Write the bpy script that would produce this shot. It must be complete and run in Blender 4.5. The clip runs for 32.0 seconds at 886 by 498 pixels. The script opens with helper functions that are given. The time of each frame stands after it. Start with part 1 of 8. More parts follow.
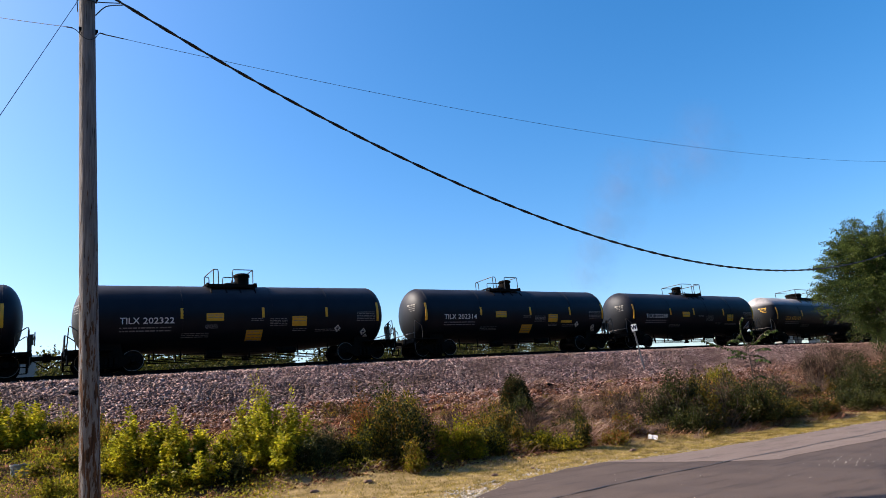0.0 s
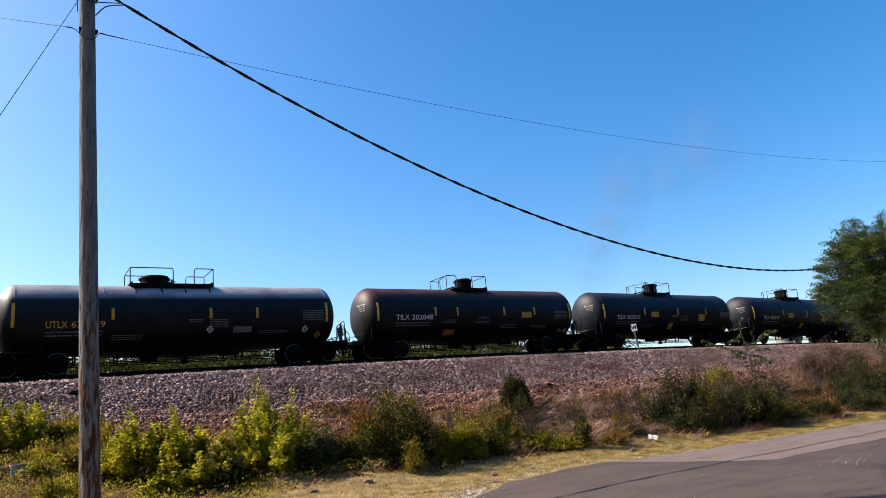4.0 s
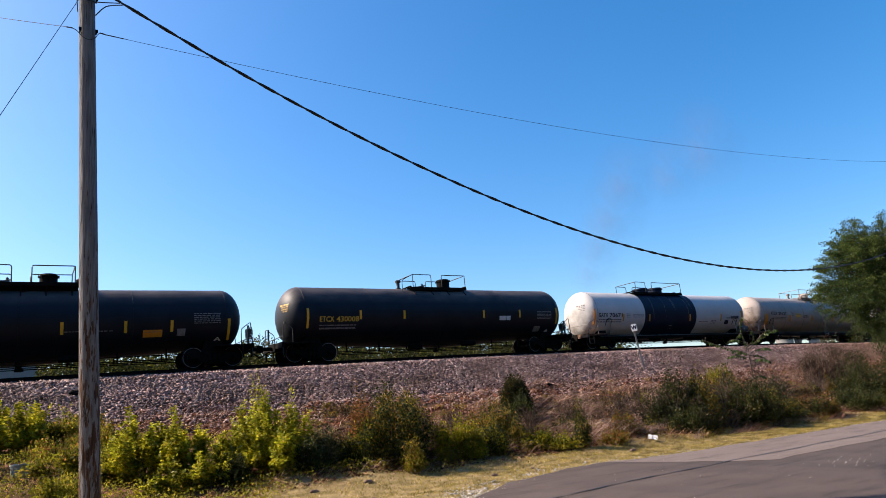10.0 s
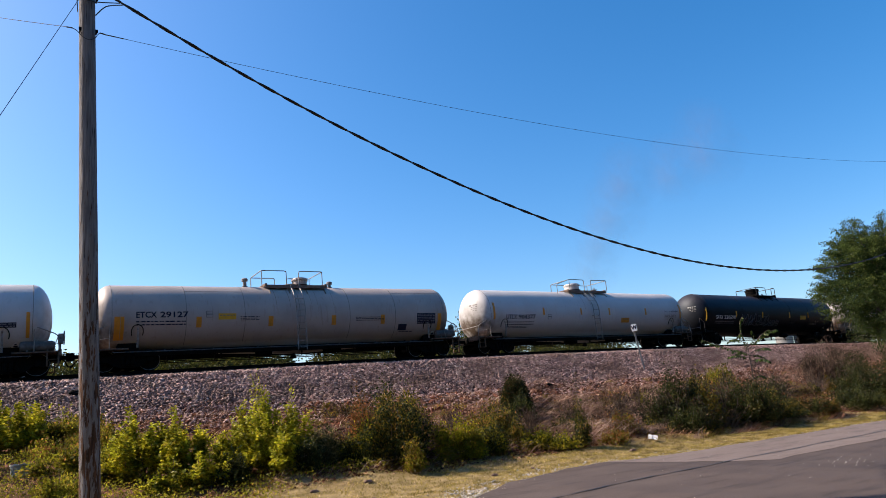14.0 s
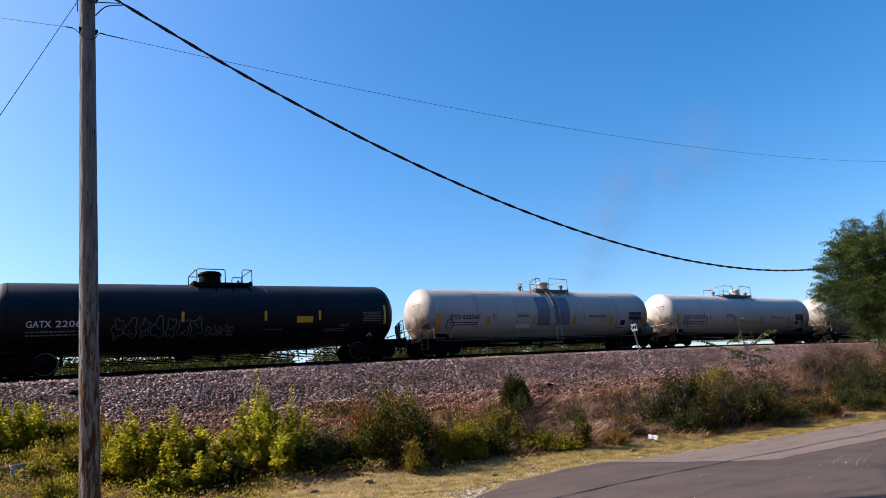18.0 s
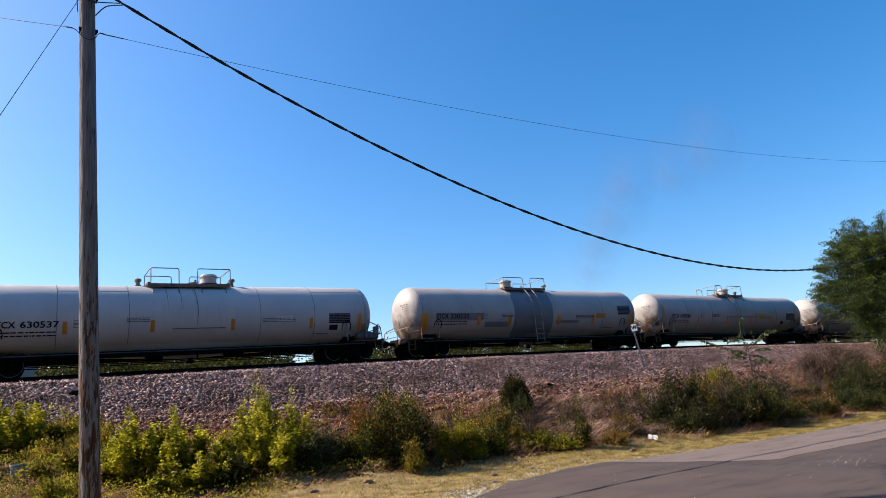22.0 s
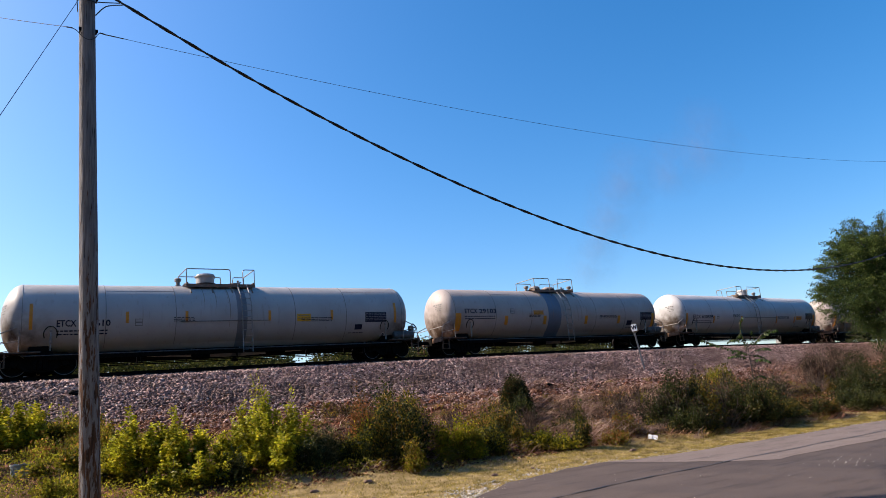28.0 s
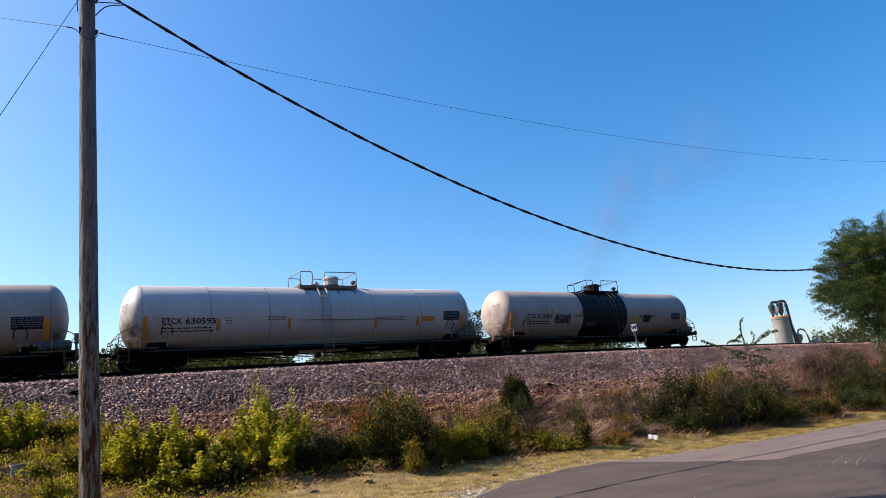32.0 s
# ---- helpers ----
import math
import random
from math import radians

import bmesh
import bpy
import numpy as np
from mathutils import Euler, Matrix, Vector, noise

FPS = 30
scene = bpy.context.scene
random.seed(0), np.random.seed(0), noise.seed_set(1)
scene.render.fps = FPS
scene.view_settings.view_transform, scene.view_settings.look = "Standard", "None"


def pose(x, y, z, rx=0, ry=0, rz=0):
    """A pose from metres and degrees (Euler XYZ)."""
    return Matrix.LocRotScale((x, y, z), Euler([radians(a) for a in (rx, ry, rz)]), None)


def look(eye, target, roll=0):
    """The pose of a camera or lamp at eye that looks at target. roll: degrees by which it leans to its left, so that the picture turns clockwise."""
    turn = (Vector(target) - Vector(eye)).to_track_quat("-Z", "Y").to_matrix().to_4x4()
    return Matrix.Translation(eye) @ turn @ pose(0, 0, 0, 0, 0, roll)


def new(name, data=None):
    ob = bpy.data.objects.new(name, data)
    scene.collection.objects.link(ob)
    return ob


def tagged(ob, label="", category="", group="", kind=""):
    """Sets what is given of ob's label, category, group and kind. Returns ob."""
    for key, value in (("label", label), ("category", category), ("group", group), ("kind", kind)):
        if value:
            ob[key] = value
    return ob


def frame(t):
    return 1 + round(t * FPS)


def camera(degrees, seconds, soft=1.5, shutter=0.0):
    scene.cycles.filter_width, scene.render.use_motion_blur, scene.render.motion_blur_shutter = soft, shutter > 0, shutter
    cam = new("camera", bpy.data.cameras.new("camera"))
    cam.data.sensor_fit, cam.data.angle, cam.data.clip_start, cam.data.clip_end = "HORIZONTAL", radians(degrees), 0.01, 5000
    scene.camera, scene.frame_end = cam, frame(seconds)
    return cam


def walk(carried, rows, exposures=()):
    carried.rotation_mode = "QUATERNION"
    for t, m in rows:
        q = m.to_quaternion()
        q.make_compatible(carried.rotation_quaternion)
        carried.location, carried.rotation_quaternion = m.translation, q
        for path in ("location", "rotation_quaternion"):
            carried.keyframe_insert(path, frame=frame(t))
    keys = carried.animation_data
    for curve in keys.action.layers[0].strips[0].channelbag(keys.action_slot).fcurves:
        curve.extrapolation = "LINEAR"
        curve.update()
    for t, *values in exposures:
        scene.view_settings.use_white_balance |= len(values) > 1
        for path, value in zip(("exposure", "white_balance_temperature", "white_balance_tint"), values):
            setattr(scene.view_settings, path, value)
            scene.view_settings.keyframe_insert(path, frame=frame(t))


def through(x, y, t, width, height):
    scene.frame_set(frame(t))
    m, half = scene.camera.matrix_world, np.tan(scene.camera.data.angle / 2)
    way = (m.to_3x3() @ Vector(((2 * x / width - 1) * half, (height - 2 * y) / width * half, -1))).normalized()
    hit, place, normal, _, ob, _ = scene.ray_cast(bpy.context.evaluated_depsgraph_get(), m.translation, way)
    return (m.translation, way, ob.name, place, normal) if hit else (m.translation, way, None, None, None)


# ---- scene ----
cam = camera(67.0, 32.0, soft=0.5)
EYE = Vector((0.0, 0.0, 1.6))
YAW, PITCH, ROLL = radians(56.82), radians(13.62), -4.95
AIM = Vector((math.cos(YAW) * math.cos(PITCH), math.sin(YAW) * math.cos(PITCH), math.sin(PITCH)))
walk(cam, [(0.0, look(EYE, EYE + 10 * AIM, ROLL)), (32.0, look(EYE, EYE + 10 * AIM, ROLL))],
     exposures=[(0.0, 0.97, 7000, 18), (12.6, 0.97, 7000, 18), (14.0, 0.85, 6900, 18), (17.0, 0.87, 6850, 18), (32.0, 0.86, 6850, 18)])

# ---- light: a clear afternoon, the sun high behind the train ----
SUN = Vector((-0.95, 0.78, 1.0)).normalized()
world = bpy.data.worlds.new("sky")
scene.world = world
world.use_nodes = True
wn = world.node_tree
sky = wn.nodes.new("ShaderNodeTexSky")
sky.sky_type = "NISHITA"
sky.sun_disc = False
sky.sun_elevation = math.asin(SUN.z)
sky.sun_rotation = math.atan2(SUN.x, SUN.y)
sky.altitude = 100
sky.air_density, sky.dust_density, sky.ozone_density = 1.0, 1.55, 3.6
wn.nodes["Background"].inputs["Strength"].default_value = 0.12
tone = wn.nodes.new("ShaderNodeHueSaturation")
tone.inputs["Hue"].default_value = 0.4975
tone.inputs["Saturation"].default_value = 1.38
tone.inputs["Value"].default_value = 1.05
wn.links.new(sky.outputs["Color"], tone.inputs["Color"])
wn.links.new(tone.outputs["Color"], wn.nodes["Background"].inputs["Color"])
lamp = bpy.data.lights.new("sun", "SUN")
lamp.energy, lamp.angle, lamp.color = 5.0, radians(1.0), (1.0, 0.90, 0.74)
sun = new("sun", lamp)
sun.matrix_world = look(SUN * 60, (0, 0, 0))


# ---- plan ----
D = 32.64            # the track runs along x at this y
K_CREST = 2.39e-4    # the line goes over a gentle crest


def rail_z(x):
    u = max(-55.0, min(55.0, x - 41.4))
    return 4.744 - K_CREST * u * u


def smooth(a, b, v):
    v = np.clip((v - a) / (b - a), 0.0, 1.0)
    return v * v * (3 - 2 * v)


def rail_za(x):
    u = np.clip(x - 41.4, -55.0, 55.0)
    return 4.744 - K_CREST * u * u


def wob(x, y, s, seed=0.0):
    """Cheap smooth unevenness, about -1 to 1, of wavelength s metres."""
    a = np.sin(x * 6.283 / s + 1.7 * np.sin(y * 4.1 / s + seed) + seed)
    b = np.sin(y * 5.1 / s + 1.3 * np.sin(x * 3.7 / s - seed) + 2.1 * seed)
    return 0.5 * (a + b)


PROFILE_Y = np.array([-400.0, 13.4, 14.6, 17.0, 21.0, 24.0, 25.6, 28.1, 28.5, 30.9, 31.3, 34.0, 34.6, 38.0, 44.0, 70.0, 3000.0])
PROFILE_Z = np.array([0.0, 0.0, 0.08, 0.52, 1.35, 2.10, 2.50, 4.12, 4.22, 4.40, 4.46, 4.46, 4.40, 2.9, 2.6, 2.4, 2.0])


def ground_z(x, y):
    x, y = np.asarray(x, float), np.asarray(y, float)
    base = np.interp(y, PROFILE_Y, PROFILE_Z)
    lift = smooth(14.0, 30.0, y) * (1 - smooth(36.0, 60.0, y))
    base = base + lift * (rail_za(x) - 4.744)
    rough = smooth(14.0, 16.5, y) * (1 - smooth(24.5, 26.5, y))
    base = base + rough * (0.16 * wob(x, y, 5.3, 0.4) + 0.09 * wob(x, y, 2.1, 1.9) + 0.04 * wob(x, y, 0.8, 3.0))
    verge = smooth(9.0, 13.0, y) * (1 - smooth(13.0, 15.0, y))
    return base + verge * 0.03 * wob(x, y, 1.7, 0.9)


# position of the train along the line: metres run since the start
SPEED_T = [0, 4, 8, 12, 16, 20, 24, 28, 32]
SPEED_V = [13.37, 12.73, 12.10, 11.79, 10.89, 10.34, 9.88, 9.37, 8.68]


def run(t):
    total = 0.0
    for a, b, va, vb in zip(SPEED_T, SPEED_T[1:], SPEED_V, SPEED_V[1:]):
        if t <= a:
            break
        d = min(t, b) - a
        total += d * (va + (va + (vb - va) * d / (b - a))) / 2
    return total


# ---- materials ----
def nodes_of(name):
    m = bpy.data.materials.new(name)
    m.use_nodes = True
    t = m.node_tree
    return m, t, t.nodes["Principled BSDF"]


def add(t, kind, **inputs):
    n = t.nodes.new("ShaderNode" + kind)
    for k, v in inputs.items():
        n.inputs[k.replace("_", " ")].default_value = v
    return n


def blend(t, fac, a, b):
    """Mix of two colours or sockets by a factor socket or number."""
    n = t.nodes.new("ShaderNodeMix")
    n.data_type = "RGBA"
    for i, v in ((0, fac), (6, a), (7, b)):
        if isinstance(v, (int, float)):
            n.inputs[i].default_value = v
        elif isinstance(v, tuple):
            n.inputs[i].default_value = (*v, 1.0) if len(v) == 3 else v
        else:
            t.links.new(v, n.inputs[i])
    return n.outputs[2]


def grain(t, scale, detail=4.0, stretch=None, rough=0.55, coord="Object"):
    tc = t.nodes.new("ShaderNodeTexCoord")
    n = add(t, "TexNoise", Scale=scale, Detail=detail, Roughness=rough)
    src = tc.outputs[coord]
    if stretch:
        mp = t.nodes.new("ShaderNodeMapping")
        mp.inputs["Scale"].default_value = stretch
        t.links.new(src, mp.inputs["Vector"])
        src = mp.outputs["Vector"]
    t.links.new(src, n.inputs["Vector"])
    return n.outputs["Fac"]


def ramp(t, fac, lo, hi):
    n = add(t, "MapRange", From_Min=lo, From_Max=hi)
    n.clamp = True
    t.links.new(fac, n.inputs["Value"])
    return n.outputs["Result"]


def relief(t, bsdf, fac, strength, distance=0.02):
    b = add(t, "Bump", Strength=strength, Distance=distance)
    t.links.new(fac, b.inputs["Height"])
    t.links.new(b.outputs["Normal"], bsdf.inputs["Normal"])


def paint(name, a, b, scale=2.0, rough=0.5, metal=0.0, stain=None, stain_at=(0.55, 0.75), stain_scale=3.0,
          stretch=None, bump=0.0, bump_scale=40.0, spec=0.5):
    """A painted or raw surface: two tones at one scale, stains or wear at another, fine relief."""
    m, t, p = nodes_of(name)
    col = blend(t, ramp(t, grain(t, scale), 0.35, 0.65), a, b)
    if stain:
        col = blend(t, ramp(t, grain(t, stain_scale, 6.0, stretch), *stain_at), col, stain)
    t.links.new(col, p.inputs["Base Color"])
    p.inputs["Roughness"].default_value = rough
    p.inputs["Metallic"].default_value = metal
    p.inputs["Specular IOR Level"].default_value = spec
    if bump:
        relief(t, p, grain(t, bump_scale, 5.0), bump)
    return m


def leafy(name, a, b, c=None, through=0.45, gloss=0.08, patchy=(0.6, 1.4), scale=2.6):
    """Leaves and blades: each differs, they differ from clump to clump, and light comes through them."""
    m = bpy.data.materials.new(name)
    m.use_nodes = True
    t = m.node_tree
    t.nodes.remove(t.nodes["Principled BSDF"])
    geo = t.nodes.new("ShaderNodeNewGeometry")
    rnd = geo.outputs["Random Per Island"]
    col = blend(t, rnd, a, b)
    if c:
        col = blend(t, ramp(t, rnd, 0.82, 0.9), col, c)
    hv = t.nodes.new("ShaderNodeHueSaturation")
    val = add(t, "MapRange", From_Min=0.38, From_Max=0.62, To_Min=patchy[0], To_Max=patchy[1])
    val.clamp = True
    t.links.new(grain(t, scale, 3.0), val.inputs["Value"])
    t.links.new(val.outputs["Result"], hv.inputs["Value"])
    t.links.new(col, hv.inputs["Color"])
    col = hv.outputs["Color"]
    d = t.nodes.new("ShaderNodeBsdfDiffuse")
    tr = t.nodes.new("ShaderNodeBsdfTranslucent")
    gl = add(t, "BsdfGlossy", Roughness=0.45)
    for n in (d, tr):
        t.links.new(col, n.inputs["Color"])
    mix = add(t, "MixShader", Fac=through)
    t.links.new(d.outputs[0], mix.inputs[1])
    t.links.new(tr.outputs[0], mix.inputs[2])
    mix2 = add(t, "MixShader", Fac=gloss)
    t.links.new(mix.outputs[0], mix2.inputs[1])
    t.links.new(gl.outputs[0], mix2.inputs[2])
    t.links.new(mix2.outputs[0], t.nodes["Material Output"].inputs["Surface"])
    return m


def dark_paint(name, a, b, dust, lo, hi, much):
    """Black tank enamel, lighter in uneven patches along the crown: dust, rust and the sunlit strip painted in."""
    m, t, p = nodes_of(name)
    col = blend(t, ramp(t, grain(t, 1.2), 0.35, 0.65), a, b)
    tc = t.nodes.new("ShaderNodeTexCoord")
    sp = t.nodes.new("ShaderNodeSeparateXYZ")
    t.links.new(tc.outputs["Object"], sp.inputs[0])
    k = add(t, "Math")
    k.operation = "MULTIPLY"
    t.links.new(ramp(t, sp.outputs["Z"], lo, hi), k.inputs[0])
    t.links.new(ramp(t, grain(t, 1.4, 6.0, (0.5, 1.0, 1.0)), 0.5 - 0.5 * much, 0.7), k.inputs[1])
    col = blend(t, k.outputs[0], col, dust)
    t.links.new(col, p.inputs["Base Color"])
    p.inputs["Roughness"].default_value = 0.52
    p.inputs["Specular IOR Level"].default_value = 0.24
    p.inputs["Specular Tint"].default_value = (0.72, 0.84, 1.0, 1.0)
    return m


# crown tones hold dust and rust, raised to paint in the sunlit strip
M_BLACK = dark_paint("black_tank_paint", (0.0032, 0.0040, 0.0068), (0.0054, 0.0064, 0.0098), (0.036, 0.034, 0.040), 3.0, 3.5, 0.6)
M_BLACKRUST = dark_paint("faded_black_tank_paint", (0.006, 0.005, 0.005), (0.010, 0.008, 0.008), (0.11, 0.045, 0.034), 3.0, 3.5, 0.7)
M_BLACKDUST = dark_paint("dusty_sun_topped_black_paint", (0.006, 0.006, 0.007), (0.010, 0.010, 0.010), (0.42, 0.41, 0.415), 3.05, 3.35, 1.0)
M_BLACKGREY = dark_paint("dusty_sunlit_crown_black_paint", (0.0050, 0.0064, 0.0098), (0.0082, 0.0098, 0.0135), (0.12, 0.098, 0.090), 2.8, 3.5, 0.6)


def tank_paint(name, a, b, stain, grime_shade, much):
    """Tank enamel: two close tones, faint runs, and brown wheel dirt low on the ends with shade painted in."""
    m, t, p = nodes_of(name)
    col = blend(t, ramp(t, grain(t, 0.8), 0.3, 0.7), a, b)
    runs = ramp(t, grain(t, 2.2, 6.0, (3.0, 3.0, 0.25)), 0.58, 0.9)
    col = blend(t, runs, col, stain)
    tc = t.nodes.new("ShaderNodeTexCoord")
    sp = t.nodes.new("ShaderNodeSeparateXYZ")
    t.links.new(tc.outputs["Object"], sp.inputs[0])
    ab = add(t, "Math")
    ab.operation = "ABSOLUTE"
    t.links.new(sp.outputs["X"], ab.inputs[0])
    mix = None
    # dirt and painted shade both deepen towards the lower ends
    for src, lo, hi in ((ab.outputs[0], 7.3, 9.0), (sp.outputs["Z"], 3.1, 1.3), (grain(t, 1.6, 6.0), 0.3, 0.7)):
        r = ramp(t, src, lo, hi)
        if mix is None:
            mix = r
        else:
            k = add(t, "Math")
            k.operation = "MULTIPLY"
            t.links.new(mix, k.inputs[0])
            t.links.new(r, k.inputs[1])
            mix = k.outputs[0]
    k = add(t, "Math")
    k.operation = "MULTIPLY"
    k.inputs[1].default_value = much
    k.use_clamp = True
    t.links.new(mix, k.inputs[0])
    col = blend(t, k.outputs[0], col, grime_shade)
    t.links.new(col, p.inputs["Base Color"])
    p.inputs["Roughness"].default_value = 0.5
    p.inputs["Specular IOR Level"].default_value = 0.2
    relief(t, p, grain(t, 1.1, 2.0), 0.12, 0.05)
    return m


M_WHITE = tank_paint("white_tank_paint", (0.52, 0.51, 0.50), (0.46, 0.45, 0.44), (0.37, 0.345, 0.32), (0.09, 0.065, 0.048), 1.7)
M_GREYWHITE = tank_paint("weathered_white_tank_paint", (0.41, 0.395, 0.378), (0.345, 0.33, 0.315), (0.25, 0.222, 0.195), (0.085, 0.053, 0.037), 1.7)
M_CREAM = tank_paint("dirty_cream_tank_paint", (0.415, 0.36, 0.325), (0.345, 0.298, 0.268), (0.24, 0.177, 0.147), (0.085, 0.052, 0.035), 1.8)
M_BAND = paint("navy_band_paint", (0.0055, 0.012, 0.027), (0.008, 0.0155, 0.034), 1.0, 0.5, spec=0.12)
M_DARKBAND = paint("dark_grey_band_paint", (0.012, 0.0135, 0.017), (0.017, 0.018, 0.021), 1.0, 0.5, spec=0.12)
M_GREYBAND = paint("grey_band_paint", (0.165, 0.178, 0.198), (0.132, 0.142, 0.158), 1.0, 0.5)
M_BLUEBAND = paint("blue_grey_patch_paint", (0.12, 0.155, 0.21), (0.095, 0.125, 0.165), 1.0, 0.5)
M_SEAM = paint("dark_seam", (0.20, 0.185, 0.17), (0.13, 0.12, 0.11), 4.0, 0.6)
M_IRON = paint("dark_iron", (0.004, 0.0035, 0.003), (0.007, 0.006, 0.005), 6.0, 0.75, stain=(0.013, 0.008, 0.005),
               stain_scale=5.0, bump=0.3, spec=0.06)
M_RAILBLACK = paint("black_railing_paint", (0.015, 0.015, 0.016), (0.03, 0.028, 0.028), 6.0, 0.45)
M_RAILGREY = paint("grey_railing_paint", (0.24, 0.23, 0.215), (0.17, 0.155, 0.14), 6.0, 0.5, stain=(0.10, 0.05, 0.03), stain_scale=9.0)
M_RUSTGRATE = paint("rusty_grating", (0.20, 0.12, 0.08), (0.12, 0.08, 0.06), 7.0, 0.75, stain=(0.30, 0.26, 0.22), stain_scale=12.0, bump=0.4)
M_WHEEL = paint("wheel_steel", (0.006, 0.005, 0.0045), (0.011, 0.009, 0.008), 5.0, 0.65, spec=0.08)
M_TREAD = paint("worn_rim_steel", (0.18, 0.165, 0.155), (0.12, 0.11, 0.10), 8.0, 0.5, metal=0.0)
M_YELLOW = paint("yellow_reflector", (0.69, 0.35, 0.015), (0.59, 0.30, 0.015), 6.0, 0.45, stain=(0.40, 0.19, 0.04), stain_scale=9.0, stain_at=(0.65, 0.9))
M_ORANGE = paint("orange_notice_panel", (0.62, 0.235, 0.012), (0.53, 0.205, 0.014), 5.0, 0.5, stain=(0.3, 0.13, 0.03), stain_scale=8.0, stain_at=(0.6, 0.85))
M_LETTERW = paint("white_lettering", (0.66, 0.66, 0.65), (0.5, 0.5, 0.5), 9.0, 0.5)
M_LETTERD = paint("dim_grey_lettering", (0.20, 0.20, 0.20), (0.12, 0.12, 0.12), 9.0, 0.55)
M_LETTERY = paint("yellow_lettering", (0.68, 0.40, 0.03), (0.5, 0.28, 0.03), 9.0, 0.5)
M_LETTERB = paint("black_lettering", (0.007, 0.009, 0.028), (0.012, 0.014, 0.036), 9.0, 0.5, spec=0.2)
M_GRAFFITI = paint("pale_spray_line", (0.16, 0.165, 0.18), (0.09, 0.095, 0.10), 5.0, 0.6)
M_RAIL = paint("rail_steel", (0.012, 0.008, 0.006), (0.008, 0.006, 0.005), 8.0, 0.85, stain=(0.022, 0.012, 0.008), bump=0.3, spec=0.1)
M_TIE = paint("tie_timber", (0.055, 0.045, 0.038), (0.035, 0.028, 0.024), 6.0, 0.85, stretch=(1, 8, 8), stain=(0.10, 0.085, 0.07), bump=0.5)
M_GALV = paint("galvanised_steel", (0.30, 0.31, 0.32), (0.22, 0.23, 0.24), 14.0, 0.45, metal=0.6)
M_SIGN = paint("white_sign_sheet", (0.90, 0.90, 0.89), (0.84, 0.84, 0.83), 5.0, 0.4)
M_CABLE = paint("black_cable_sheath", (0.012, 0.012, 0.013), (0.022, 0.021, 0.021), 20.0, 0.55)
M_CONCRETE = paint("silo_concrete", (0.20, 0.197, 0.195), (0.155, 0.155, 0.152), 0.25, 0.8, stain=(0.15, 0.145, 0.14), stain_scale=0.3, stretch=(2, 2, 0.2))
M_PLANT = paint("plant_steel", (0.14, 0.15, 0.17), (0.09, 0.10, 0.11), 0.5, 0.5, metal=0.3)
M_PLANTDARK = paint("dark_plant_steel", (0.05, 0.055, 0.066), (0.03, 0.033, 0.04), 0.5, 0.55, metal=0.2)
M_RUSTBAND = paint("rust_band", (0.42, 0.20, 0.06), (0.3, 0.14, 0.05), 0.6, 0.7)
M_WALLGREY = paint("grey_wall_panel", (0.20, 0.205, 0.215), (0.15, 0.155, 0.16), 0.4, 0.6)
M_ROOFWHITE = paint("white_roof_edge", (0.78, 0.78, 0.77), (0.7, 0.7, 0.69), 0.5, 0.5)
M_LITTER = paint("white_paper_litter", (0.78, 0.78, 0.77), (0.68, 0.68, 0.68), 20.0, 0.7, stain=(0.72, 0.72, 0.73), stain_scale=6.0)
M_BUCKET = paint("grey_plastic_pail", (0.34, 0.36, 0.34), (0.27, 0.29, 0.27), 8.0, 0.5, stain=(0.12, 0.11, 0.08), stain_scale=9.0)
M_BARK = paint("bark", (0.075, 0.058, 0.045), (0.04, 0.032, 0.026), 9.0, 0.9, stretch=(6, 6, 1), stain=(0.12, 0.10, 0.08), bump=0.6)
M_TWIG = paint("dry_twig", (0.13, 0.095, 0.07), (0.08, 0.06, 0.045), 12.0, 0.9)
M_DARKTWIG = paint("dark_twig", (0.05, 0.038, 0.032), (0.028, 0.022, 0.019), 12.0, 0.9, spec=0.1)
M_CHIP = paint("pale_stone_chip", (0.42, 0.40, 0.37), (0.3, 0.28, 0.26), 9.0, 0.8)
M_GRIMY = paint("grimy_grey_paint", (0.13, 0.125, 0.12), (0.07, 0.065, 0.06), 5.0, 0.6, stain=(0.04, 0.025, 0.018), stain_scale=6.0)
M_RUSTDECK = paint("rusty_end_sill", (0.17, 0.095, 0.06), (0.09, 0.055, 0.04), 6.0, 0.8, stain=(0.26, 0.20, 0.16), stain_scale=7.0, bump=0.3, spec=0.1)
M_RUSTDARK = paint("dark_rust", (0.055, 0.030, 0.022), (0.030, 0.018, 0.014), 8.0, 0.85, stain=(0.11, 0.06, 0.04), stain_scale=10.0, bump=0.3, spec=0.08)
M_CLOD = paint("red_earth_clod", (0.1476, 0.05722, 0.03485), (0.08092, 0.03381, 0.02295), 3.0, 0.95, stain=(0.1618, 0.09103, 0.06375), stain_scale=12.0, bump=0.5, spec=0.05)
M_ROCK = paint("brown_field_stone", (0.20, 0.135, 0.11), (0.12, 0.08, 0.066), 5.0, 0.85, stain=(0.27, 0.21, 0.18), stain_scale=12.0, bump=0.4, spec=0.1)
M_TAR = paint("tar_seam", (0.012, 0.012, 0.013), (0.02, 0.02, 0.02), 9.0, 0.6)

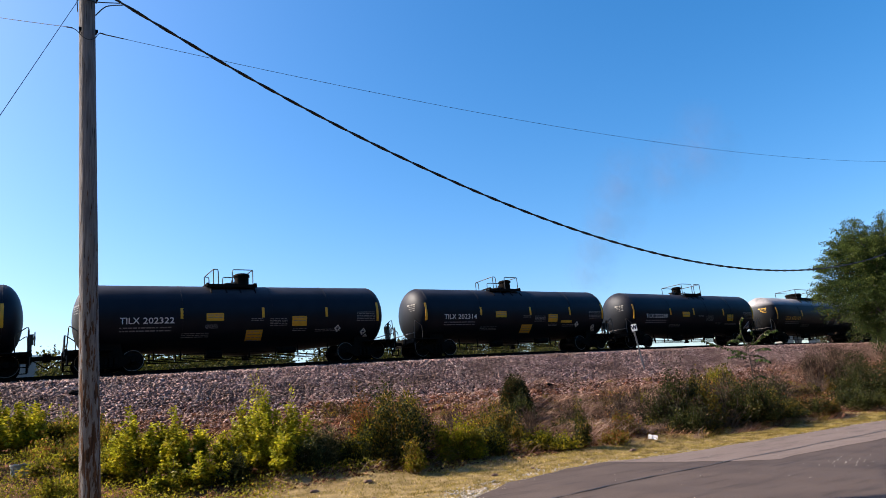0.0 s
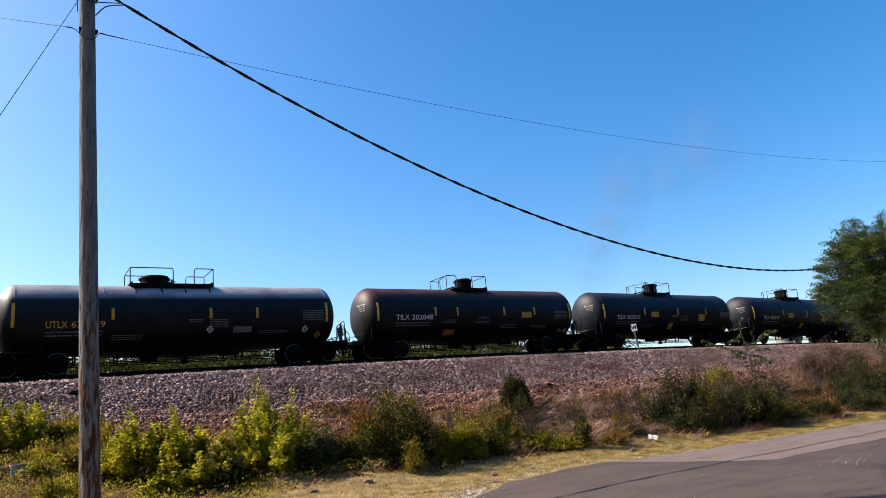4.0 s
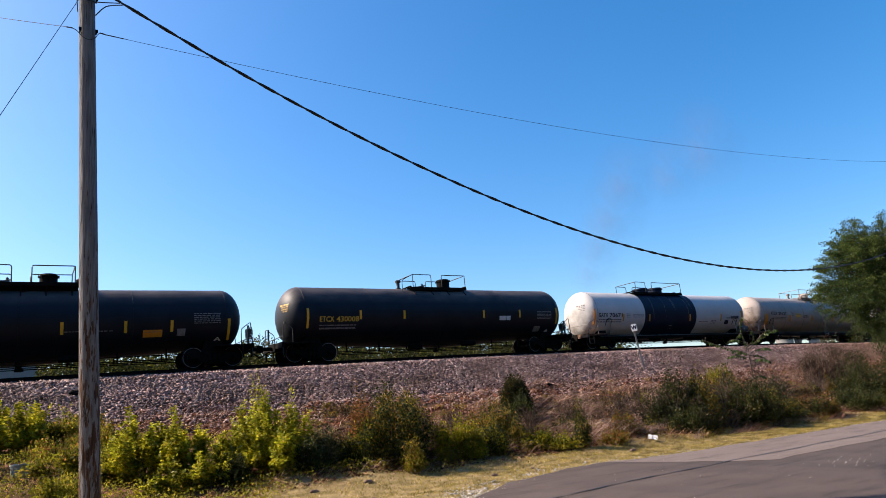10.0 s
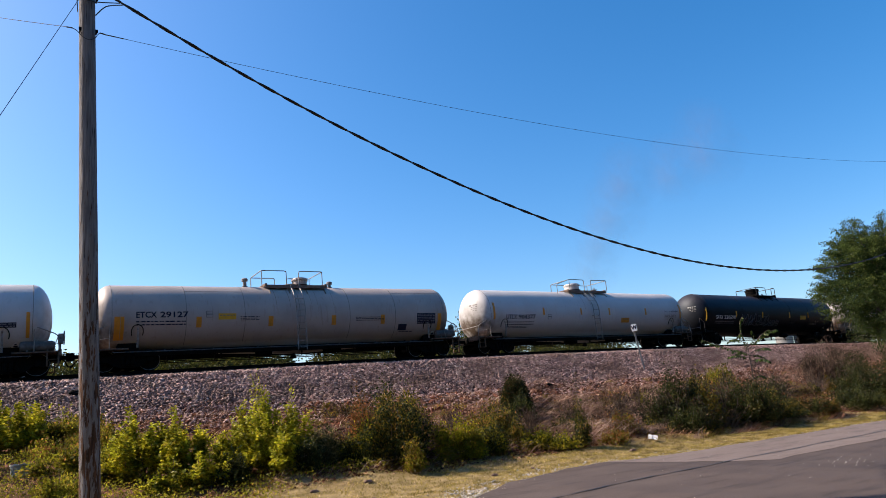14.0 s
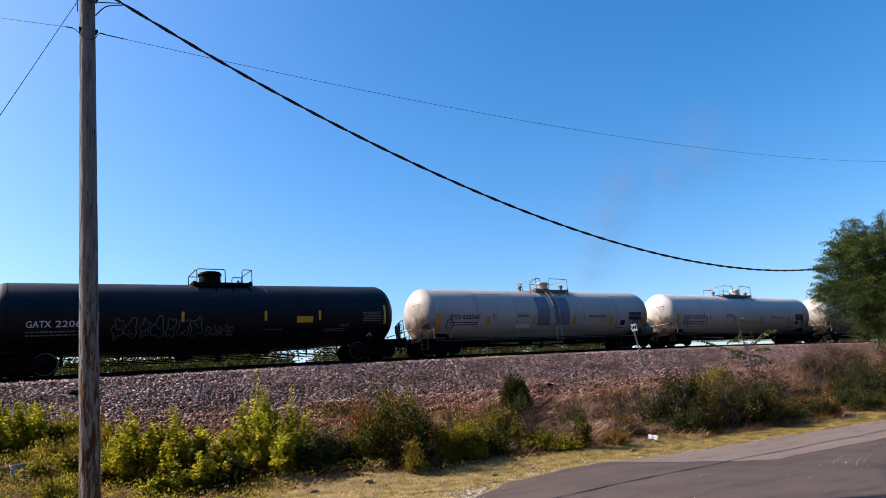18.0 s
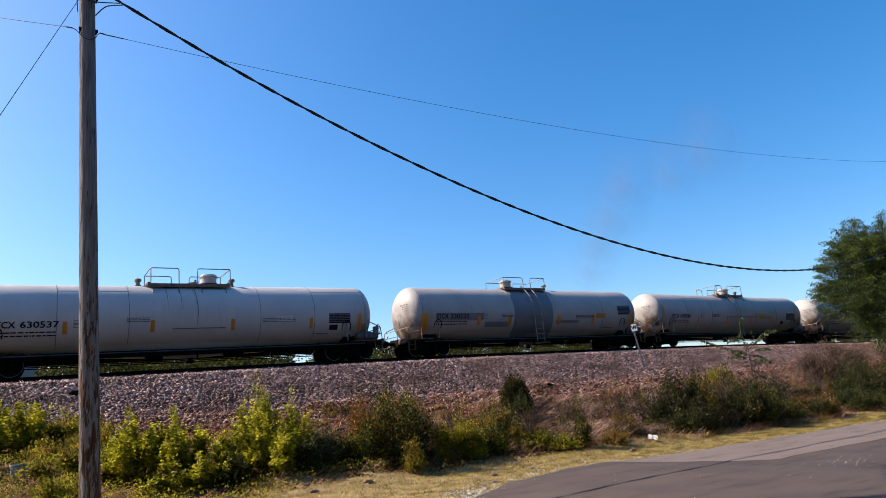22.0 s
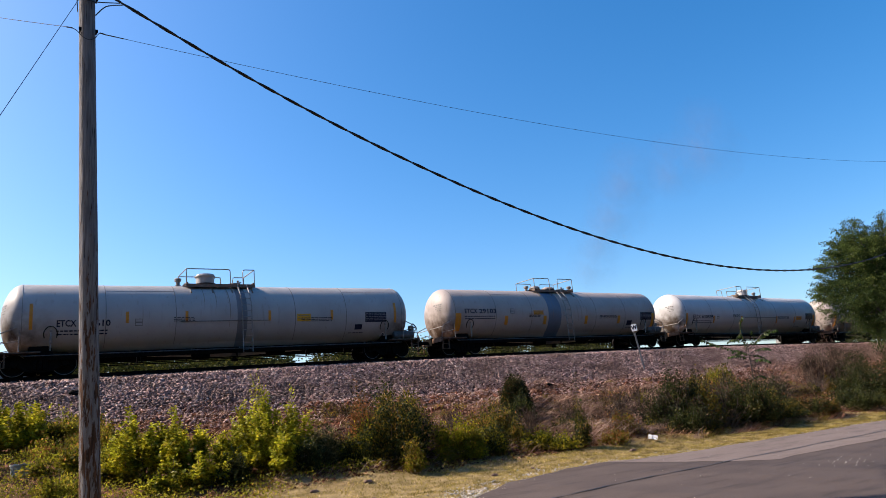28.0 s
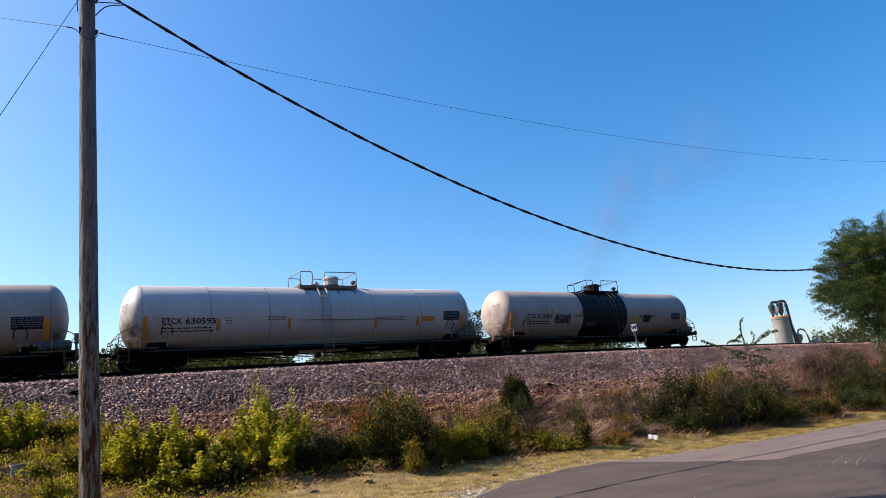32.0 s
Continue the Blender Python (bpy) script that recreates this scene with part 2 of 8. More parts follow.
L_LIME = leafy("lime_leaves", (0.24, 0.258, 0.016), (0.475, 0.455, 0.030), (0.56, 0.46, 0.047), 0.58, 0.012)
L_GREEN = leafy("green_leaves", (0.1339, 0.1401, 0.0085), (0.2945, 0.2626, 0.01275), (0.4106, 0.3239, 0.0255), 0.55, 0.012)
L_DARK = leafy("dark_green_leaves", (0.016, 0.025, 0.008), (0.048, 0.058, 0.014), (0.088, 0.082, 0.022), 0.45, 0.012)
L_OLIVE = leafy("olive_leaves", (0.09639, 0.08211, 0.01275), (0.2203, 0.1696, 0.0204), (0.3305, 0.1607, 0.03825), 0.55, 0.012)
L_GREYGREEN = leafy("grey_green_leaves", (0.07616, 0.07293, 0.0289), (0.1476, 0.1384, 0.0544), (0.2475, 0.1963, 0.085), 0.45, 0.012)
L_CEDAR = leafy("cedar_sprays", (0.016, 0.020, 0.007), (0.045, 0.042, 0.012), (0.13, 0.062, 0.024), 0.3, 0.012)
L_RUSSET = leafy("russet_leaves", (0.153, 0.06375, 0.0221), (0.2635, 0.1062, 0.034), (0.0765, 0.07225, 0.0153), 0.45, 0.012)
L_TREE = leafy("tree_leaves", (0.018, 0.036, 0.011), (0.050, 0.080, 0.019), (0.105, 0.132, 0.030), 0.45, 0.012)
# lighter copy of the tree leaves, sunlight painted into their colour
L_ELM = leafy("painted_sunlit_elm_leaves", (0.045, 0.075, 0.016), (0.10, 0.135, 0.026), (0.17, 0.19, 0.04), 0.45, 0.012)
L_BACK = leafy("far_leaves", (0.0198, 0.0279, 0.0072), (0.0594, 0.063, 0.0117), (0.1215, 0.108, 0.0225), 0.50, 0.012, (0.3, 1.45), 0.9)
L_BACKDARK = leafy("far_dark_leaves", (0.022, 0.032, 0.010), (0.055, 0.066, 0.018), (0.10, 0.10, 0.03), 0.35, 0.012)
L_GRASS = leafy("verge_grass", (0.1998, 0.168, 0.038), (0.3888, 0.298, 0.088), (0.54, 0.41, 0.235), 0.5, 0.012, (0.5, 1.5), 2.2)
L_STRAW = leafy("dry_straw", (0.07806, 0.03262, 0.01886), (0.248, 0.1155, 0.06888), (0.4592, 0.2844, 0.1927), 0.30, 0.012, (0.35, 1.75), 2.2)
L_PALE = leafy("bleached_straw", (0.125, 0.074, 0.056), (0.27, 0.177, 0.135), (0.42, 0.32, 0.26), 0.22, 0.012, (0.35, 1.75), 2.2)
L_BRUSH = leafy("dry_brush_stems", (0.03942, 0.0253, 0.0192), (0.103, 0.06365, 0.0464), (0.1971, 0.1346, 0.096), 0.25, 0.012, (0.35, 1.6), 1.6)
L_LITTER = leafy("dead_leaves", (0.0551, 0.02258, 0.01312), (0.2296, 0.09619, 0.05248), (0.4225, 0.2509, 0.164), 0.2, 0.012, (0.3, 1.7), 1.3)
L_WEED = leafy("low_weeds", (0.105, 0.1109, 0.01092), (0.2604, 0.2394, 0.01848), (0.252, 0.1512, 0.0336), 0.55, 0.012, (0.35, 1.75), 2.2)


def stone_material():
    m, t, p = nodes_of("ballast_stone")
    geo = t.nodes.new("ShaderNodeNewGeometry")
    cr = t.nodes.new("ShaderNodeValToRGB")
    e = cr.color_ramp.elements
    e[0].position, e[0].color = 0.0, (0.029, 0.018, 0.020, 1)
    e[1].position, e[1].color = 1.0, (0.754, 0.607, 0.552, 1)
    for pos, c in ((0.25, (0.145, 0.072, 0.064)), (0.55, (0.348, 0.191, 0.167)), (0.82, (0.531, 0.336, 0.290)), (0.93, (0.715, 0.506, 0.428))):
        n = e.new(pos)
        n.color = (*c, 1)
    t.links.new(geo.outputs["Random Per Island"], cr.inputs["Fac"])
    col = blend(t, ramp(t, grain(t, 30.0), 0.4, 0.7), cr.outputs["Color"], (0.193, 0.124, 0.115))
    col = blend(t, ramp(t, grain(t, 0.45, 5.0, (0.6, 1.6, 1.0)), 0.48, 0.66), col, (0.154, 0.087, 0.067))
    col = blend(t, ramp(t, grain(t, 1.1, 4.0), 0.58, 0.72), col, (0.290, 0.193, 0.161))
    t.links.new(col, p.inputs["Base Color"])
    p.inputs["Roughness"].default_value = 0.75
    relief(t, p, grain(t, 60.0), 0.4)
    return m


def ground_material():
    """One sheet: short grass by the road, red-brown earth on the bank, grey grit under the ballast, rough field beyond."""
    m, t, p = nodes_of("ground_cover")
    tc = t.nodes.new("ShaderNodeTexCoord")
    sp = t.nodes.new("ShaderNodeSeparateXYZ")
    t.links.new(tc.outputs["Object"], sp.inputs[0])
    wav = add(t, "Math")
    wav.operation = "MULTIPLY_ADD"
    wav.inputs[1].default_value = 3.2
    t.links.new(grain(t, 0.55, 5.0), wav.inputs[0])
    t.links.new(sp.outputs["Y"], wav.inputs[2])
    y = wav.outputs[0]
    grass = blend(t, ramp(t, grain(t, 3.0), 0.4, 0.65), (0.165, 0.122, 0.050), (0.285, 0.212, 0.104))
    grass = blend(t, ramp(t, grain(t, 14.0), 0.55, 0.75), grass, (0.31, 0.225, 0.13))
    earth = blend(t, ramp(t, grain(t, 1.3), 0.35, 0.65), (0.130, 0.058, 0.034), (0.065, 0.032, 0.021))
    earth = blend(t, ramp(t, grain(t, 9.0), 0.5, 0.7), earth, (0.205, 0.105, 0.062))
    grit = blend(t, ramp(t, grain(t, 20.0), 0.4, 0.65), (0.035, 0.022, 0.018), (0.075, 0.048, 0.040))
    field = blend(t, ramp(t, grain(t, 0.2), 0.4, 0.6), (0.10, 0.11, 0.03), (0.22, 0.19, 0.09))
    c = blend(t, ramp(t, y, 16.5, 17.9), grass, earth)
    c = blend(t, ramp(t, y, 26.0, 27.4), c, grit)
    c = blend(t, ramp(t, y, 40.0, 43.0), c, field)
    t.links.new(c, p.inputs["Base Color"])
    p.inputs["Roughness"].default_value = 0.95
    p.inputs["Specular IOR Level"].default_value = 0.1
    relief(t, p, grain(t, 11.0, 8.0), 0.8, 0.05)
    return m


def asphalt(name, a, b, chip):
    m, t, p = nodes_of(name)
    c = blend(t, ramp(t, grain(t, 0.7, 6.0), 0.35, 0.65), a, b)
    c = blend(t, ramp(t, grain(t, 120.0, 2.0), 0.58, 0.72), c, chip)
    c = blend(t, ramp(t, grain(t, 26.0, 3.0), 0.45, 0.7), c, (a[0] * 1.35, a[1] * 1.33, a[2] * 1.3))
    c = blend(t, ramp(t, grain(t, 1.6, 7.0, (0.35, 1.6, 1.0), 0.7), 0.52, 0.70), c, (a[0] * 0.6, a[1] * 0.6, a[2] * 0.6))
    t.links.new(c, p.inputs["Base Color"])
    p.inputs["Roughness"].default_value = 0.85
    p.inputs["Specular IOR Level"].default_value = 0.25
    relief(t, p, grain(t, 90.0, 3.0), 0.5, 0.01)
    return m


def pole_material():
    """Weathered grey timber, its skin peeled off in long dark red-brown patches, more so lower down."""
    m, t, p = nodes_of("weathered_pole_timber")
    c = blend(t, ramp(t, grain(t, 5.0, 6.0, (5, 5, 0.35)), 0.35, 0.65), (0.135, 0.132, 0.14), (0.25, 0.245, 0.255))
    tc = t.nodes.new("ShaderNodeTexCoord")
    sp = t.nodes.new("ShaderNodeSeparateXYZ")
    t.links.new(tc.outputs["Object"], sp.inputs[0])
    wav = add(t, "Math")
    wav.operation = "MULTIPLY_ADD"
    wav.inputs[1].default_value = -0.030
    t.links.new(sp.outputs["Z"], wav.inputs[0])
    t.links.new(grain(t, 4.0, 9.0, (4.5, 4.5, 0.6), 0.7), wav.inputs[2])
    bark = blend(t, ramp(t, grain(t, 6.0, 6.0, (6, 6, 0.4)), 0.4, 0.6), (0.045, 0.026, 0.018), (0.13, 0.068, 0.042))
    c = blend(t, ramp(t, wav.outputs[0], 0.425, 0.455), c, bark)
    c = blend(t, ramp(t, grain(t, 7.0, 4.0, (6, 6, 0.18)), 0.62, 0.66), c, (0.02, 0.015, 0.012))
    t.links.new(c, p.inputs["Base Color"])
    p.inputs["Roughness"].default_value = 0.9
    p.inputs["Specular IOR Level"].default_value = 0.15
    relief(t, p, grain(t, 3.0, 9.0, (4.5, 4.5, 0.55), 0.68), 1.0, 0.05)
    return m


M_STONE, M_GROUND, M_POLE = stone_material(), ground_material(), pole_material()
M_ASPHALT = asphalt("worn_dark_asphalt", (0.044, 0.0325, 0.029), (0.063, 0.048, 0.042), (0.088, 0.075, 0.066))
M_OLDROAD = asphalt("pale_old_asphalt", (0.117, 0.092, 0.083), (0.147, 0.118, 0.106), (0.165, 0.143, 0.128))
M_SKYSCREEN = paint("dark_sky_screen", (0.018, 0.026, 0.010), (0.035, 0.045, 0.016), 0.5, 0.95, stain=(0.05, 0.05, 0.02), stain_scale=1.5, bump=0.8, bump_scale=2.0, spec=0.05)
M_DRIP = paint("rusty_drip", (0.24, 0.19, 0.155), (0.19, 0.15, 0.12), 5.0, 0.7)


# ---- mesh helpers ----
class Shape:
    """Collects vertices and faces of one part."""

    def __init__(self):
        self.v, self.f = [], []

    def box(self, x0, x1, y0, y1, z0, z1, c=0.0):
        """A box with its upright and long edges cut by c."""
        if c <= 0:
            ring = [(y0, z0), (y1, z0), (y1, z1), (y0, z1)]
        else:
            ring = [(y0 + c, z0), (y1 - c, z0), (y1, z0 + c), (y1, z1 - c), (y1 - c, z1), (y0 + c, z1), (y0, z1 - c), (y0, z0 + c)]
        return self.prism(ring, x0, x1)

    def prism(self, ring, x0, x1):
        """A (y, z) outline drawn out along x."""
        b, n = len(self.v), len(ring)
        self.v += [(x0, y, z) for y, z in ring] + [(x1, y, z) for y, z in ring]
        self.f += [tuple(b + n - 1 - i for i in range(n)), tuple(b + n + i for i in range(n))]
        self.f += [(b + i, b + (i + 1) % n, b + n + (i + 1) % n, b + n + i) for i in range(n)]
        return self

    def slab(self, ring, y0, y1):
        """An (x, z) outline drawn out along y."""
        b, n = len(self.v), len(ring)
        self.v += [(x, y0, z) for x, z in ring] + [(x, y1, z) for x, z in ring]
        self.f += [tuple(b + i for i in range(n)), tuple(b + 2 * n - 1 - i for i in range(n))]
        self.f += [(b + (i + 1) % n, b + i, b + n + i, b + n + (i + 1) % n) for i in range(n)]
        return self

    def tube(self, pts, r, n=6, r_end=None, soft=0.0):
        """A round bar through points; soft rounds its bends."""
        pts = [Vector(p) for p in pts]
        if soft:
            out = [pts[0]]
            for a, m, c in zip(pts, pts[1:], pts[2:]):
                k = min(soft, (a - m).length * 0.45, (c - m).length * 0.45)
                p, q = m + (a - m).normalized() * k, m + (c - m).normalized() * k
                out += [p, (p + q + 2 * m) / 4, q]
            pts = out + [pts[-1]]
        b = len(self.v)
        for i, p in enumerate(pts):
            d = (pts[min(i + 1, len(pts) - 1)] - pts[max(i - 1, 0)]).normalized()
            s = Vector((0, 0, 1)) if abs(d.z) < 0.9 else Vector((0, 1, 0))
            u = d.cross(s).normalized()
            w = d.cross(u)
            rr = r if r_end is None else r + (r_end - r) * i / (len(pts) - 1)
            for k in range(n):
                a = 2 * math.pi * k / n
                self.v.append(tuple(p + rr * (math.cos(a) * u + math.sin(a) * w)))
        for i in range(len(pts) - 1):
            for k in range(n):
                self.f.append((b + i * n + k, b + i * n + (k + 1) % n, b + (i + 1) * n + (k + 1) % n, b + (i + 1) * n + k))
        self.f.append(tuple(b + n - 1 - k for k in range(n)))
        e = b + (len(pts) - 1) * n
        self.f.append(tuple(e + k for k in range(n)))
        return self

    def lathe(self, prof, axis="z", at=(0, 0, 0), n=20):
        """(radius, height) pairs turned round an axis."""
        b = len(self.v)
        for r, h in prof:
            for k in range(n):
                a = 2 * math.pi * k / n
                c, s = r * math.cos(a), r * math.sin(a)
                p = {"z": (c, s, h), "y": (s, h, c), "x": (h, c, s)}[axis]
                self.v.append((p[0] + at[0], p[1] + at[1], p[2] + at[2]))
        for i in range(len(prof) - 1):
            for k in range(n):
                self.f.append((b + i * n + k, b + i * n + (k + 1) % n, b + (i + 1) * n + (k + 1) % n, b + (i + 1) * n + k))
        self.f.append(tuple(b + n - 1 - k for k in range(n)))
        e = b + (len(prof) - 1) * n
        self.f.append(tuple(e + k for k in range(n)))
        return self

    def mesh(self, name, material, smooth_shade=False):
        me = bpy.data.meshes.new(name)
        me.from_pydata(self.v, [], self.f)
        me.materials.append(material)
        if smooth_shade:
            me.polygons.foreach_set("use_smooth", [True] * len(me.polygons))
            me.set_sharp_from_angle(angle=radians(42))
        me.update()
        return me


def bulk(name, verts, faces, material):
    """A big mesh from arrays: faces all of one kind."""
    me = bpy.data.meshes.new(name)
    verts, faces = np.asarray(verts, np.float32), np.asarray(faces, np.int32)
    m, k = faces.shape
    me.vertices.add(len(verts))
    me.vertices.foreach_set("co", verts.ravel())
    me.loops.add(m * k)
    me.loops.foreach_set("vertex_index", faces.ravel())
    me.polygons.add(m)
    me.polygons.foreach_set("loop_start", np.arange(0, m * k, k, dtype=np.int32))
    me.update(calc_edges=True)
    me.materials.append(material)
    return me


def part(name, mesh, parent, label="", at=None):
    ob = new(name, mesh)
    ob.parent = parent
    if at is not None:
        ob.location = at
    return tagged(ob, label)


def empty(name, at=(0, 0, 0)):
    ob = new(name)
    ob.location = at
    ob.empty_display_size = 0.2
    return ob


KEPT = {}
R, TOP = 1.52, 3.89      # the usual tank shell: radius, and height of its crown over the rail
ZC = TOP - R


def kept(key, make):
    """The mesh of that key for the shell in hand, made once."""
    if (key, R) not in KEPT:
        KEPT[key, R] = make()
    return KEPT[key, R]


# ---- ground, road and track ----
def build_ground():
    xs = np.unique(np.concatenate([[-3000, -800, -300, -120, -60], np.arange(-40, -4, 2.0), np.arange(-4, 60, 0.4),
                                   np.arange(60, 120, 2.0), [140, 200, 400, 900, 3000]]))
    ys = np.unique(np.concatenate([[-3000, -600, -150, -50, -20, -8, 0, 5, 8], np.arange(9, 31.4, 0.35),
                                   [31.3, 32.6, 34.0, 34.4, 36, 38, 41, 44, 50, 60, 70, 100, 200, 500, 1500, 3000]]))
    gx, gy = np.meshgrid(xs, ys, indexing="ij")
    z = ground_z(gx, gy)
    v = np.stack([gx, gy, z], -1).reshape(-1, 3)
    n = len(ys)
    i, j = np.meshgrid(np.arange(len(xs) - 1), np.arange(n - 1), indexing="ij")
    a = (i * n + j).ravel()
    me = bulk("ground", v, np.stack([a, a + n, a + n + 1, a + 1], -1), M_GROUND)
    me.polygons.foreach_set("use_smooth", [True] * len(me.polygons))
    tagged(new("ground", me), "sloping railway bank of red-brown earth above a grassy verge", "ground", kind="structure")


EDGE_X = np.array([-60, -20, 0, 4, 7.17, 9.02, 11.0, 12.6, 13.3, 14.3, 120])
EDGE_Y = np.array([-8, 0, 6.2, 8.9, 10.82, 12.06, 12.75, 13.0, 12.65, 12.3, 12.35])


def build_road():
    xs = np.concatenate([np.arange(-60, 4, 1.0), np.arange(4, 30, 0.25), np.arange(30, 120.1, 1.0)])
    top = np.interp(xs, EDGE_X, EDGE_Y) + 0.05 * np.sin(xs * 2.3) + 0.04 * np.sin(xs * 5.1)
    v, f = [], []
    for x, y in zip(xs, top):
        v += [(x, -30.0, 0.035), (x, y - 0.1, 0.035), (x, y, -0.03)]
    for i in range(len(xs) - 1):
        b = i * 3
        f += [(b, b + 3, b + 4, b + 1), (b + 1, b + 4, b + 5, b + 2)]
    me = bulk("road", v, f, M_ASPHALT)
    road = tagged(new("road", me), "worn dark asphalt apron with stone chips along a verge", "road", kind="structure")
    # the older, paler lane along the far side
    s = Shape()
    xl = np.concatenate([np.arange(12.62, 13.3, 0.06), np.arange(13.3, 119, 0.4)])
    for i, x in enumerate(xl):
        lo = np.interp(x, [12.6, 12.96, 13.5, 14.3, 120], [12.86, 10.8, 8.75, 8.9, 8.92]) + 0.03 * math.sin(3.1 * x)
        hi = np.interp(x, EDGE_X, EDGE_Y) - 0.12 + 0.05 * math.sin(2.7 * x)
        s.v += [(x, lo, 0.041), (x, hi, 0.041)]
        if i:
            b = 2 * i
            s.f.append((b - 2, b, b + 1, b - 1))
    part("lane", s.mesh("lane", M_OLDROAD), road, "paler old asphalt lane")
    s = Shape()
    xl = np.arange(-2, 80, 0.25)
    for i, x in enumerate(xl):
        y = np.interp(x, [-2, 7.92, 9.49, 10.87, 13.06, 15.0, 17.7, 20.9, 80], [7.4, 9.19, 9.45, 9.5, 9.69, 9.73, 9.87, 10.0, 10.1]) + 0.03 * math.sin(1.9 * x) + 0.012 * math.sin(9.0 * x)
        w = 0.028 + 0.012 * math.sin(4.4 * x)
        s.v += [(x, y - w, 0.046), (x, y + w, 0.046)]
        if i:
            b = 2 * i
            s.f.append((b - 2, b, b + 1, b - 1))
    part("seam", s.mesh("seam", M_TAR), road, "dark tar-filled seam along the road")
    rng = np.random.default_rng(5)
    n = 620
    x, y = rng.uniform(7, 26, n), rng.uniform(6.5, 12.3, n)
    x[90:] = rng.uniform(5, 30, n - 90)
    y[90:] = np.interp(x[90:], EDGE_X, EDGE_Y) + rng.normal(-0.05, 0.16, n - 90)
    x[:26] = 13.5 + rng.normal(0, 0.35, 26)
    y[:26] = 7.15 + rng.normal(0, 0.35, 26)
    v, f = stones(np.stack([x, y, np.full(n, 0.046)], -1), rng.uniform(0.006, 0.016, n), rng)
    n = 700
    x = np.concatenate([rng.uniform(5.0, 16.0, n - 250), rng.normal(7.6, 0.7, 250)])
    y = np.interp(x, EDGE_X, EDGE_Y) + np.abs(rng.normal(0.1, 0.55, n))
    w, g = stones(np.stack([x, y, ground_z(x, y) + 0.008], -1), 0.012 + 0.035 * rng.random(n) ** 2, rng)
    tagged(new("verge_gravel", bulk("verge_gravel", w, g, M_CHIP)), "pale gravel scattered in the verge grass", "gravel", kind="stuff")
    tagged(new("loose_chips", bulk("loose_chips", v, f, M_CHIP)), "pale loose stone chips scattered on asphalt", "gravel", kind="stuff")


OCTA_V = np.array([(1, 0, 0), (0, 1, 0), (-1, 0, 0), (0, -1, 0), (0, 0, 1), (0, 0, -1)], float)
OCTA_F = np.array([(0, 1, 4), (1, 2, 4), (2, 3, 4), (3, 0, 4), (1, 0, 5), (2, 1, 5), (3, 2, 5), (0, 3, 5)])


def turns(n, rng):
    """n rotation matrices: any heading, and some tilt."""
    h, a = rng.uniform(0, 2 * np.pi, n), rng.uniform(0, 2 * np.pi, n)
    k = np.abs(rng.normal(0, 0.30, n))
    q = np.stack([np.cos(k) * np.cos(h), np.sin(k) * np.cos(a), np.sin(k) * np.sin(a), np.cos(k) * np.sin(h)], -1)
    q /= np.linalg.norm(q, axis=1)[:, None]
    w, x, y, z = q.T
    return np.stack([1 - 2 * (y * y + z * z), 2 * (x * y - z * w), 2 * (x * z + y * w),
                     2 * (x * y + z * w), 1 - 2 * (x * x + z * z), 2 * (y * z - x * w),
                     2 * (x * z - y * w), 2 * (y * z + x * w), 1 - 2 * (x * x + y * y)], -1).reshape(n, 3, 3)


def stones(c, r, rng):
    """Angular crushed stones at centres c with radii r."""
    n = len(c)
    base = OCTA_V[None] * rng.uniform(0.6, 1.3, (n, 6, 1)) * np.array([1.4, 1.0, 0.55]) + rng.normal(0, 0.17, (n, 6, 3))
    v = np.einsum("nij,nkj->nki", turns(n, rng), base) * r[:, None, None] + c[:, None, :]
    f = (OCTA_F[None] + 6 * np.arange(n)[:, None, None]).reshape(-1, 3)
    return v.reshape(-1, 3), f


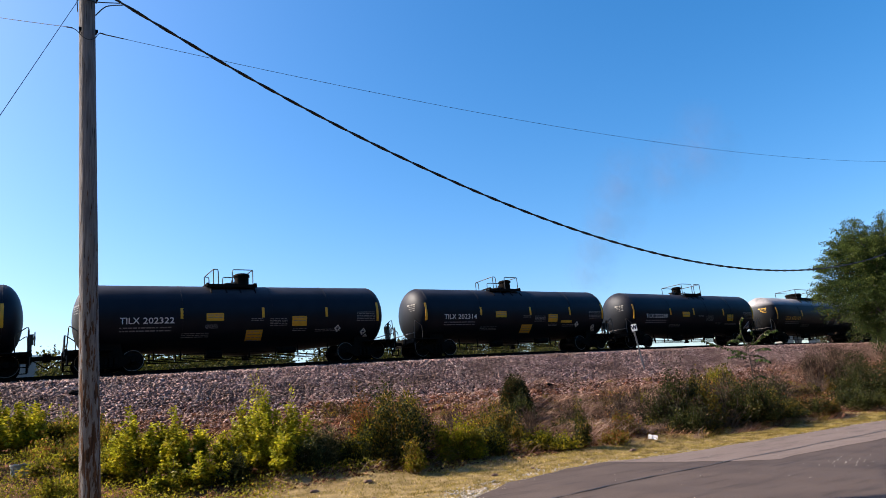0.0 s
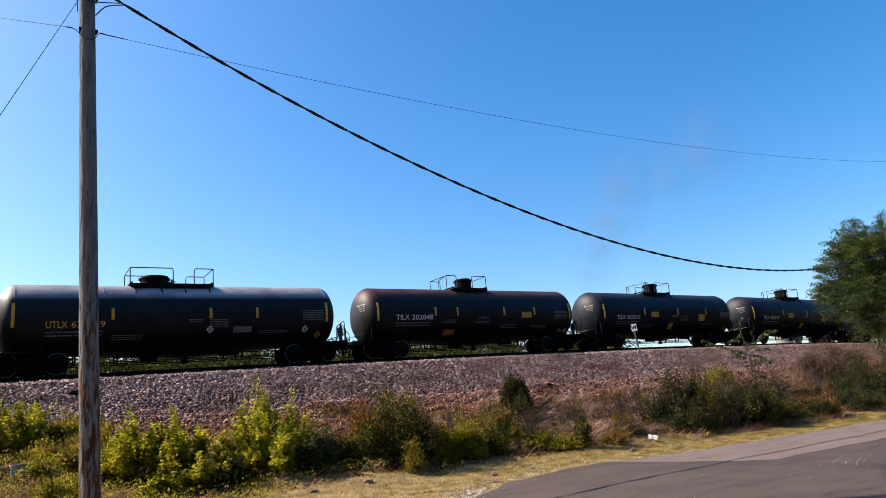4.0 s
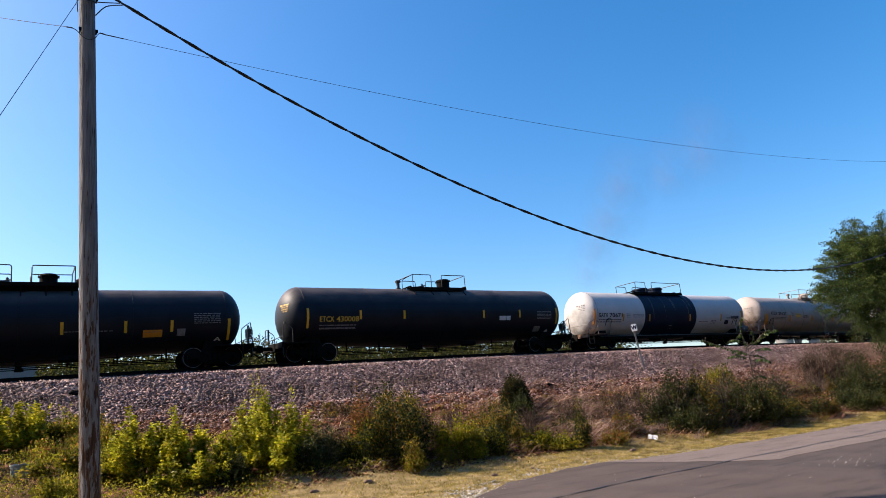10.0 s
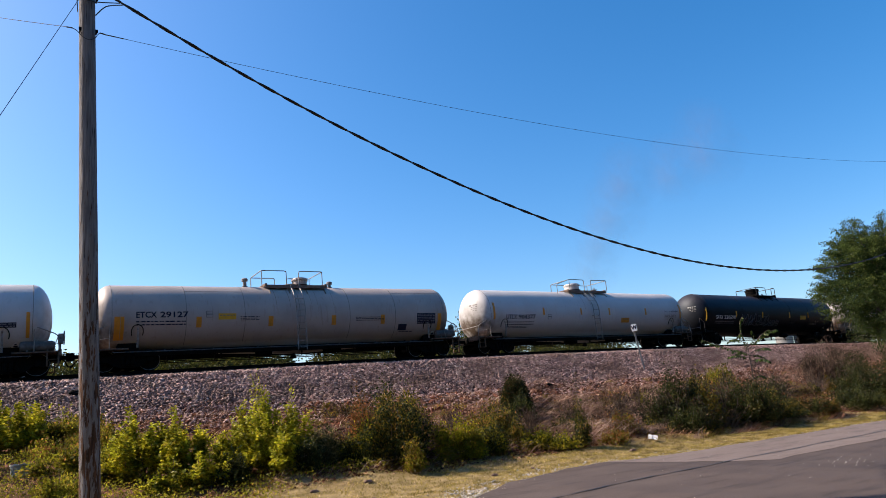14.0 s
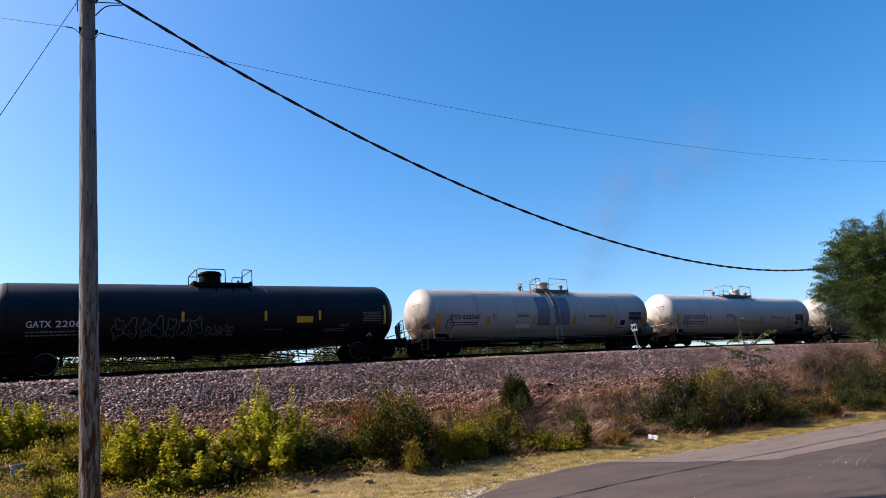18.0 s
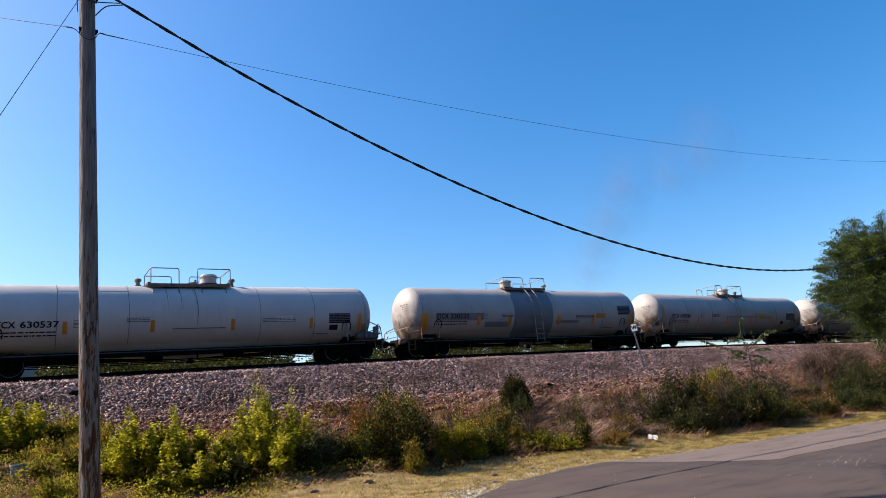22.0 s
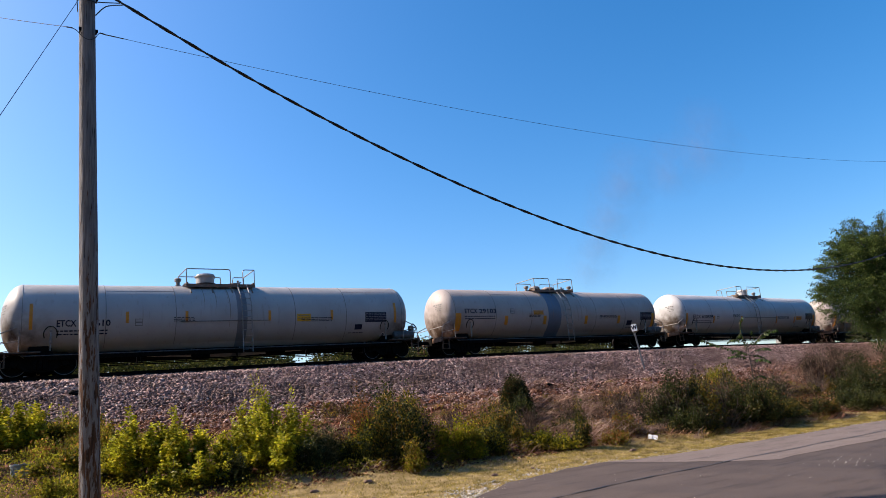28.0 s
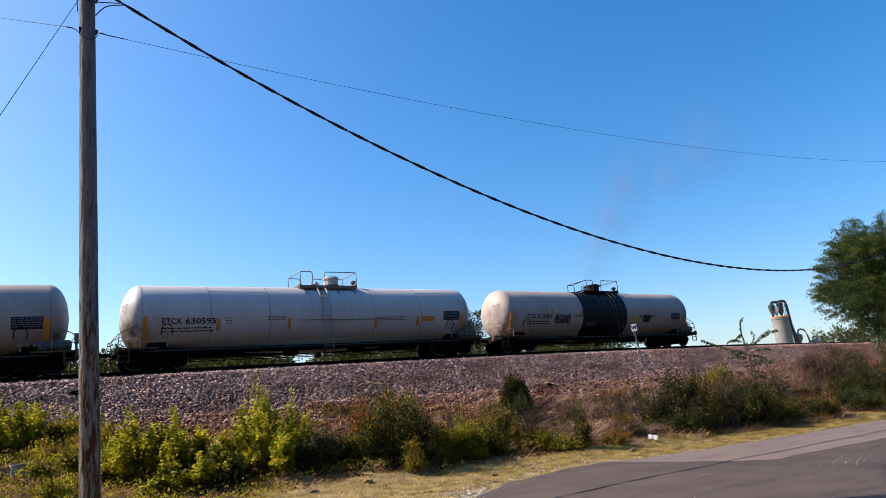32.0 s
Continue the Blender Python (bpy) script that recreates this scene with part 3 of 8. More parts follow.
def build_ballast():
    rng = np.random.default_rng(11)
    cs, rs = [], []
    for x0, x1, n, r0, r1 in ((-4, 16, 44000, 0.028, 0.078), (16, 38, 46000, 0.030, 0.082), (38, 62, 32000, 0.036, 0.095), (62, 105, 18000, 0.05, 0.12)):
        x = rng.uniform(x0, x1, n)
        y = rng.triangular(24.8, 27.4, 29.6, n)
        low = rng.random(n) < 0.10
        y[low] = rng.uniform(23.2, 26.0, low.sum())
        cs.append(np.stack([x, y, ground_z(x, y) + 0.02], -1))
        rs.append(r0 + (r1 - r0) * rng.random(n) ** 1.6)
    # up to and between the ties
    n = 9000
    x, y = rng.uniform(-4, 100, n), rng.uniform(29.4, 34.6, n)
    cs.append(np.stack([x, y, ground_z(x, y) + 0.01], -1))
    rs.append(rng.uniform(0.04, 0.08, n))
    c, r = np.concatenate(cs), np.concatenate(rs)
    v, f = stones(c, r, rng)
    tagged(new("ballast", bulk("ballast", v, f, M_STONE)), "pinkish-grey crushed stone ballast heaped beside the rails", "ballast", kind="stuff")
    # clods of red-brown earth lying about on the bank
    n = 9000
    x, y = rng.uniform(5, 60, n), rng.uniform(16.0, 25.4, n)
    keep = wob(x, y, 3.3, 0.7) + rng.normal(0, 0.5, n) + 0.13 * (y - 20) > 0.1
    x, y = x[keep], y[keep]
    v, f = stones(np.stack([x, y, ground_z(x, y) + 0.01], -1), 0.04 + 0.13 * rng.random(len(x)) ** 3, rng)
    tagged(new("earth_clods", bulk("earth_clods", v, f, M_CLOD)), "red-brown clods of earth lying on the bank", "earth", kind="stuff")
    # a few big dark lumps lying on the slope
    lump = kept("lump", lambda: rock_mesh("lump", M_IRON))
    for px, py, s in ((19.6, 24.9, 0.30), (1.9, 27.3, 0.2), (21.4, 24.6, 0.16)):
        ob = tagged(new("lump", lump), "dark lump of slag lying on the ballast", "rock")
        ob.location, ob.scale = (px, py, float(ground_z(px, py)) + s * 0.3), (s * 1.3, s, s * 0.8)


def rock_mesh(name, material):
    bm = bmesh.new()
    bmesh.ops.create_icosphere(bm, subdivisions=2, radius=1.0)
    for q in bm.verts:
        q.co *= 0.8 + 0.45 * noise.noise(q.co * 1.3 + Vector((3.1, 0.7, 5.5)))
    me = bpy.data.meshes.new(name)
    bm.to_mesh(me)
    bm.free()
    me.materials.append(material)
    return me


RAIL_RING = [(-0.07, -0.185), (0.07, -0.185), (0.07, -0.172), (0.012, -0.15), (0.012, -0.045), (0.036, -0.035), (0.036, -0.006),
             (0.028, 0.0), (-0.028, 0.0), (-0.036, -0.006), (-0.036, -0.035), (-0.012, -0.045), (-0.012, -0.15), (-0.07, -0.172)]


def build_track():
    track = tagged(empty("railway_track", (0, D, 0)), "single railway track of rusty rails on timber ties", "railway track", kind="structure")
    xs = [-400, -200, -80, -40] + [x * 4.0 for x in range(-9, 27)] + [150, 250, 420, 700]
    for side in (-0.755, 0.755):
        s = Shape()
        n = len(RAIL_RING)
        for i, x in enumerate(xs):
            s.v += [(x, side + y, rail_z(x) + z) for y, z in RAIL_RING]
            if i:
                b = i * n
                s.f += [(b - n + k, b - n + (k + 1) % n, b + (k + 1) % n, b + k) for k in range(n)]
        part("rail", s.mesh("rail", M_RAIL), track)
    tie = Shape().box(-0.115, 0.115, -1.3, 1.3, -0.18, 0.0, 0.015).mesh("tie", M_TIE)
    for i in range(-24, 172):
        x = i * 0.56
        ob = part("tie", tie, track, at=(x, random.uniform(-0.03, 0.03), rail_z(x) - 0.186))
        ob.rotation_euler = (0, 0, random.uniform(-0.015, 0.015))


def build_sky_screen():
    """An unseen dark screen, added behind the eye to close the place and cut sky fill."""
    us = np.linspace(0, 1, 90)
    path = np.array([[-95, 2], [-70, -12], [-20, -17], [40, -18], [95, -15], [140, 4]], float)
    cx, cy = np.interp(us * 5, range(6), path[:, 0]), np.interp(us * 5, range(6), path[:, 1])
    v, f = [], []
    hs = (0.0, 0.12, 0.3, 0.5, 0.7, 0.88, 1.0)
    for i in range(90):
        top = 24.0 + 3.0 * math.sin(i * 0.7) + 2.2 * math.sin(i * 1.9 + 1)
        for k, q in enumerate(hs):
            push = 2.2 * math.sin(q * 3.0) + 0.9 * math.sin(i * 1.3 + 4 * q) + 0.5 * math.sin(i * 3.1 - 7 * q)
            v.append((cx[i] + 0.4 * math.sin(5 * q + i), cy[i] + push - 4.0 * q, top * q - 0.2))
        for k, q in enumerate((0.8, 0.0)):
            v.append((cx[i], cy[i] - 9.0 - 2 * k, top * q - 0.2))
    n = len(hs) + 2
    for i in range(89):
        f += [(i * n + k, i * n + n + k, i * n + n + k + 1, i * n + k + 1) for k in range(n - 1)]
    # added only to block low sky light from the near sides
    tagged(new("unseen_sky_screen", bulk("unseen_sky_screen", v, f, M_SKYSCREEN)), "unseen dark screen added behind the camera to cut sky light", "woodland", kind="structure")


build_ground()
build_sky_screen()
build_road()
build_ballast()
build_track()


# ---- tank cars ----

def skin(x, z, lift):
    """A point on the near side of the tank's shell at that height."""
    dz = max(-R, min(R, z - ZC))
    return (x, -math.sqrt(R * R - dz * dz) - lift, z)


def patch_mesh(name, w, z0, z1, material, lift=0.012, both=False):
    """A sheet of width w that follows the shell from z0 to z1."""
    s = Shape()
    n = max(2, int((z1 - z0) / 0.14) + 1)
    for i in range(n):
        z = z0 + (z1 - z0) * i / (n - 1)
        for x in (-w / 2, w / 2):
            s.v.append(skin(x, z, lift))
        for x in (-w / 2, w / 2):
            s.v.append(skin(x, z, -0.004))
    for i in range(n - 1):
        b = i * 4
        s.f += [(b, b + 1, b + 5, b + 4), (b + 2, b, b + 4, b + 6), (b + 1, b + 3, b + 7, b + 5)]
    e = (n - 1) * 4
    s.f += [(0, 2, 3, 1), (e, e + 1, e + 3, e + 2)]
    return s.mesh(name, material)


def patch(car, name, x0, x1, z0, z1, material, label="", lift=0.012):
    key = (name, round(x1 - x0, 2), round(z0, 2), round(z1, 2), material.name, lift)
    return part(name, kept(key, lambda: patch_mesh(name, x1 - x0, z0, z1, material, lift)), car, label, at=((x0 + x1) / 2, 0, 0))


def bars_mesh(name, w, rows, material, seed):
    """Rows of unreadable small writing: dashes of uneven length that follow the shell."""
    rng = random.Random(seed)
    s = Shape()
    for z, h in rows:
        x = 0.0
        while x < w:
            l = rng.uniform(0.06, 0.22)
            b = len(s.v)
            for zz in (z - h / 2, z + h / 2):
                for xx in (x, min(w, x + l)):
                    s.v.append(skin(xx, zz, 0.016))
            s.f.append((b, b + 1, b + 3, b + 2))
            x += l + rng.uniform(0.02, 0.06)
    return s.mesh(name, material)


def bars(car, x0, x1, z, n, material, h=0.05, gap=0.1, seed=1):
    rows = [(z - i * gap, h) for i in range(n)]
    key = ("bars", round(x1 - x0, 2), round(z, 2), n, material.name, h, gap, seed)
    return tagged(part("small_lettering", kept(key, lambda: bars_mesh("small_lettering", x1 - x0, rows, material, seed)), car, at=(x0, 0, 0)), kind="stuff")


def letters(car, text, x0, x1, z, height, material, name="lettering", label="", bold=0.012):
    """Writing in the built-in font, wrapped on the shell, from x0 to x1."""
    cu = bpy.data.curves.new("writing", "FONT")
    cu.body, cu.size, cu.offset, cu.resolution_u = text, 1.0, bold, 2
    ob = bpy.data.objects.new("writing", cu)
    scene.collection.objects.link(ob)
    bpy.context.view_layer.update()
    me = bpy.data.meshes.new_from_object(ob.evaluated_get(bpy.context.evaluated_depsgraph_get()))
    bpy.data.objects.remove(ob)
    bpy.data.curves.remove(cu)
    co = np.empty(len(me.vertices) * 3)
    me.vertices.foreach_get("co", co)
    co = co.reshape(-1, 3)
    lo, hi = co.min(0), co.max(0)
    x = x0 + (co[:, 0] - lo[0]) / (hi[0] - lo[0]) * (x1 - x0)
    zz = z + ((co[:, 1] - lo[1]) / (hi[1] - lo[1]) - 0.5) * height
    y = -np.sqrt(R * R - (zz - ZC) ** 2) - 0.02
    me.vertices.foreach_set("co", np.stack([x, y, zz], -1).ravel())
    me.materials.clear()
    me.materials.append(material)
    me.name = name
    return part(name, me, car, label)


def tank_mesh(length, material, head):
    h = length / 2
    prof = []
    for i in range(11):
        a = math.pi / 2 * i / 10
        prof.append((max(0.02, R * math.sin(a)), -h + head - head * math.cos(a)))
    for x in np.linspace(-h + head, h - head, 8)[1:-1]:
        prof.append((R, x))
    for r, x in reversed(prof[:11]):
        prof.append((r, -x))
    return Shape().lathe(prof, "x", (0, 0, ZC), 56).mesh("tank", material, True)


def sleeve_mesh(name, x0, x1, material, lift):
    w = x1 - x0
    return Shape().lathe([(R - 0.005, -w / 2), (R + lift, -w / 2 + 0.004), (R + lift, w / 2 - 0.004), (R - 0.005, w / 2)], "x", (0, 0, ZC), 56).mesh(name, material, True)


def sleeve(car, name, x0, x1, material, label="", lift=0.008):
    key = (name, round(x1 - x0, 3), material.name, lift)
    return part(name, kept(key, lambda: sleeve_mesh(name, x0, x1, material, lift)), car, label, at=((x0 + x1) / 2, 0, 0))


def diamond(car, x, z, material, label="", size=0.17):
    def make():
        s = Shape()
        for dx, dz in ((-size, 0), (0, -size), (size, 0), (0, size)):
            s.v.append(skin(dx, z + dz, 0.03))
        for dx, dz in ((-size, 0), (0, -size), (size, 0), (0, size)):
            s.v.append(skin(dx, z + dz, -0.01))
        s.f = [(0, 1, 2, 3)] + [(i, i + 4, (i + 1) % 4 + 4, (i + 1) % 4) for i in range(4)]
        return s.mesh("placard", material)
    ob = part("placard", kept(("placard", round(z, 2), material.name), make), car, label, at=(x, 0, 0))

    def symbol():
        s = Shape()
        for x0, x1, z0, z1 in ((-0.07, 0.07, -0.025, 0.035), (-0.04, 0.04, 0.055, 0.095), (-0.02, 0.02, -0.11, -0.05)):
            b = len(s.v)
            for zz in (z0, z1):
                for xx in (x0, x1):
                    s.v.append(skin(xx, z + zz, 0.036))
            s.f.append((b, b + 1, b + 3, b + 2))
        return s.mesh("symbol", M_LETTERB)
    part("symbol", kept(("symbol", round(z, 2)), symbol), ob)


def wheelset_mesh():
    s = Shape()
    for sy in (-1, 1):
        y = 0.755 * sy
        o = [(0.06, -0.10), (0.12, -0.09), (0.13, -0.05), (0.36, -0.035), (0.39, -0.065), (0.445, -0.068), (0.455, 0.05), (0.485, 0.062), (0.485, 0.085),
             (0.40, 0.085), (0.36, 0.03), (0.14, 0.05), (0.10, 0.10)]
        s.lathe([(r, -sy * h) for r, h in (o if sy > 0 else o)][:: 1], "y", (0, y, 0), 28)
    s.lathe([(0.085, -1.02), (0.085, 1.02)], "y", (0, 0, 0), 12)
    return s.mesh("wheelset", M_WHEEL, True)


def rim_mesh():
    s = Shape()
    for y in (-0.825, 0.825):
        n = 40
        b = len(s.v)
        for r in (0.425, 0.450):
            for k in range(n):
                a = 2 * math.pi * k / n
                s.v.append((r * math.sin(a), y, r * math.cos(a)))
        s.f += [(b + k, b + (k + 1) % n, b + n + (k + 1) % n, b + n + k) for k in range(n)]
    return s.mesh("rim", M_TREAD)


def sideframe_mesh():
    ring = [(-1.18, 0.36), (-1.16, 0.58), (-0.98, 0.66), (-0.72, 0.62), (-0.45, 0.74), (0.45, 0.74), (0.72, 0.62), (0.98, 0.66), (1.16, 0.58),
            (1.18, 0.36), (1.02, 0.33), (0.80, 0.40), (0.52, 0.20), (0.30, 0.14), (-0.30, 0.14), (-0.52, 0.20), (-0.80, 0.40), (-1.02, 0.33)]
    s = Shape().slab(ring, -0.07, 0.07)
    for x in (-0.2, 0.0, 0.2):
        s.lathe([(0.075, 0.22), (0.085, 0.30), (0.075, 0.38), (0.085, 0.46), (0.075, 0.54), (0.085, 0.60)], "z", (x, -0.10, 0.0), 10)
    for x in (-0.89, 0.89):
        s.lathe([(0.11, -0.13), (0.13, -0.10), (0.13, 0.05)], "y", (x, 0, 0.46), 12)
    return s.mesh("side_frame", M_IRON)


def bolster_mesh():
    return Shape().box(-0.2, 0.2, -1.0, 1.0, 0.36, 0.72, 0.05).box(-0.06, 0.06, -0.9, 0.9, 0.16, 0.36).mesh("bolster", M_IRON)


def truck(car, x):
    t = part("truck", kept("bolster", bolster_mesh), car, at=(x, 0, 0))
    for y in (-0.98, 0.98):
        f = part("side_frame", kept("side_frame", sideframe_mesh), t, at=(0, y, 0))
        f.rotation_euler = (0, 0, 0 if y < 0 else math.pi)
    axles = []
    for dx in (-0.89, 0.89):
        w = part("wheelset", kept("wheelset", wheel_all), t, at=(dx, 0, 0.455))
        axles.append(w)
    return axles


def wheel_all():
    """The two wheels and the axle, with bright worn rims."""
    me, rim = wheelset_mesh(), rim_mesh()
    bm = bmesh.new()
    bm.from_mesh(me)
    k = len(bm.faces)
    bm.from_mesh(rim)
    bm.faces.ensure_lookup_table()
    for q in bm.faces[k:]:
        q.material_index = 1
    bm.to_mesh(me)
    bm.free()
    me.materials.append(M_TREAD)
    return me


def coupler_mesh(reach):
    """Draft sill, knuckle and air hose at the +x end, from the tank's end out to reach."""
    s = Shape()
    s.box(-2.2, 0.15, -0.32, 0.32, 0.62, 0.95, 0.03)
    s.box(0.15, 0.32, -0.42, 0.42, 0.60, 1.0, 0.02)
    s.box(0.30, reach - 0.16, -0.09, 0.09, 0.70, 0.86, 0.02)
    s.slab([(reach - 0.2, 0.62), (reach - 0.06, 0.60), (reach, 0.68), (reach, 0.90), (reach - 0.07, 0.96), (reach - 0.2, 0.94)], -0.16, 0.16)
    s.tube([(0.2, -0.34, 0.72), (0.45, -0.36, 0.62), (reach - 0.12, -0.2, 0.36), (reach, -0.1, 0.40)], 0.026, 6, soft=0.2)
    s.tube([(0.28, -1.25, 0.98), (0.28, 0.2, 0.93)], 0.016, 5)
    return s.mesh("coupler", M_IRON)


def end_deck_mesh(material):
    """The end platform over the truck: deck, end plate, steps."""
    s = Shape()
    s.box(-1.6, 0.10, -1.42, 1.42, 0.86, 0.93, 0.01)
    s.box(0.02, 0.12, -1.42, 1.42, 0.72, 0.97, 0.01)
    for y in (-1.40, 1.36):
        s.box(-0.02, 0.04, y, y + 0.04, 0.30, 0.9)
        s.box(-0.42, -0.36, y, y + 0.04, 0.30, 0.9)
        s.box(-0.42, 0.04, y, y + 0.05, 0.30, 0.34)
        s.box(-0.42, 0.04, y, y + 0.05, 0.58, 0.61)
    return s.mesh("end_deck", material)


def end_rail_mesh(material, kind):
    s = Shape()
    r = 0.022
    for y in (-1.38, 1.38):
        if kind == "light":
            s.tube([(-0.85, y, 0.93), (-0.85, y, 1.95), (-0.02, y, 1.58), (0.04, y, 0.93)], r, 6, soft=0.14)
            s.tube([(-0.85, y, 1.38), (0.0, y, 1.22)], r * 0.8, 5)
        else:
            s.tube([(-0.45, y, 0.93), (-0.45, y, 1.62), (0.0, y, 1.95), (0.06, y, 0.93)], r, 6, soft=0.10)
            s.tube([(0.06, y, 0.35), (0.06, y, 1.0)], r, 5)
    if kind == "light":
        s.tube([(0.0, -1.38, 1.54), (0.0, 1.38, 1.54)], r, 6)
    else:
        s.tube([(0.02, -1.38, 1.25), (0.02, 1.38, 1.25)], r, 6)
        s.box(-0.02, 0.05, -0.95, -0.85, 0.93, 1.85)
    return s.mesh("end_railing", material)


def brake_wheel_mesh(material):
    s = Shape()
    pts = [(0.0, 0.28 * math.cos(a), 1.55 + 0.28 * math.sin(a)) for a in np.linspace(0, 2 * math.pi, 21)]
    s.tube(pts, 0.02, 5)
    for a in np.linspace(0, 2 * math.pi, 6)[:-1]:
        s.tube([(0, 0, 1.55), (0.0, 0.28 * math.cos(a), 1.55 + 0.28 * math.sin(a))], 0.013, 4)
    s.box(-0.22, -0.04, -0.16, 0.16, 1.30, 1.72, 0.02)
    s.box(-0.2, -0.1, -0.05, 0.05, 0.9, 1.35)
    s.tube([(-0.1, 0, 1.55), (0.03, 0, 1.55)], 0.03, 6)
    return s.mesh("brake_wheel", material)


def deck_z():
    """Height of the walkways beside the crown of the shell in hand."""
    return max(3.84, ZC + R - 0.05)


def walkway_mesh(w, material):
    """A grated walkway beside the crown: ribbed deck, stringers and a deep outer kerb in one outline."""
    z = deck_z()
    ring = [(-0.925, z - 0.13), (-0.925, z + 0.03), (-0.90, z + 0.03), (-0.90, z - 0.02)]
    for k in range(5):
        y = -0.86 + 0.075 * k
        ring += [(y - 0.022, z - 0.02), (y - 0.022, z), (y + 0.022, z), (y + 0.022, z - 0.02)]
    ring += [(-0.53, z - 0.02), (-0.53, z - 0.04), (-0.90, z - 0.04), (-0.90, z - 0.13)]
    return Shape().prism(ring, -w / 2, w / 2).mesh("walkway", material)


def tie_mesh(material):
    z = ZC + R
    return Shape().box(-0.05, 0.05, -0.9, 0.9, z - 0.01, z + 0.05, 0.01).mesh("tie_bar", material)


def bracket_mesh(material):
    """A strut from the walkway's kerb to a foot that lies down the shell."""
    pts = [(0, -0.89, deck_z() - 0.05)] + [(0, skin(0, z, 0.02)[1], z) for z in (ZC + 1.21, ZC + 1.12, ZC + 1.03)]
    return Shape().tube(pts, 0.03, 5).mesh("bracket", material)


def railing_mesh(x_in, x_out, slant, material):
    """A handrail round one end of the platform: both sides and across, with a post at each corner."""
    s = Shape()
    y, z0, z1 = 0.90, deck_z() - 0.02, 4.58
    s.tube([(x_in, -y, z0), (x_in, -y, z1), (x_out, -y, z1), (x_out, y, z1), (x_in, y, z1), (x_in, y, z0)], 0.024, 6, soft=0.10)
    for side in (-y, y):
        s.tube([(x_out, side, z0), (x_out, side, z1)], 0.023, 6)
    if slant:
        s.tube([(x_out, -y, z1), (x_out - slant, -y, z1 - 0.34), (x_out - slant, -y, ZC + 1.2)], 0.022, 6, soft=0.10)
    return s.mesh("railing", material)


def bonnet_mesh(r, z1, material):
    p = [(r, 3.8), (r, z1 - 0.14), (r + 0.05, z1 - 0.13), (r + 0.05, z1 - 0.08), (r + 0.01, z1 - 0.07), (r - 0.03, z1), (0.02, z1 + 0.015)]
    s = Shape().lathe(p, "z", (0, 0, 0), 20)
    for k in range(8):
        a = 2 * math.pi * k / 8
        s.lathe([(0.03, z1 - 0.16), (0.03, z1 - 0.04)], "z", ((r + 0.035) * math.cos(a), (r + 0.035) * math.sin(a), 0), 6)
    return s.mesh("bonnet", material, True)


def valve_mesh(material, z1=4.24):
    s = Shape()
    s.lathe([(0.14, 3.78), (0.14, 3.9), (0.09, 3.91), (0.09, z1 - 0.16), (0.15, z1 - 0.15), (0.16, z1 - 0.05), (0.11, z1), (0.02, z1 + 0.02)], "z", (0, 0, 0), 14)
    return s.mesh("relief_valve", material, True)


def fitting_mesh(material):
    s = Shape()
    s.lathe([(0.2, 3.82), (0.2, 4.0), (0.26, 4.02), (0.26, 4.07), (0.05, 4.1)], "z", (0, 0, 0), 16)
    s.tube([(-0.3, 0.1, 4.06), (0.3, -0.1, 4.12)], 0.03, 6)
    s.lathe([(0.05, 4.05), (0.05, 4.2), (0.08, 4.21), (0.02, 4.25)], "z", (0.16, 0, 0), 10)
    return s.mesh("fitting", material)


def ladder_mesh(w, material, z0=0.55):
    """A ladder that follows the near side of the shell up to the platform."""
    s = Shape()
    path = [(0, -R - 0.16, z0)] + [(0, -R - 0.16, z) for z in (1.2, 2.0, ZC + 0.2)]
    for a in np.linspace(0.18, 0.92, 7):
        path.append((0, -(R + 0.16) * math.cos(a), ZC + (R + 0.16) * math.sin(a)))
    path.append((0, -0.93, deck_z()))
    for x in (-w / 2, w / 2):
        s.tube([(x, y, z) for _, y, z in path], 0.024, 6)
        for z in (0.95, 2.1, 3.1):
            q = skin(x, z, 0)
            s.tube([(x, q[1], z), (x, q[1] - 0.16, z)], 0.016, 5)
    z = z0 + 0.12
    while z < 3.4:
        y = -R - 0.16 if z < ZC + 0.2 else -math.sqrt(max(0.1, (R + 0.16) ** 2 - (z - ZC) ** 2))
        s.tube([(-w / 2, y, z), (w / 2, y, z)], 0.015, 5)
        z += 0.30
    return s.mesh("ladder", material)


def pipes_mesh(h, seed):
    """Brake rods and pipes under the belly, with their hangers and outlet gear."""
    rng = random.Random(seed)
    s = Shape()
    for y, z in ((-0.55, 0.46), (-0.9, 0.62), (0.6, 0.5), (0.15, 0.38)):
        s.tube([(-h + 2.7, y, z), (h - 2.7, y, z)], 0.022, 5)
    for k in range(7):
        x = (-h + 3.1) + (2 * h - 6.2) * (k + rng.uniform(-0.2, 0.2)) / 6
        for y, z in ((-0.55, 0.42), (0.6, 0.46)):
            s.box(x - 0.03, x + 0.03, y - 0.03, y + 0.03, z, 1.0)
    s.lathe([(0.17, 0.30), (0.17, 0.4), (0.1, 0.42), (0.1, 0.6), (0.2, 0.62), (0.2, 0.98)], "z", (0.1, 0, 0), 12)
    s.box(-1.9, -1.2, -0.75, -0.35, 0.42, 0.78, 0.04)
    s.lathe([(0.14, -0.45), (0.16, -0.4), (0.16, 0.4), (0.14, 0.45)], "x", (1.9, -0.7, 0.66), 12)
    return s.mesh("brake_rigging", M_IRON)


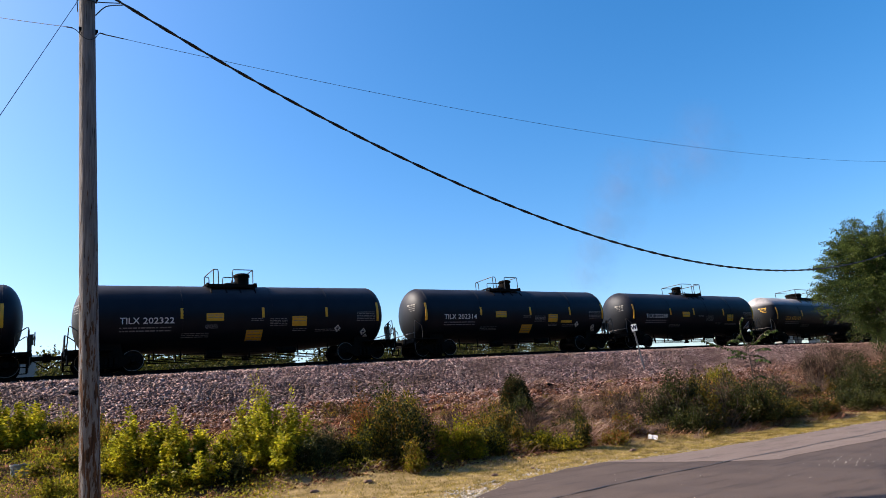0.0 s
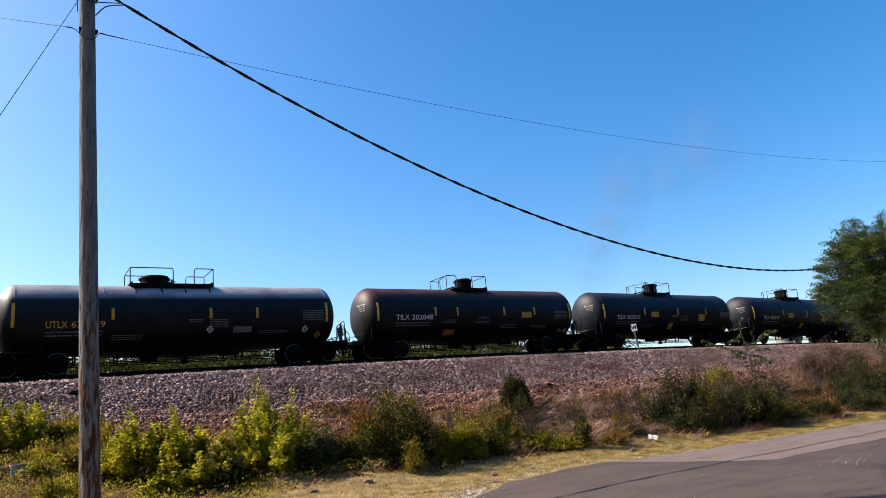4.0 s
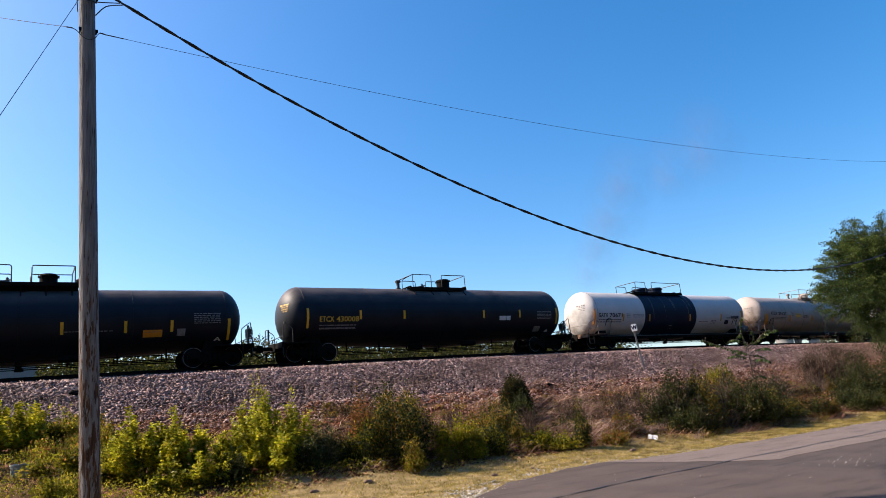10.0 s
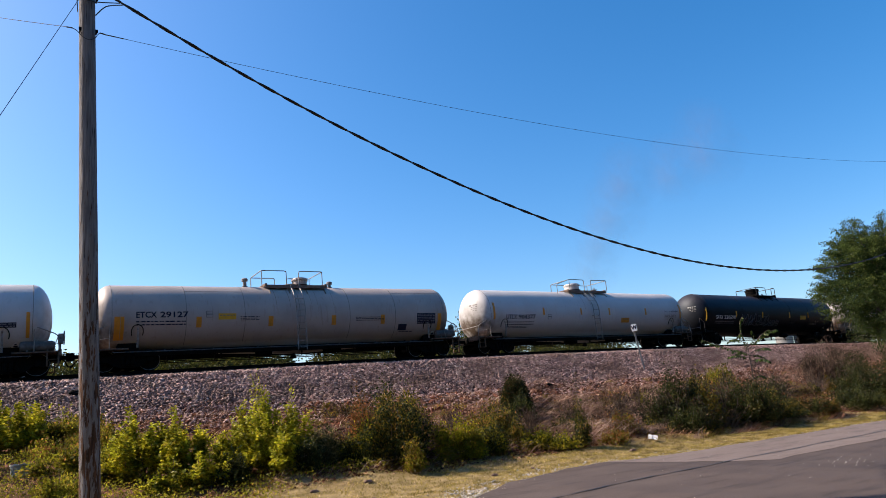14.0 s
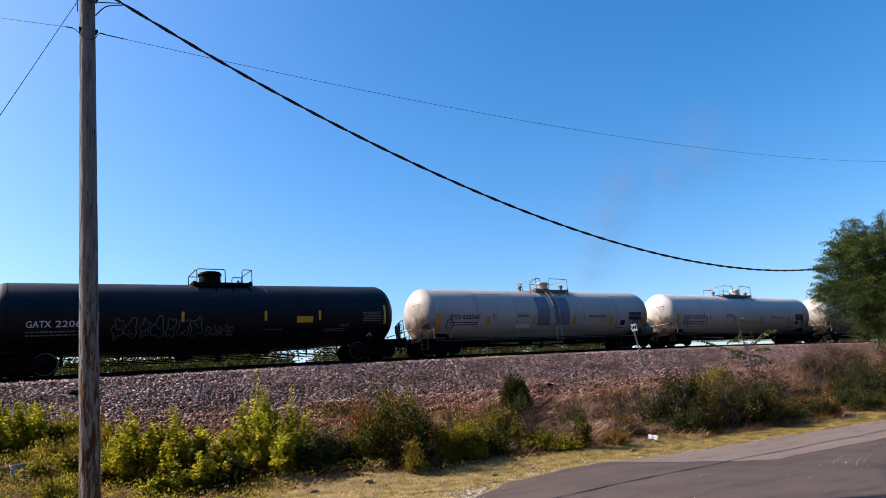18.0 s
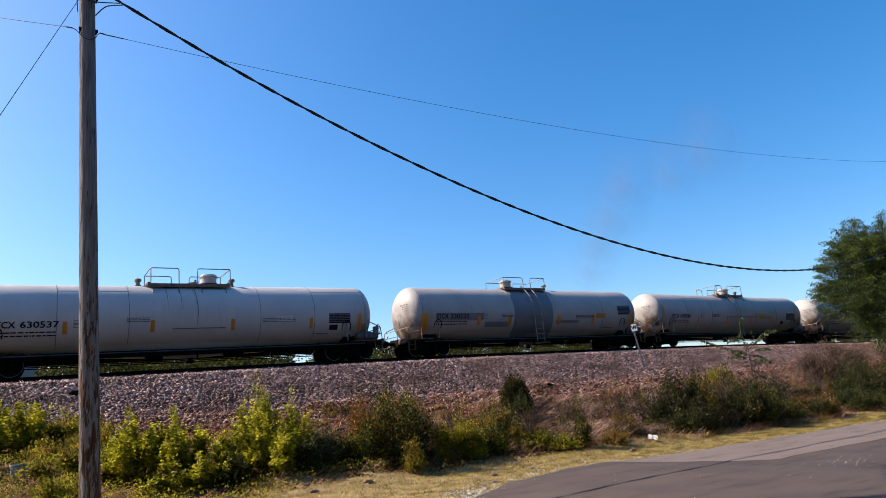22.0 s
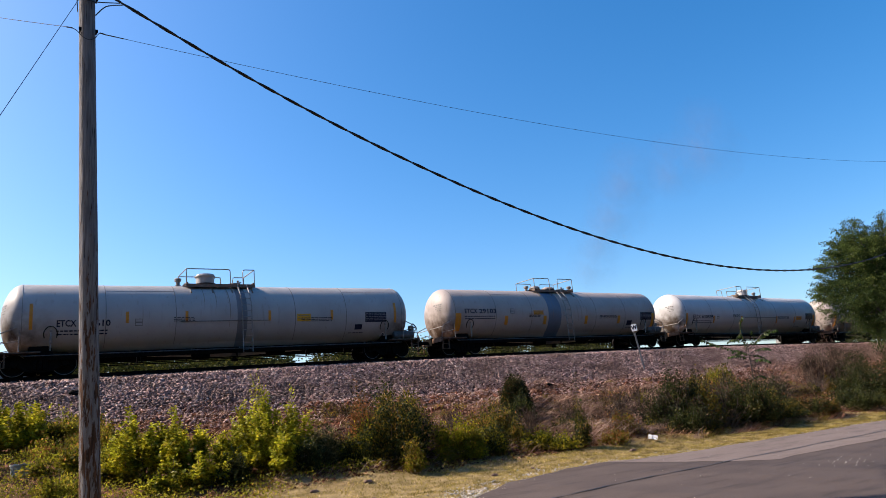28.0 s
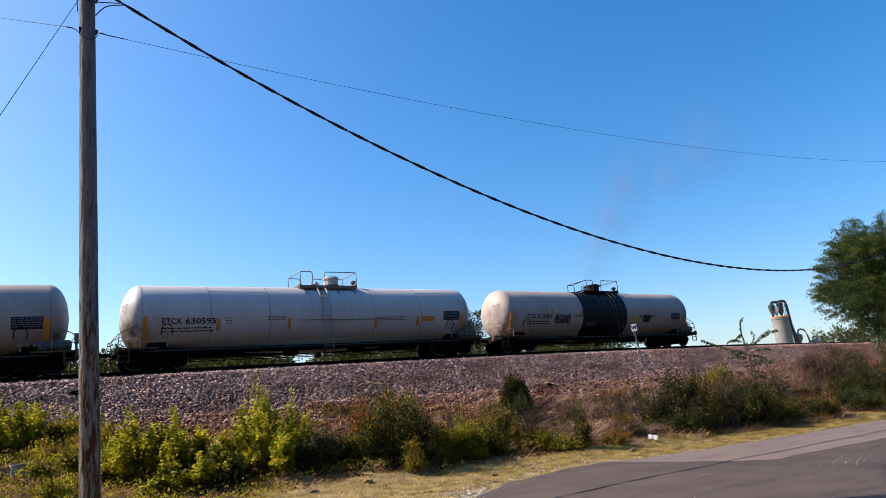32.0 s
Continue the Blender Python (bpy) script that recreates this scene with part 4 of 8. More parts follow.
def sill_mesh(length):
    s = Shape()
    for y in (-1.36, 1.36):
        s.tube([(-length / 2, y, 0.76), (length / 2, y, 0.76)], 0.022, 6)
        n = int(length / 1.9)
        for k in range(n + 1):
            x = -length / 2 + length * k / n
            s.tube([(x, y, 0.76), (x, y * 0.93, 0.86)], 0.016, 5)
    return s.mesh("side_pipe", M_GRIMY)


def under_sill_mesh(length):
    s = Shape()
    for y in (-1.22, 1.16):
        s.prism([(y, 0.60), (y + 0.06, 0.60), (y + 0.06, 0.85), (y, 0.85)], -length / 2, length / 2)
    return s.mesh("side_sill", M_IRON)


def scrawl_mesh(name, w, z0, z1, strokes, material, seed, r=0.018):
    """Sprayed swollen outlines with no readable letters, laid on the shell."""
    rng = random.Random(seed)
    s = Shape()
    zc, half = (z0 + z1) / 2, (z1 - z0) / 2
    for k in range(strokes):
        xc, wx = w * (k + 0.5) / strokes, w / strokes * rng.uniform(0.42, 0.62)
        ph, lobes = rng.uniform(0, 6.28), rng.choice((3, 4, 5))
        hh = half * rng.uniform(0.75, 1.0)
        n = 26
        pts = []
        for i in range(n + 1):
            a = 2 * math.pi * i / n
            q = 0.78 + 0.22 * math.sin(lobes * a + ph)
            pts.append(skin(xc + wx * q * math.cos(a) + 0.10 * hh * math.sin(a), zc + hh * q * math.sin(a), 0.012))
        s.tube(pts, r, 4)
        b = rng.uniform(-0.3, 0.3)
        s.tube([skin(xc + wx * u, zc + hh * (b + 0.35 * math.sin(3 * u + ph)), 0.012) for u in (-0.4, -0.15, 0.1, 0.35)], r, 4)
    return s.mesh(name, material)


def shield_mesh():
    s = Shape()
    s.lathe([(0.02, -0.62), (0.18, -0.6), (0.22, -0.5), (0.22, 0.5), (0.18, 0.6), (0.02, 0.62)], "x", (0, -1.12, 1.16), 14)
    for x in (-0.35, 0.35):
        s.box(x - 0.03, x + 0.03, -1.36, -0.9, 0.9, 1.0)
    return s.mesh("air_reservoir", M_GRIMY, True)


def head_marks(car, h, head, ink):
    """Small unreadable marks on the front head."""
    def make():
        rng = random.Random(9)
        s = Shape()
        for row in range(4):
            z, y = 2.86 - 0.11 * row, -0.95
            while y < (-0.42 if row == 0 else -0.6):
                l = rng.uniform(0.07, 0.2)
                b = len(s.v)
                hh = 0.04 if row == 0 else 0.018
                for zz in (z - hh, z + hh):
                    for yy in (y, y + l):
                        q = 1 - (yy * yy + (zz - ZC) ** 2) / (R * R)
                        s.v.append((head - head * math.sqrt(max(0.0, q)) - 0.014, yy, zz))
                s.f.append((b, b + 1, b + 3, b + 2))
                y += l + rng.uniform(0.03, 0.07)
        return s.mesh("end_lettering", ink)
    tagged(part("end_lettering", kept(("end", head, ink.name), make), car, at=(-h, 0, 0)), kind="stuff")


def drip_mesh(p0, p1, seed):
    """Thin dark runs down the shell from the platform's edge."""
    rng = random.Random(40 + seed)
    s = Shape()
    for _ in range(6):
        x, w = rng.uniform(p0 - 0.1, p1 + 0.1), rng.uniform(0.008, 0.022)
        z0, z1 = rng.uniform(1.7, 3.0), 3.62
        n = 14
        b = len(s.v)
        for i in range(n):
            z = z0 + (z1 - z0) * i / (n - 1)
            ww = w * (0.25 + 0.75 * i / (n - 1))
            xx = x + 0.02 * math.sin(3 * z + x)
            s.v += [skin(xx - ww, z, 0.013), skin(xx + ww, z, 0.013)]
        s.f += [(b + 2 * i, b + 2 * i + 1, b + 2 * i + 3, b + 2 * i + 2) for i in range(n - 1)]
    return s.mesh("drip_streak", M_DRIP)


def belly_mesh(h, material, x0=None, x1=None, lift=0.0, name="belly"):
    """The keel of the shell, or a stretch of it: it slopes down to the outlet at mid-length."""
    s = Shape()
    xs = np.linspace(-(h - 2.7), h - 2.7, 13) if x0 is None else np.linspace(x0, x1, 9)
    ys = np.linspace(-0.95, 0.95, 9)
    for x in xs:
        d = 0.06 + 0.30 * (1 - abs(x) / (h - 2.7))
        for y in ys:
            s.v.append((x, y * (1 + lift), ZC - math.sqrt(R * R - y * y) + 0.03 - lift - d * (1 - (y / 0.95) ** 2)))
    n = len(ys)
    for i in range(len(xs) - 1):
        s.f += [(i * n + j, i * n + j + 1, (i + 1) * n + j + 1, (i + 1) * n + j) for j in range(n - 1)]
    for i in (0, len(xs) - 1):
        s.f.append(tuple(i * n + j for j in range(n)))
    return s.mesh(name, material, True)


WHEELS = []


def tank_car(spec, reach_front, reach_back):
    """One tank car; its own space has the rail top at z 0, the camera's side at -y and the front at -x."""
    global R, ZC
    R, ZC = spec.get("shell", (1.52, 2.37))
    g = spec.get
    L, light = spec["length"], g("light", False)
    h = L / 2
    car = tagged(empty("tank_car", (0, D, 4.7)), spec["label"], "tank car", "tank cars of the train")
    body = spec["body"]
    pale = light and not g("dark_top", False)
    railing = M_RAILGREY if light else M_RAILBLACK
    top_rail = M_RAILGREY if pale else M_RAILBLACK
    deckmat = M_RUSTDECK if light else M_IRON
    top_deck = M_RUSTGRATE if pale else M_IRON
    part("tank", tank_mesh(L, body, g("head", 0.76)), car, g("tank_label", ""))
    part("belly", kept(("belly", round(h, 2), body.name), lambda: belly_mesh(h, body)), car)
    for x in g("seams", ()):
        sleeve(car, "weld_seam", x - 0.015, x + 0.015, M_SEAM if light else body, lift=0.006 if light else 0.012)
    joint = h - g("head", 0.76) + 0.02
    for x in (-joint, joint):
        sleeve(car, "head_joint", x - 0.012, x + 0.012, M_SEAM if light else body, lift=0.005 if light else 0.010)
    for x0, x1, m, lab in g("bands", ()):
        sleeve(car, "band", x0, x1, m, lab)
        part("belly_band", belly_mesh(h, m, x0 + 0.004, x1 - 0.004, 0.008, "belly_band"), car)
    # running gear
    tx = h - 1.42
    for x in (-tx, tx):
        WHEELS.append((spec["id"], truck(car, x)))
    for end, reach in ((-1, reach_front), (1, reach_back)):
        for name, key, make in (("coupler", ("coupler", round(reach, 1)), lambda: coupler_mesh(round(reach, 1))),
                                ("end_deck", ("deck", light), lambda: end_deck_mesh(deckmat)),
                                ("end_railing", ("rail", light), lambda: end_rail_mesh(railing, "light" if light else "dark"))):
            lift = h + (0.02 if name == "coupler" else 0.18)
            ob = part(name, kept(key, make), car, at=(lift * end, 0, 0))
            if end < 0:
                ob.rotation_euler = (0, 0, math.pi)
        bol = part("bolster_saddle", kept("saddle", lambda: Shape().slab([(-0.5, 0.72), (0.5, 0.72), (0.38, 1.2), (-0.38, 1.2)], -0.95, 0.95).mesh("bolster_saddle", M_IRON)), car, at=(tx * end, 0, 0))
    bw = part("brake_wheel", kept(("bw", light), lambda: brake_wheel_mesh(railing)), car, at=((h + 0.42) * g("brake", 1), -0.55, 0))
    if light:
        part("air_reservoir", kept("reservoir", shield_mesh), car, at=(h - 0.55, 0, 0))
        part("side_pipe", kept(("pipe", L), lambda: sill_mesh(L - 1.6)), car)
        part("side_sill", kept(("sill", L), lambda: under_sill_mesh(L - 3.4)), car)
        for x in (-h + 1.75, h - 1.75):
            part("support_arm", kept("arm", lambda: Shape().tube([(0, -1.40, 0.93), (0, -1.50, 1.5), (0, -1.47, 1.72), (0, -1.2, 1.9)], 0.04, 6, soft=0.2).mesh("support_arm", M_RAILGREY)), car, at=(x, 0, 0))
            arch = lambda: Shape().tube([skin(0.24 * math.cos(a), 1.62 + 0.30 * math.sin(a), 0.02) for a in np.linspace(-0.5, math.pi + 0.5, 15)], 0.02, 5).mesh("saddle_arch", M_IRON)
            part("saddle_arch", kept("arch", arch), car, at=(x, 0, 0))
    if g("pipe"):
        x0, x1, z = g("pipe")
        y = skin(0, z, 0.05)[1]
        part("grab_rail", Shape().tube([(x0, y + 0.05, z), (x0 + 0.05, y, z), (x1 - 0.05, y, z), (x1, y + 0.05, z)], 0.017, 5).mesh("grab_rail", M_GRIMY), car)
    part("brake_rigging", kept(("rig", L), lambda: pipes_mesh(h, int(L * 100))), car)
    # top
    p0, p1 = spec["platform"]
    w = p1 - p0
    for turn in (0.0, math.pi):
        ob = part("walkway", kept(("walkway", round(w, 2), pale), lambda: walkway_mesh(w, top_deck)), car, at=((p0 + p1) / 2 - 0.35, 0, 0))
        ob.rotation_euler = (0, 0, turn)
    for x in (p0 + 0.06, p1 - 0.06):
        part("tie_bar", kept(("tie", pale), lambda: tie_mesh(top_deck)), car, at=(x - 0.35, 0, 0))
    for k in (0.06, 0.36, 0.64, 0.94):
        for turn in (0.0, math.pi):
            ob = part("bracket", kept(("bracket", pale), lambda: bracket_mesh(M_RUSTGRATE if pale else M_IRON)), car, at=(p0 + w * k - 0.35, 0, 0))
            ob.rotation_euler = (0, 0, turn)
    if g("tray"):
        t0, t1 = g("tray")
        ring = [(t0 - 0.75, 3.52), (t0 - 0.05, 3.88), (t1 + 0.03, 3.88), (t1 + 0.03, 3.48), (t1 - 0.1, 3.44), (t0 - 0.3, 3.46)]
        part("platform_skirt", Shape().slab(ring, -0.62, -0.56).slab(ring, 0.56, 0.62).box(t0 - 0.1, t1, -0.56, 0.56, 3.60, 3.89).mesh("platform_skirt", top_deck), car, "deep steel skirt under the platform")
    for x, r, z1 in spec["bonnets"]:
        m = spec.get("bonnet_mat", body if light else M_IRON)
        part("bonnet", kept(("bonnet", r, z1, m.name), lambda: bonnet_mesh(r, z1, m)), car, at=(x, 0, 0))
        if pale:
            flange = lambda: Shape().lathe([(r - 0.05, ZC + R - 0.06), (r + 0.09, ZC + R - 0.06), (r + 0.09, ZC + R + 0.13), (r + 0.01, ZC + R + 0.15)], "z", (0, 0, 0), 20).mesh("bonnet_flange", M_RUSTDARK)
            part("bonnet_flange", kept(("flange", r), flange), car, "dark rusty bolted flange", at=(x, 0, 0))
    for x, z1 in g("valves", ()):
        part("relief_valve", kept(("valve", z1, pale), lambda: valve_mesh(top_rail, z1)), car, at=(x, -0.25, 0))
    for x in g("fittings", ()):
        part("fitting", kept(("fitting", pale), lambda: fitting_mesh(top_rail)), car, at=(x, 0, 0))
    a0, a1, a2 = spec["hoop_a"]
    b1, b2 = spec["hoop_b"]
    slant = round(a1 - a0 - 0.45, 2) if a1 - a0 > 0.75 else 0.0
    key = (round(a2 - a1, 2), slant, pale)
    part("railing", kept(("hoop_a",) + key, lambda: railing_mesh(a2 - a1, 0.0, slant, top_rail)), car, at=(a1 - 0.35, 0, 0))
    key = (round(b2 - b1, 2), pale)
    part("railing", kept(("hoop_b",) + key, lambda: railing_mesh(0.0, b2 - b1, 0.0, top_rail)), car, at=(b1 - 0.35, 0, 0))
    for x in g("ladders", ()):
        part("ladder", kept(("ladder", pale, g("ladder_w", 0.44)), lambda: ladder_mesh(g("ladder_w", 0.44), M_RAILGREY if pale else top_rail)), car, at=(x, 0, 0))
    # marks
    mark, number = spec["text"].split()
    mz0, mz1 = spec["mid_z"]
    ez0, ez1 = spec["end_z"]
    strips = spec["strips"]
    sw = g("strip_w", 0.23 if light else 0.12)
    for i, x in enumerate(strips):
        ends = i in (0, len(strips) - 1)
        patch(car, "reflector_strip", x - sw / 2, x + sw / 2, ez0 if ends else mz0, ez1 if ends else mz1, M_ORANGE if light else M_YELLOW)
    if light:
        for x0, x1 in ((g("seams")[:2], (g("seams")[-1], joint)) if len(g("seams")) > 3 else ()):
            patch(car, "jacket_seam", x0, x1, ZC + 1.09, ZC + 1.105, M_SEAM, lift=0.007)
        x, z = strips[1] + 0.46, spec["at"][2]
        patch(car, "plate_mark", x - 0.15, x + 0.15, z - 0.15, z + 0.15, M_SEAM, "small stencilled box")
        patch(car, "plate_mark", x - 0.125, x + 0.125, z - 0.125, z + 0.125, body, lift=0.016)
    for x in g("double", ()):
        patch(car, "reflector_strip", x - 0.07, x + 0.07, ez0, ez1, M_ORANGE)
    for x0, x1, z0, z1, m, lab in g("panels", ()):
        patch(car, "panel", x0, x1, z0, z1, m, lab, lift=0.010)
        if m is M_YELLOW or m is M_ORANGE:
            bars(car, x0 + 0.06, x1 - 0.05, z1 - 0.09, max(1, int((z1 - z0) / 0.16)), M_SEAM if m is M_ORANGE else M_LETTERD, 0.035, 0.12, seed=3)
    x0, x1, z0, z1 = spec["data"]
    if light and not g("open_data", False):
        patch(car, "data_panel", x0, x1, z0, z1, M_LETTERB, "black test-date panel", lift=0.010)
    bars(car, x0 + 0.03, x1 - 0.03, z1 - 0.06, int((z1 - z0) / 0.085), M_LETTERD if not light else (M_SEAM if g("open_data", False) else M_GREYBAND), 0.035, 0.085, seed=int(x0 * 10))
    for x, z, m in g("placards", ()):
        diamond(car, x, z, m)
    ink = spec["ink"]
    t0, t1, tz = spec["at"]
    share = 0.36 if len(number) > 5 else 0.39
    bold = 0.022 if light else 0.010
    letters(car, mark, t0, t0 + share * (t1 - t0), tz, 0.27, ink, "reporting_mark", spec["ink_label"], bold)
    letters(car, number, t0 + (share + 0.06) * (t1 - t0), t1, tz, 0.27, ink, "car_number", spec["ink_label"], bold)
    dim = M_LETTERB if light else M_LETTERD
    bars(car, t0, t0 + (t1 - t0) * 0.95, tz - 0.30, 2, dim if light else M_GREYBAND, 0.05, 0.13, seed=spec["id"])
    head_marks(car, h, g("head", 0.76), M_SEAM if light else (M_LETTERD if ink is M_LETTERW else ink))
    if light:
        key = ("drips", round(p0, 1), round(p1, 1), spec["id"] % 3)
        tagged(part("drip_streak", kept(key, lambda: drip_mesh(p0, p1, spec["id"] % 3)), car, "dark rusty drip marks below the platform"), kind="stuff")
    for x0, x1, z, n in g("notes", ()):
        bars(car, x0, x1, z, n, dim, 0.03, 0.075, seed=spec["id"] + n)
    for text, x0, x1, z, hh, m in g("words", ()):
        letters(car, text, x0, x1, z, hh, m, "stencil", bold=0.004)
    for x0, x1, z0, z1, n, m, r in g("scrawls", ()):
        part("spray_paint", scrawl_mesh("spray_paint", x1 - x0, z0, z1, n, m, spec["id"], r), car, "sprayed scrawl", at=(x0, 0, 0))
    return car


# centre at the start and tank length of each car, front to back
PLACES = [(-7.08, 14.72), (9.34, 14.63), (25.71, 14.66), (42.12, 14.68), (58.75, 14.72), (74.98, 14.91), (91.42, 14.63), (107.98, 14.62),
          (125.99, 18.14), (146.06, 18.14), (165.6, 17.0), (184.5, 18.09), (204.5, 18.3), (224.54, 18.56), (244.48, 18.5), (264.69, 18.4),
          (284.86, 18.02), (304.69, 18.61), (325.2, 18.69), (345.47, 17.93), (365.57, 18.37), (385.32, 17.15)]
YB, OB = "yellow notice panel", "orange notice panel"
P_WHITE, P_YELLOW = M_LETTERW, M_YELLOW


def black_spec(text, **more):
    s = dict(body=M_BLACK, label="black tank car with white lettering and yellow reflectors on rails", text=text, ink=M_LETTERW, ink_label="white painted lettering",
             at=(-5.62, -3.42, 2.08), strips=(-6.78, -3.1, 0.57, 3.78, 6.62), mid_z=(2.15, 2.63), end_z=(1.9, 2.87),
             panels=[(-2.04, -1.27, 2.03, 2.38, M_YELLOW, YB), (-0.2, 0.58, 0.93, 1.6, M_YELLOW, YB), (2.0, 2.74, 1.73, 2.2, M_YELLOW, YB)],
             data=(5.4, 6.5, 1.85, 2.42), placards=[(4.4, 1.58, P_WHITE), (6.05, 1.13, P_WHITE), (5.86, 1.40, P_WHITE)],
             platform=(-1.5, 0.85), bonnets=[(0.02, 0.34, 4.55)], hoop_a=(-1.85, -1.2, -0.98), hoop_b=(-0.32, 0.66),
             notes=[(-3.1, -1.9, 1.5, 3), (0.0, 0.6, 2.1, 2), (0.9, 1.75, 2.08, 5), (2.05, 2.75, 1.6, 2), (3.2, 4.6, 1.55, 2)],
             seams=(-3.05, 1.05, 3.9), ladders=(), fittings=(-0.6,))
    s.update(more)
    return s


def light_spec(text, **more):
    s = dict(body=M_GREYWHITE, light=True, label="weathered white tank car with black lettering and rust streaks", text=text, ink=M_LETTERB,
             ink_label="black painted lettering", at=(-7.6, -5.3, 2.03), strips=(-8.25, -5.15, -1.8, 1.75, 4.6, 8.1), mid_z=(1.6, 2.1), end_z=(1.3, 2.26),
             panels=[(2.75, 3.55, 1.93, 2.27, M_ORANGE, OB), (5.55, 6.05, 1.5, 1.78, M_LETTERB, "small black stencil panel"),
                     (-4.95, -4.6, 1.86, 2.1, M_GREYBAND, "")],
             data=(6.75, 7.95, 1.82, 2.32), placards=[(7.6, 1.2, P_WHITE)],
             platform=(-0.65, 2.5), bonnets=[(1.08, 0.38, 4.49)], hoop_a=(-1.35, -0.6, 0.05), hoop_b=(0.72, 2.5), valves=[(2.25, 4.28)], fittings=(0.1,),
             ladders=(0.1,), seams=(-5.6, -2.8, 2.7, 5.4),
             notes=[(-2.9, -2.0, 2.2, 3), (3.0, 4.6, 2.1, 3), (5.6, 6.4, 1.35, 1)], brake=1)
    s.update(more)
    return s


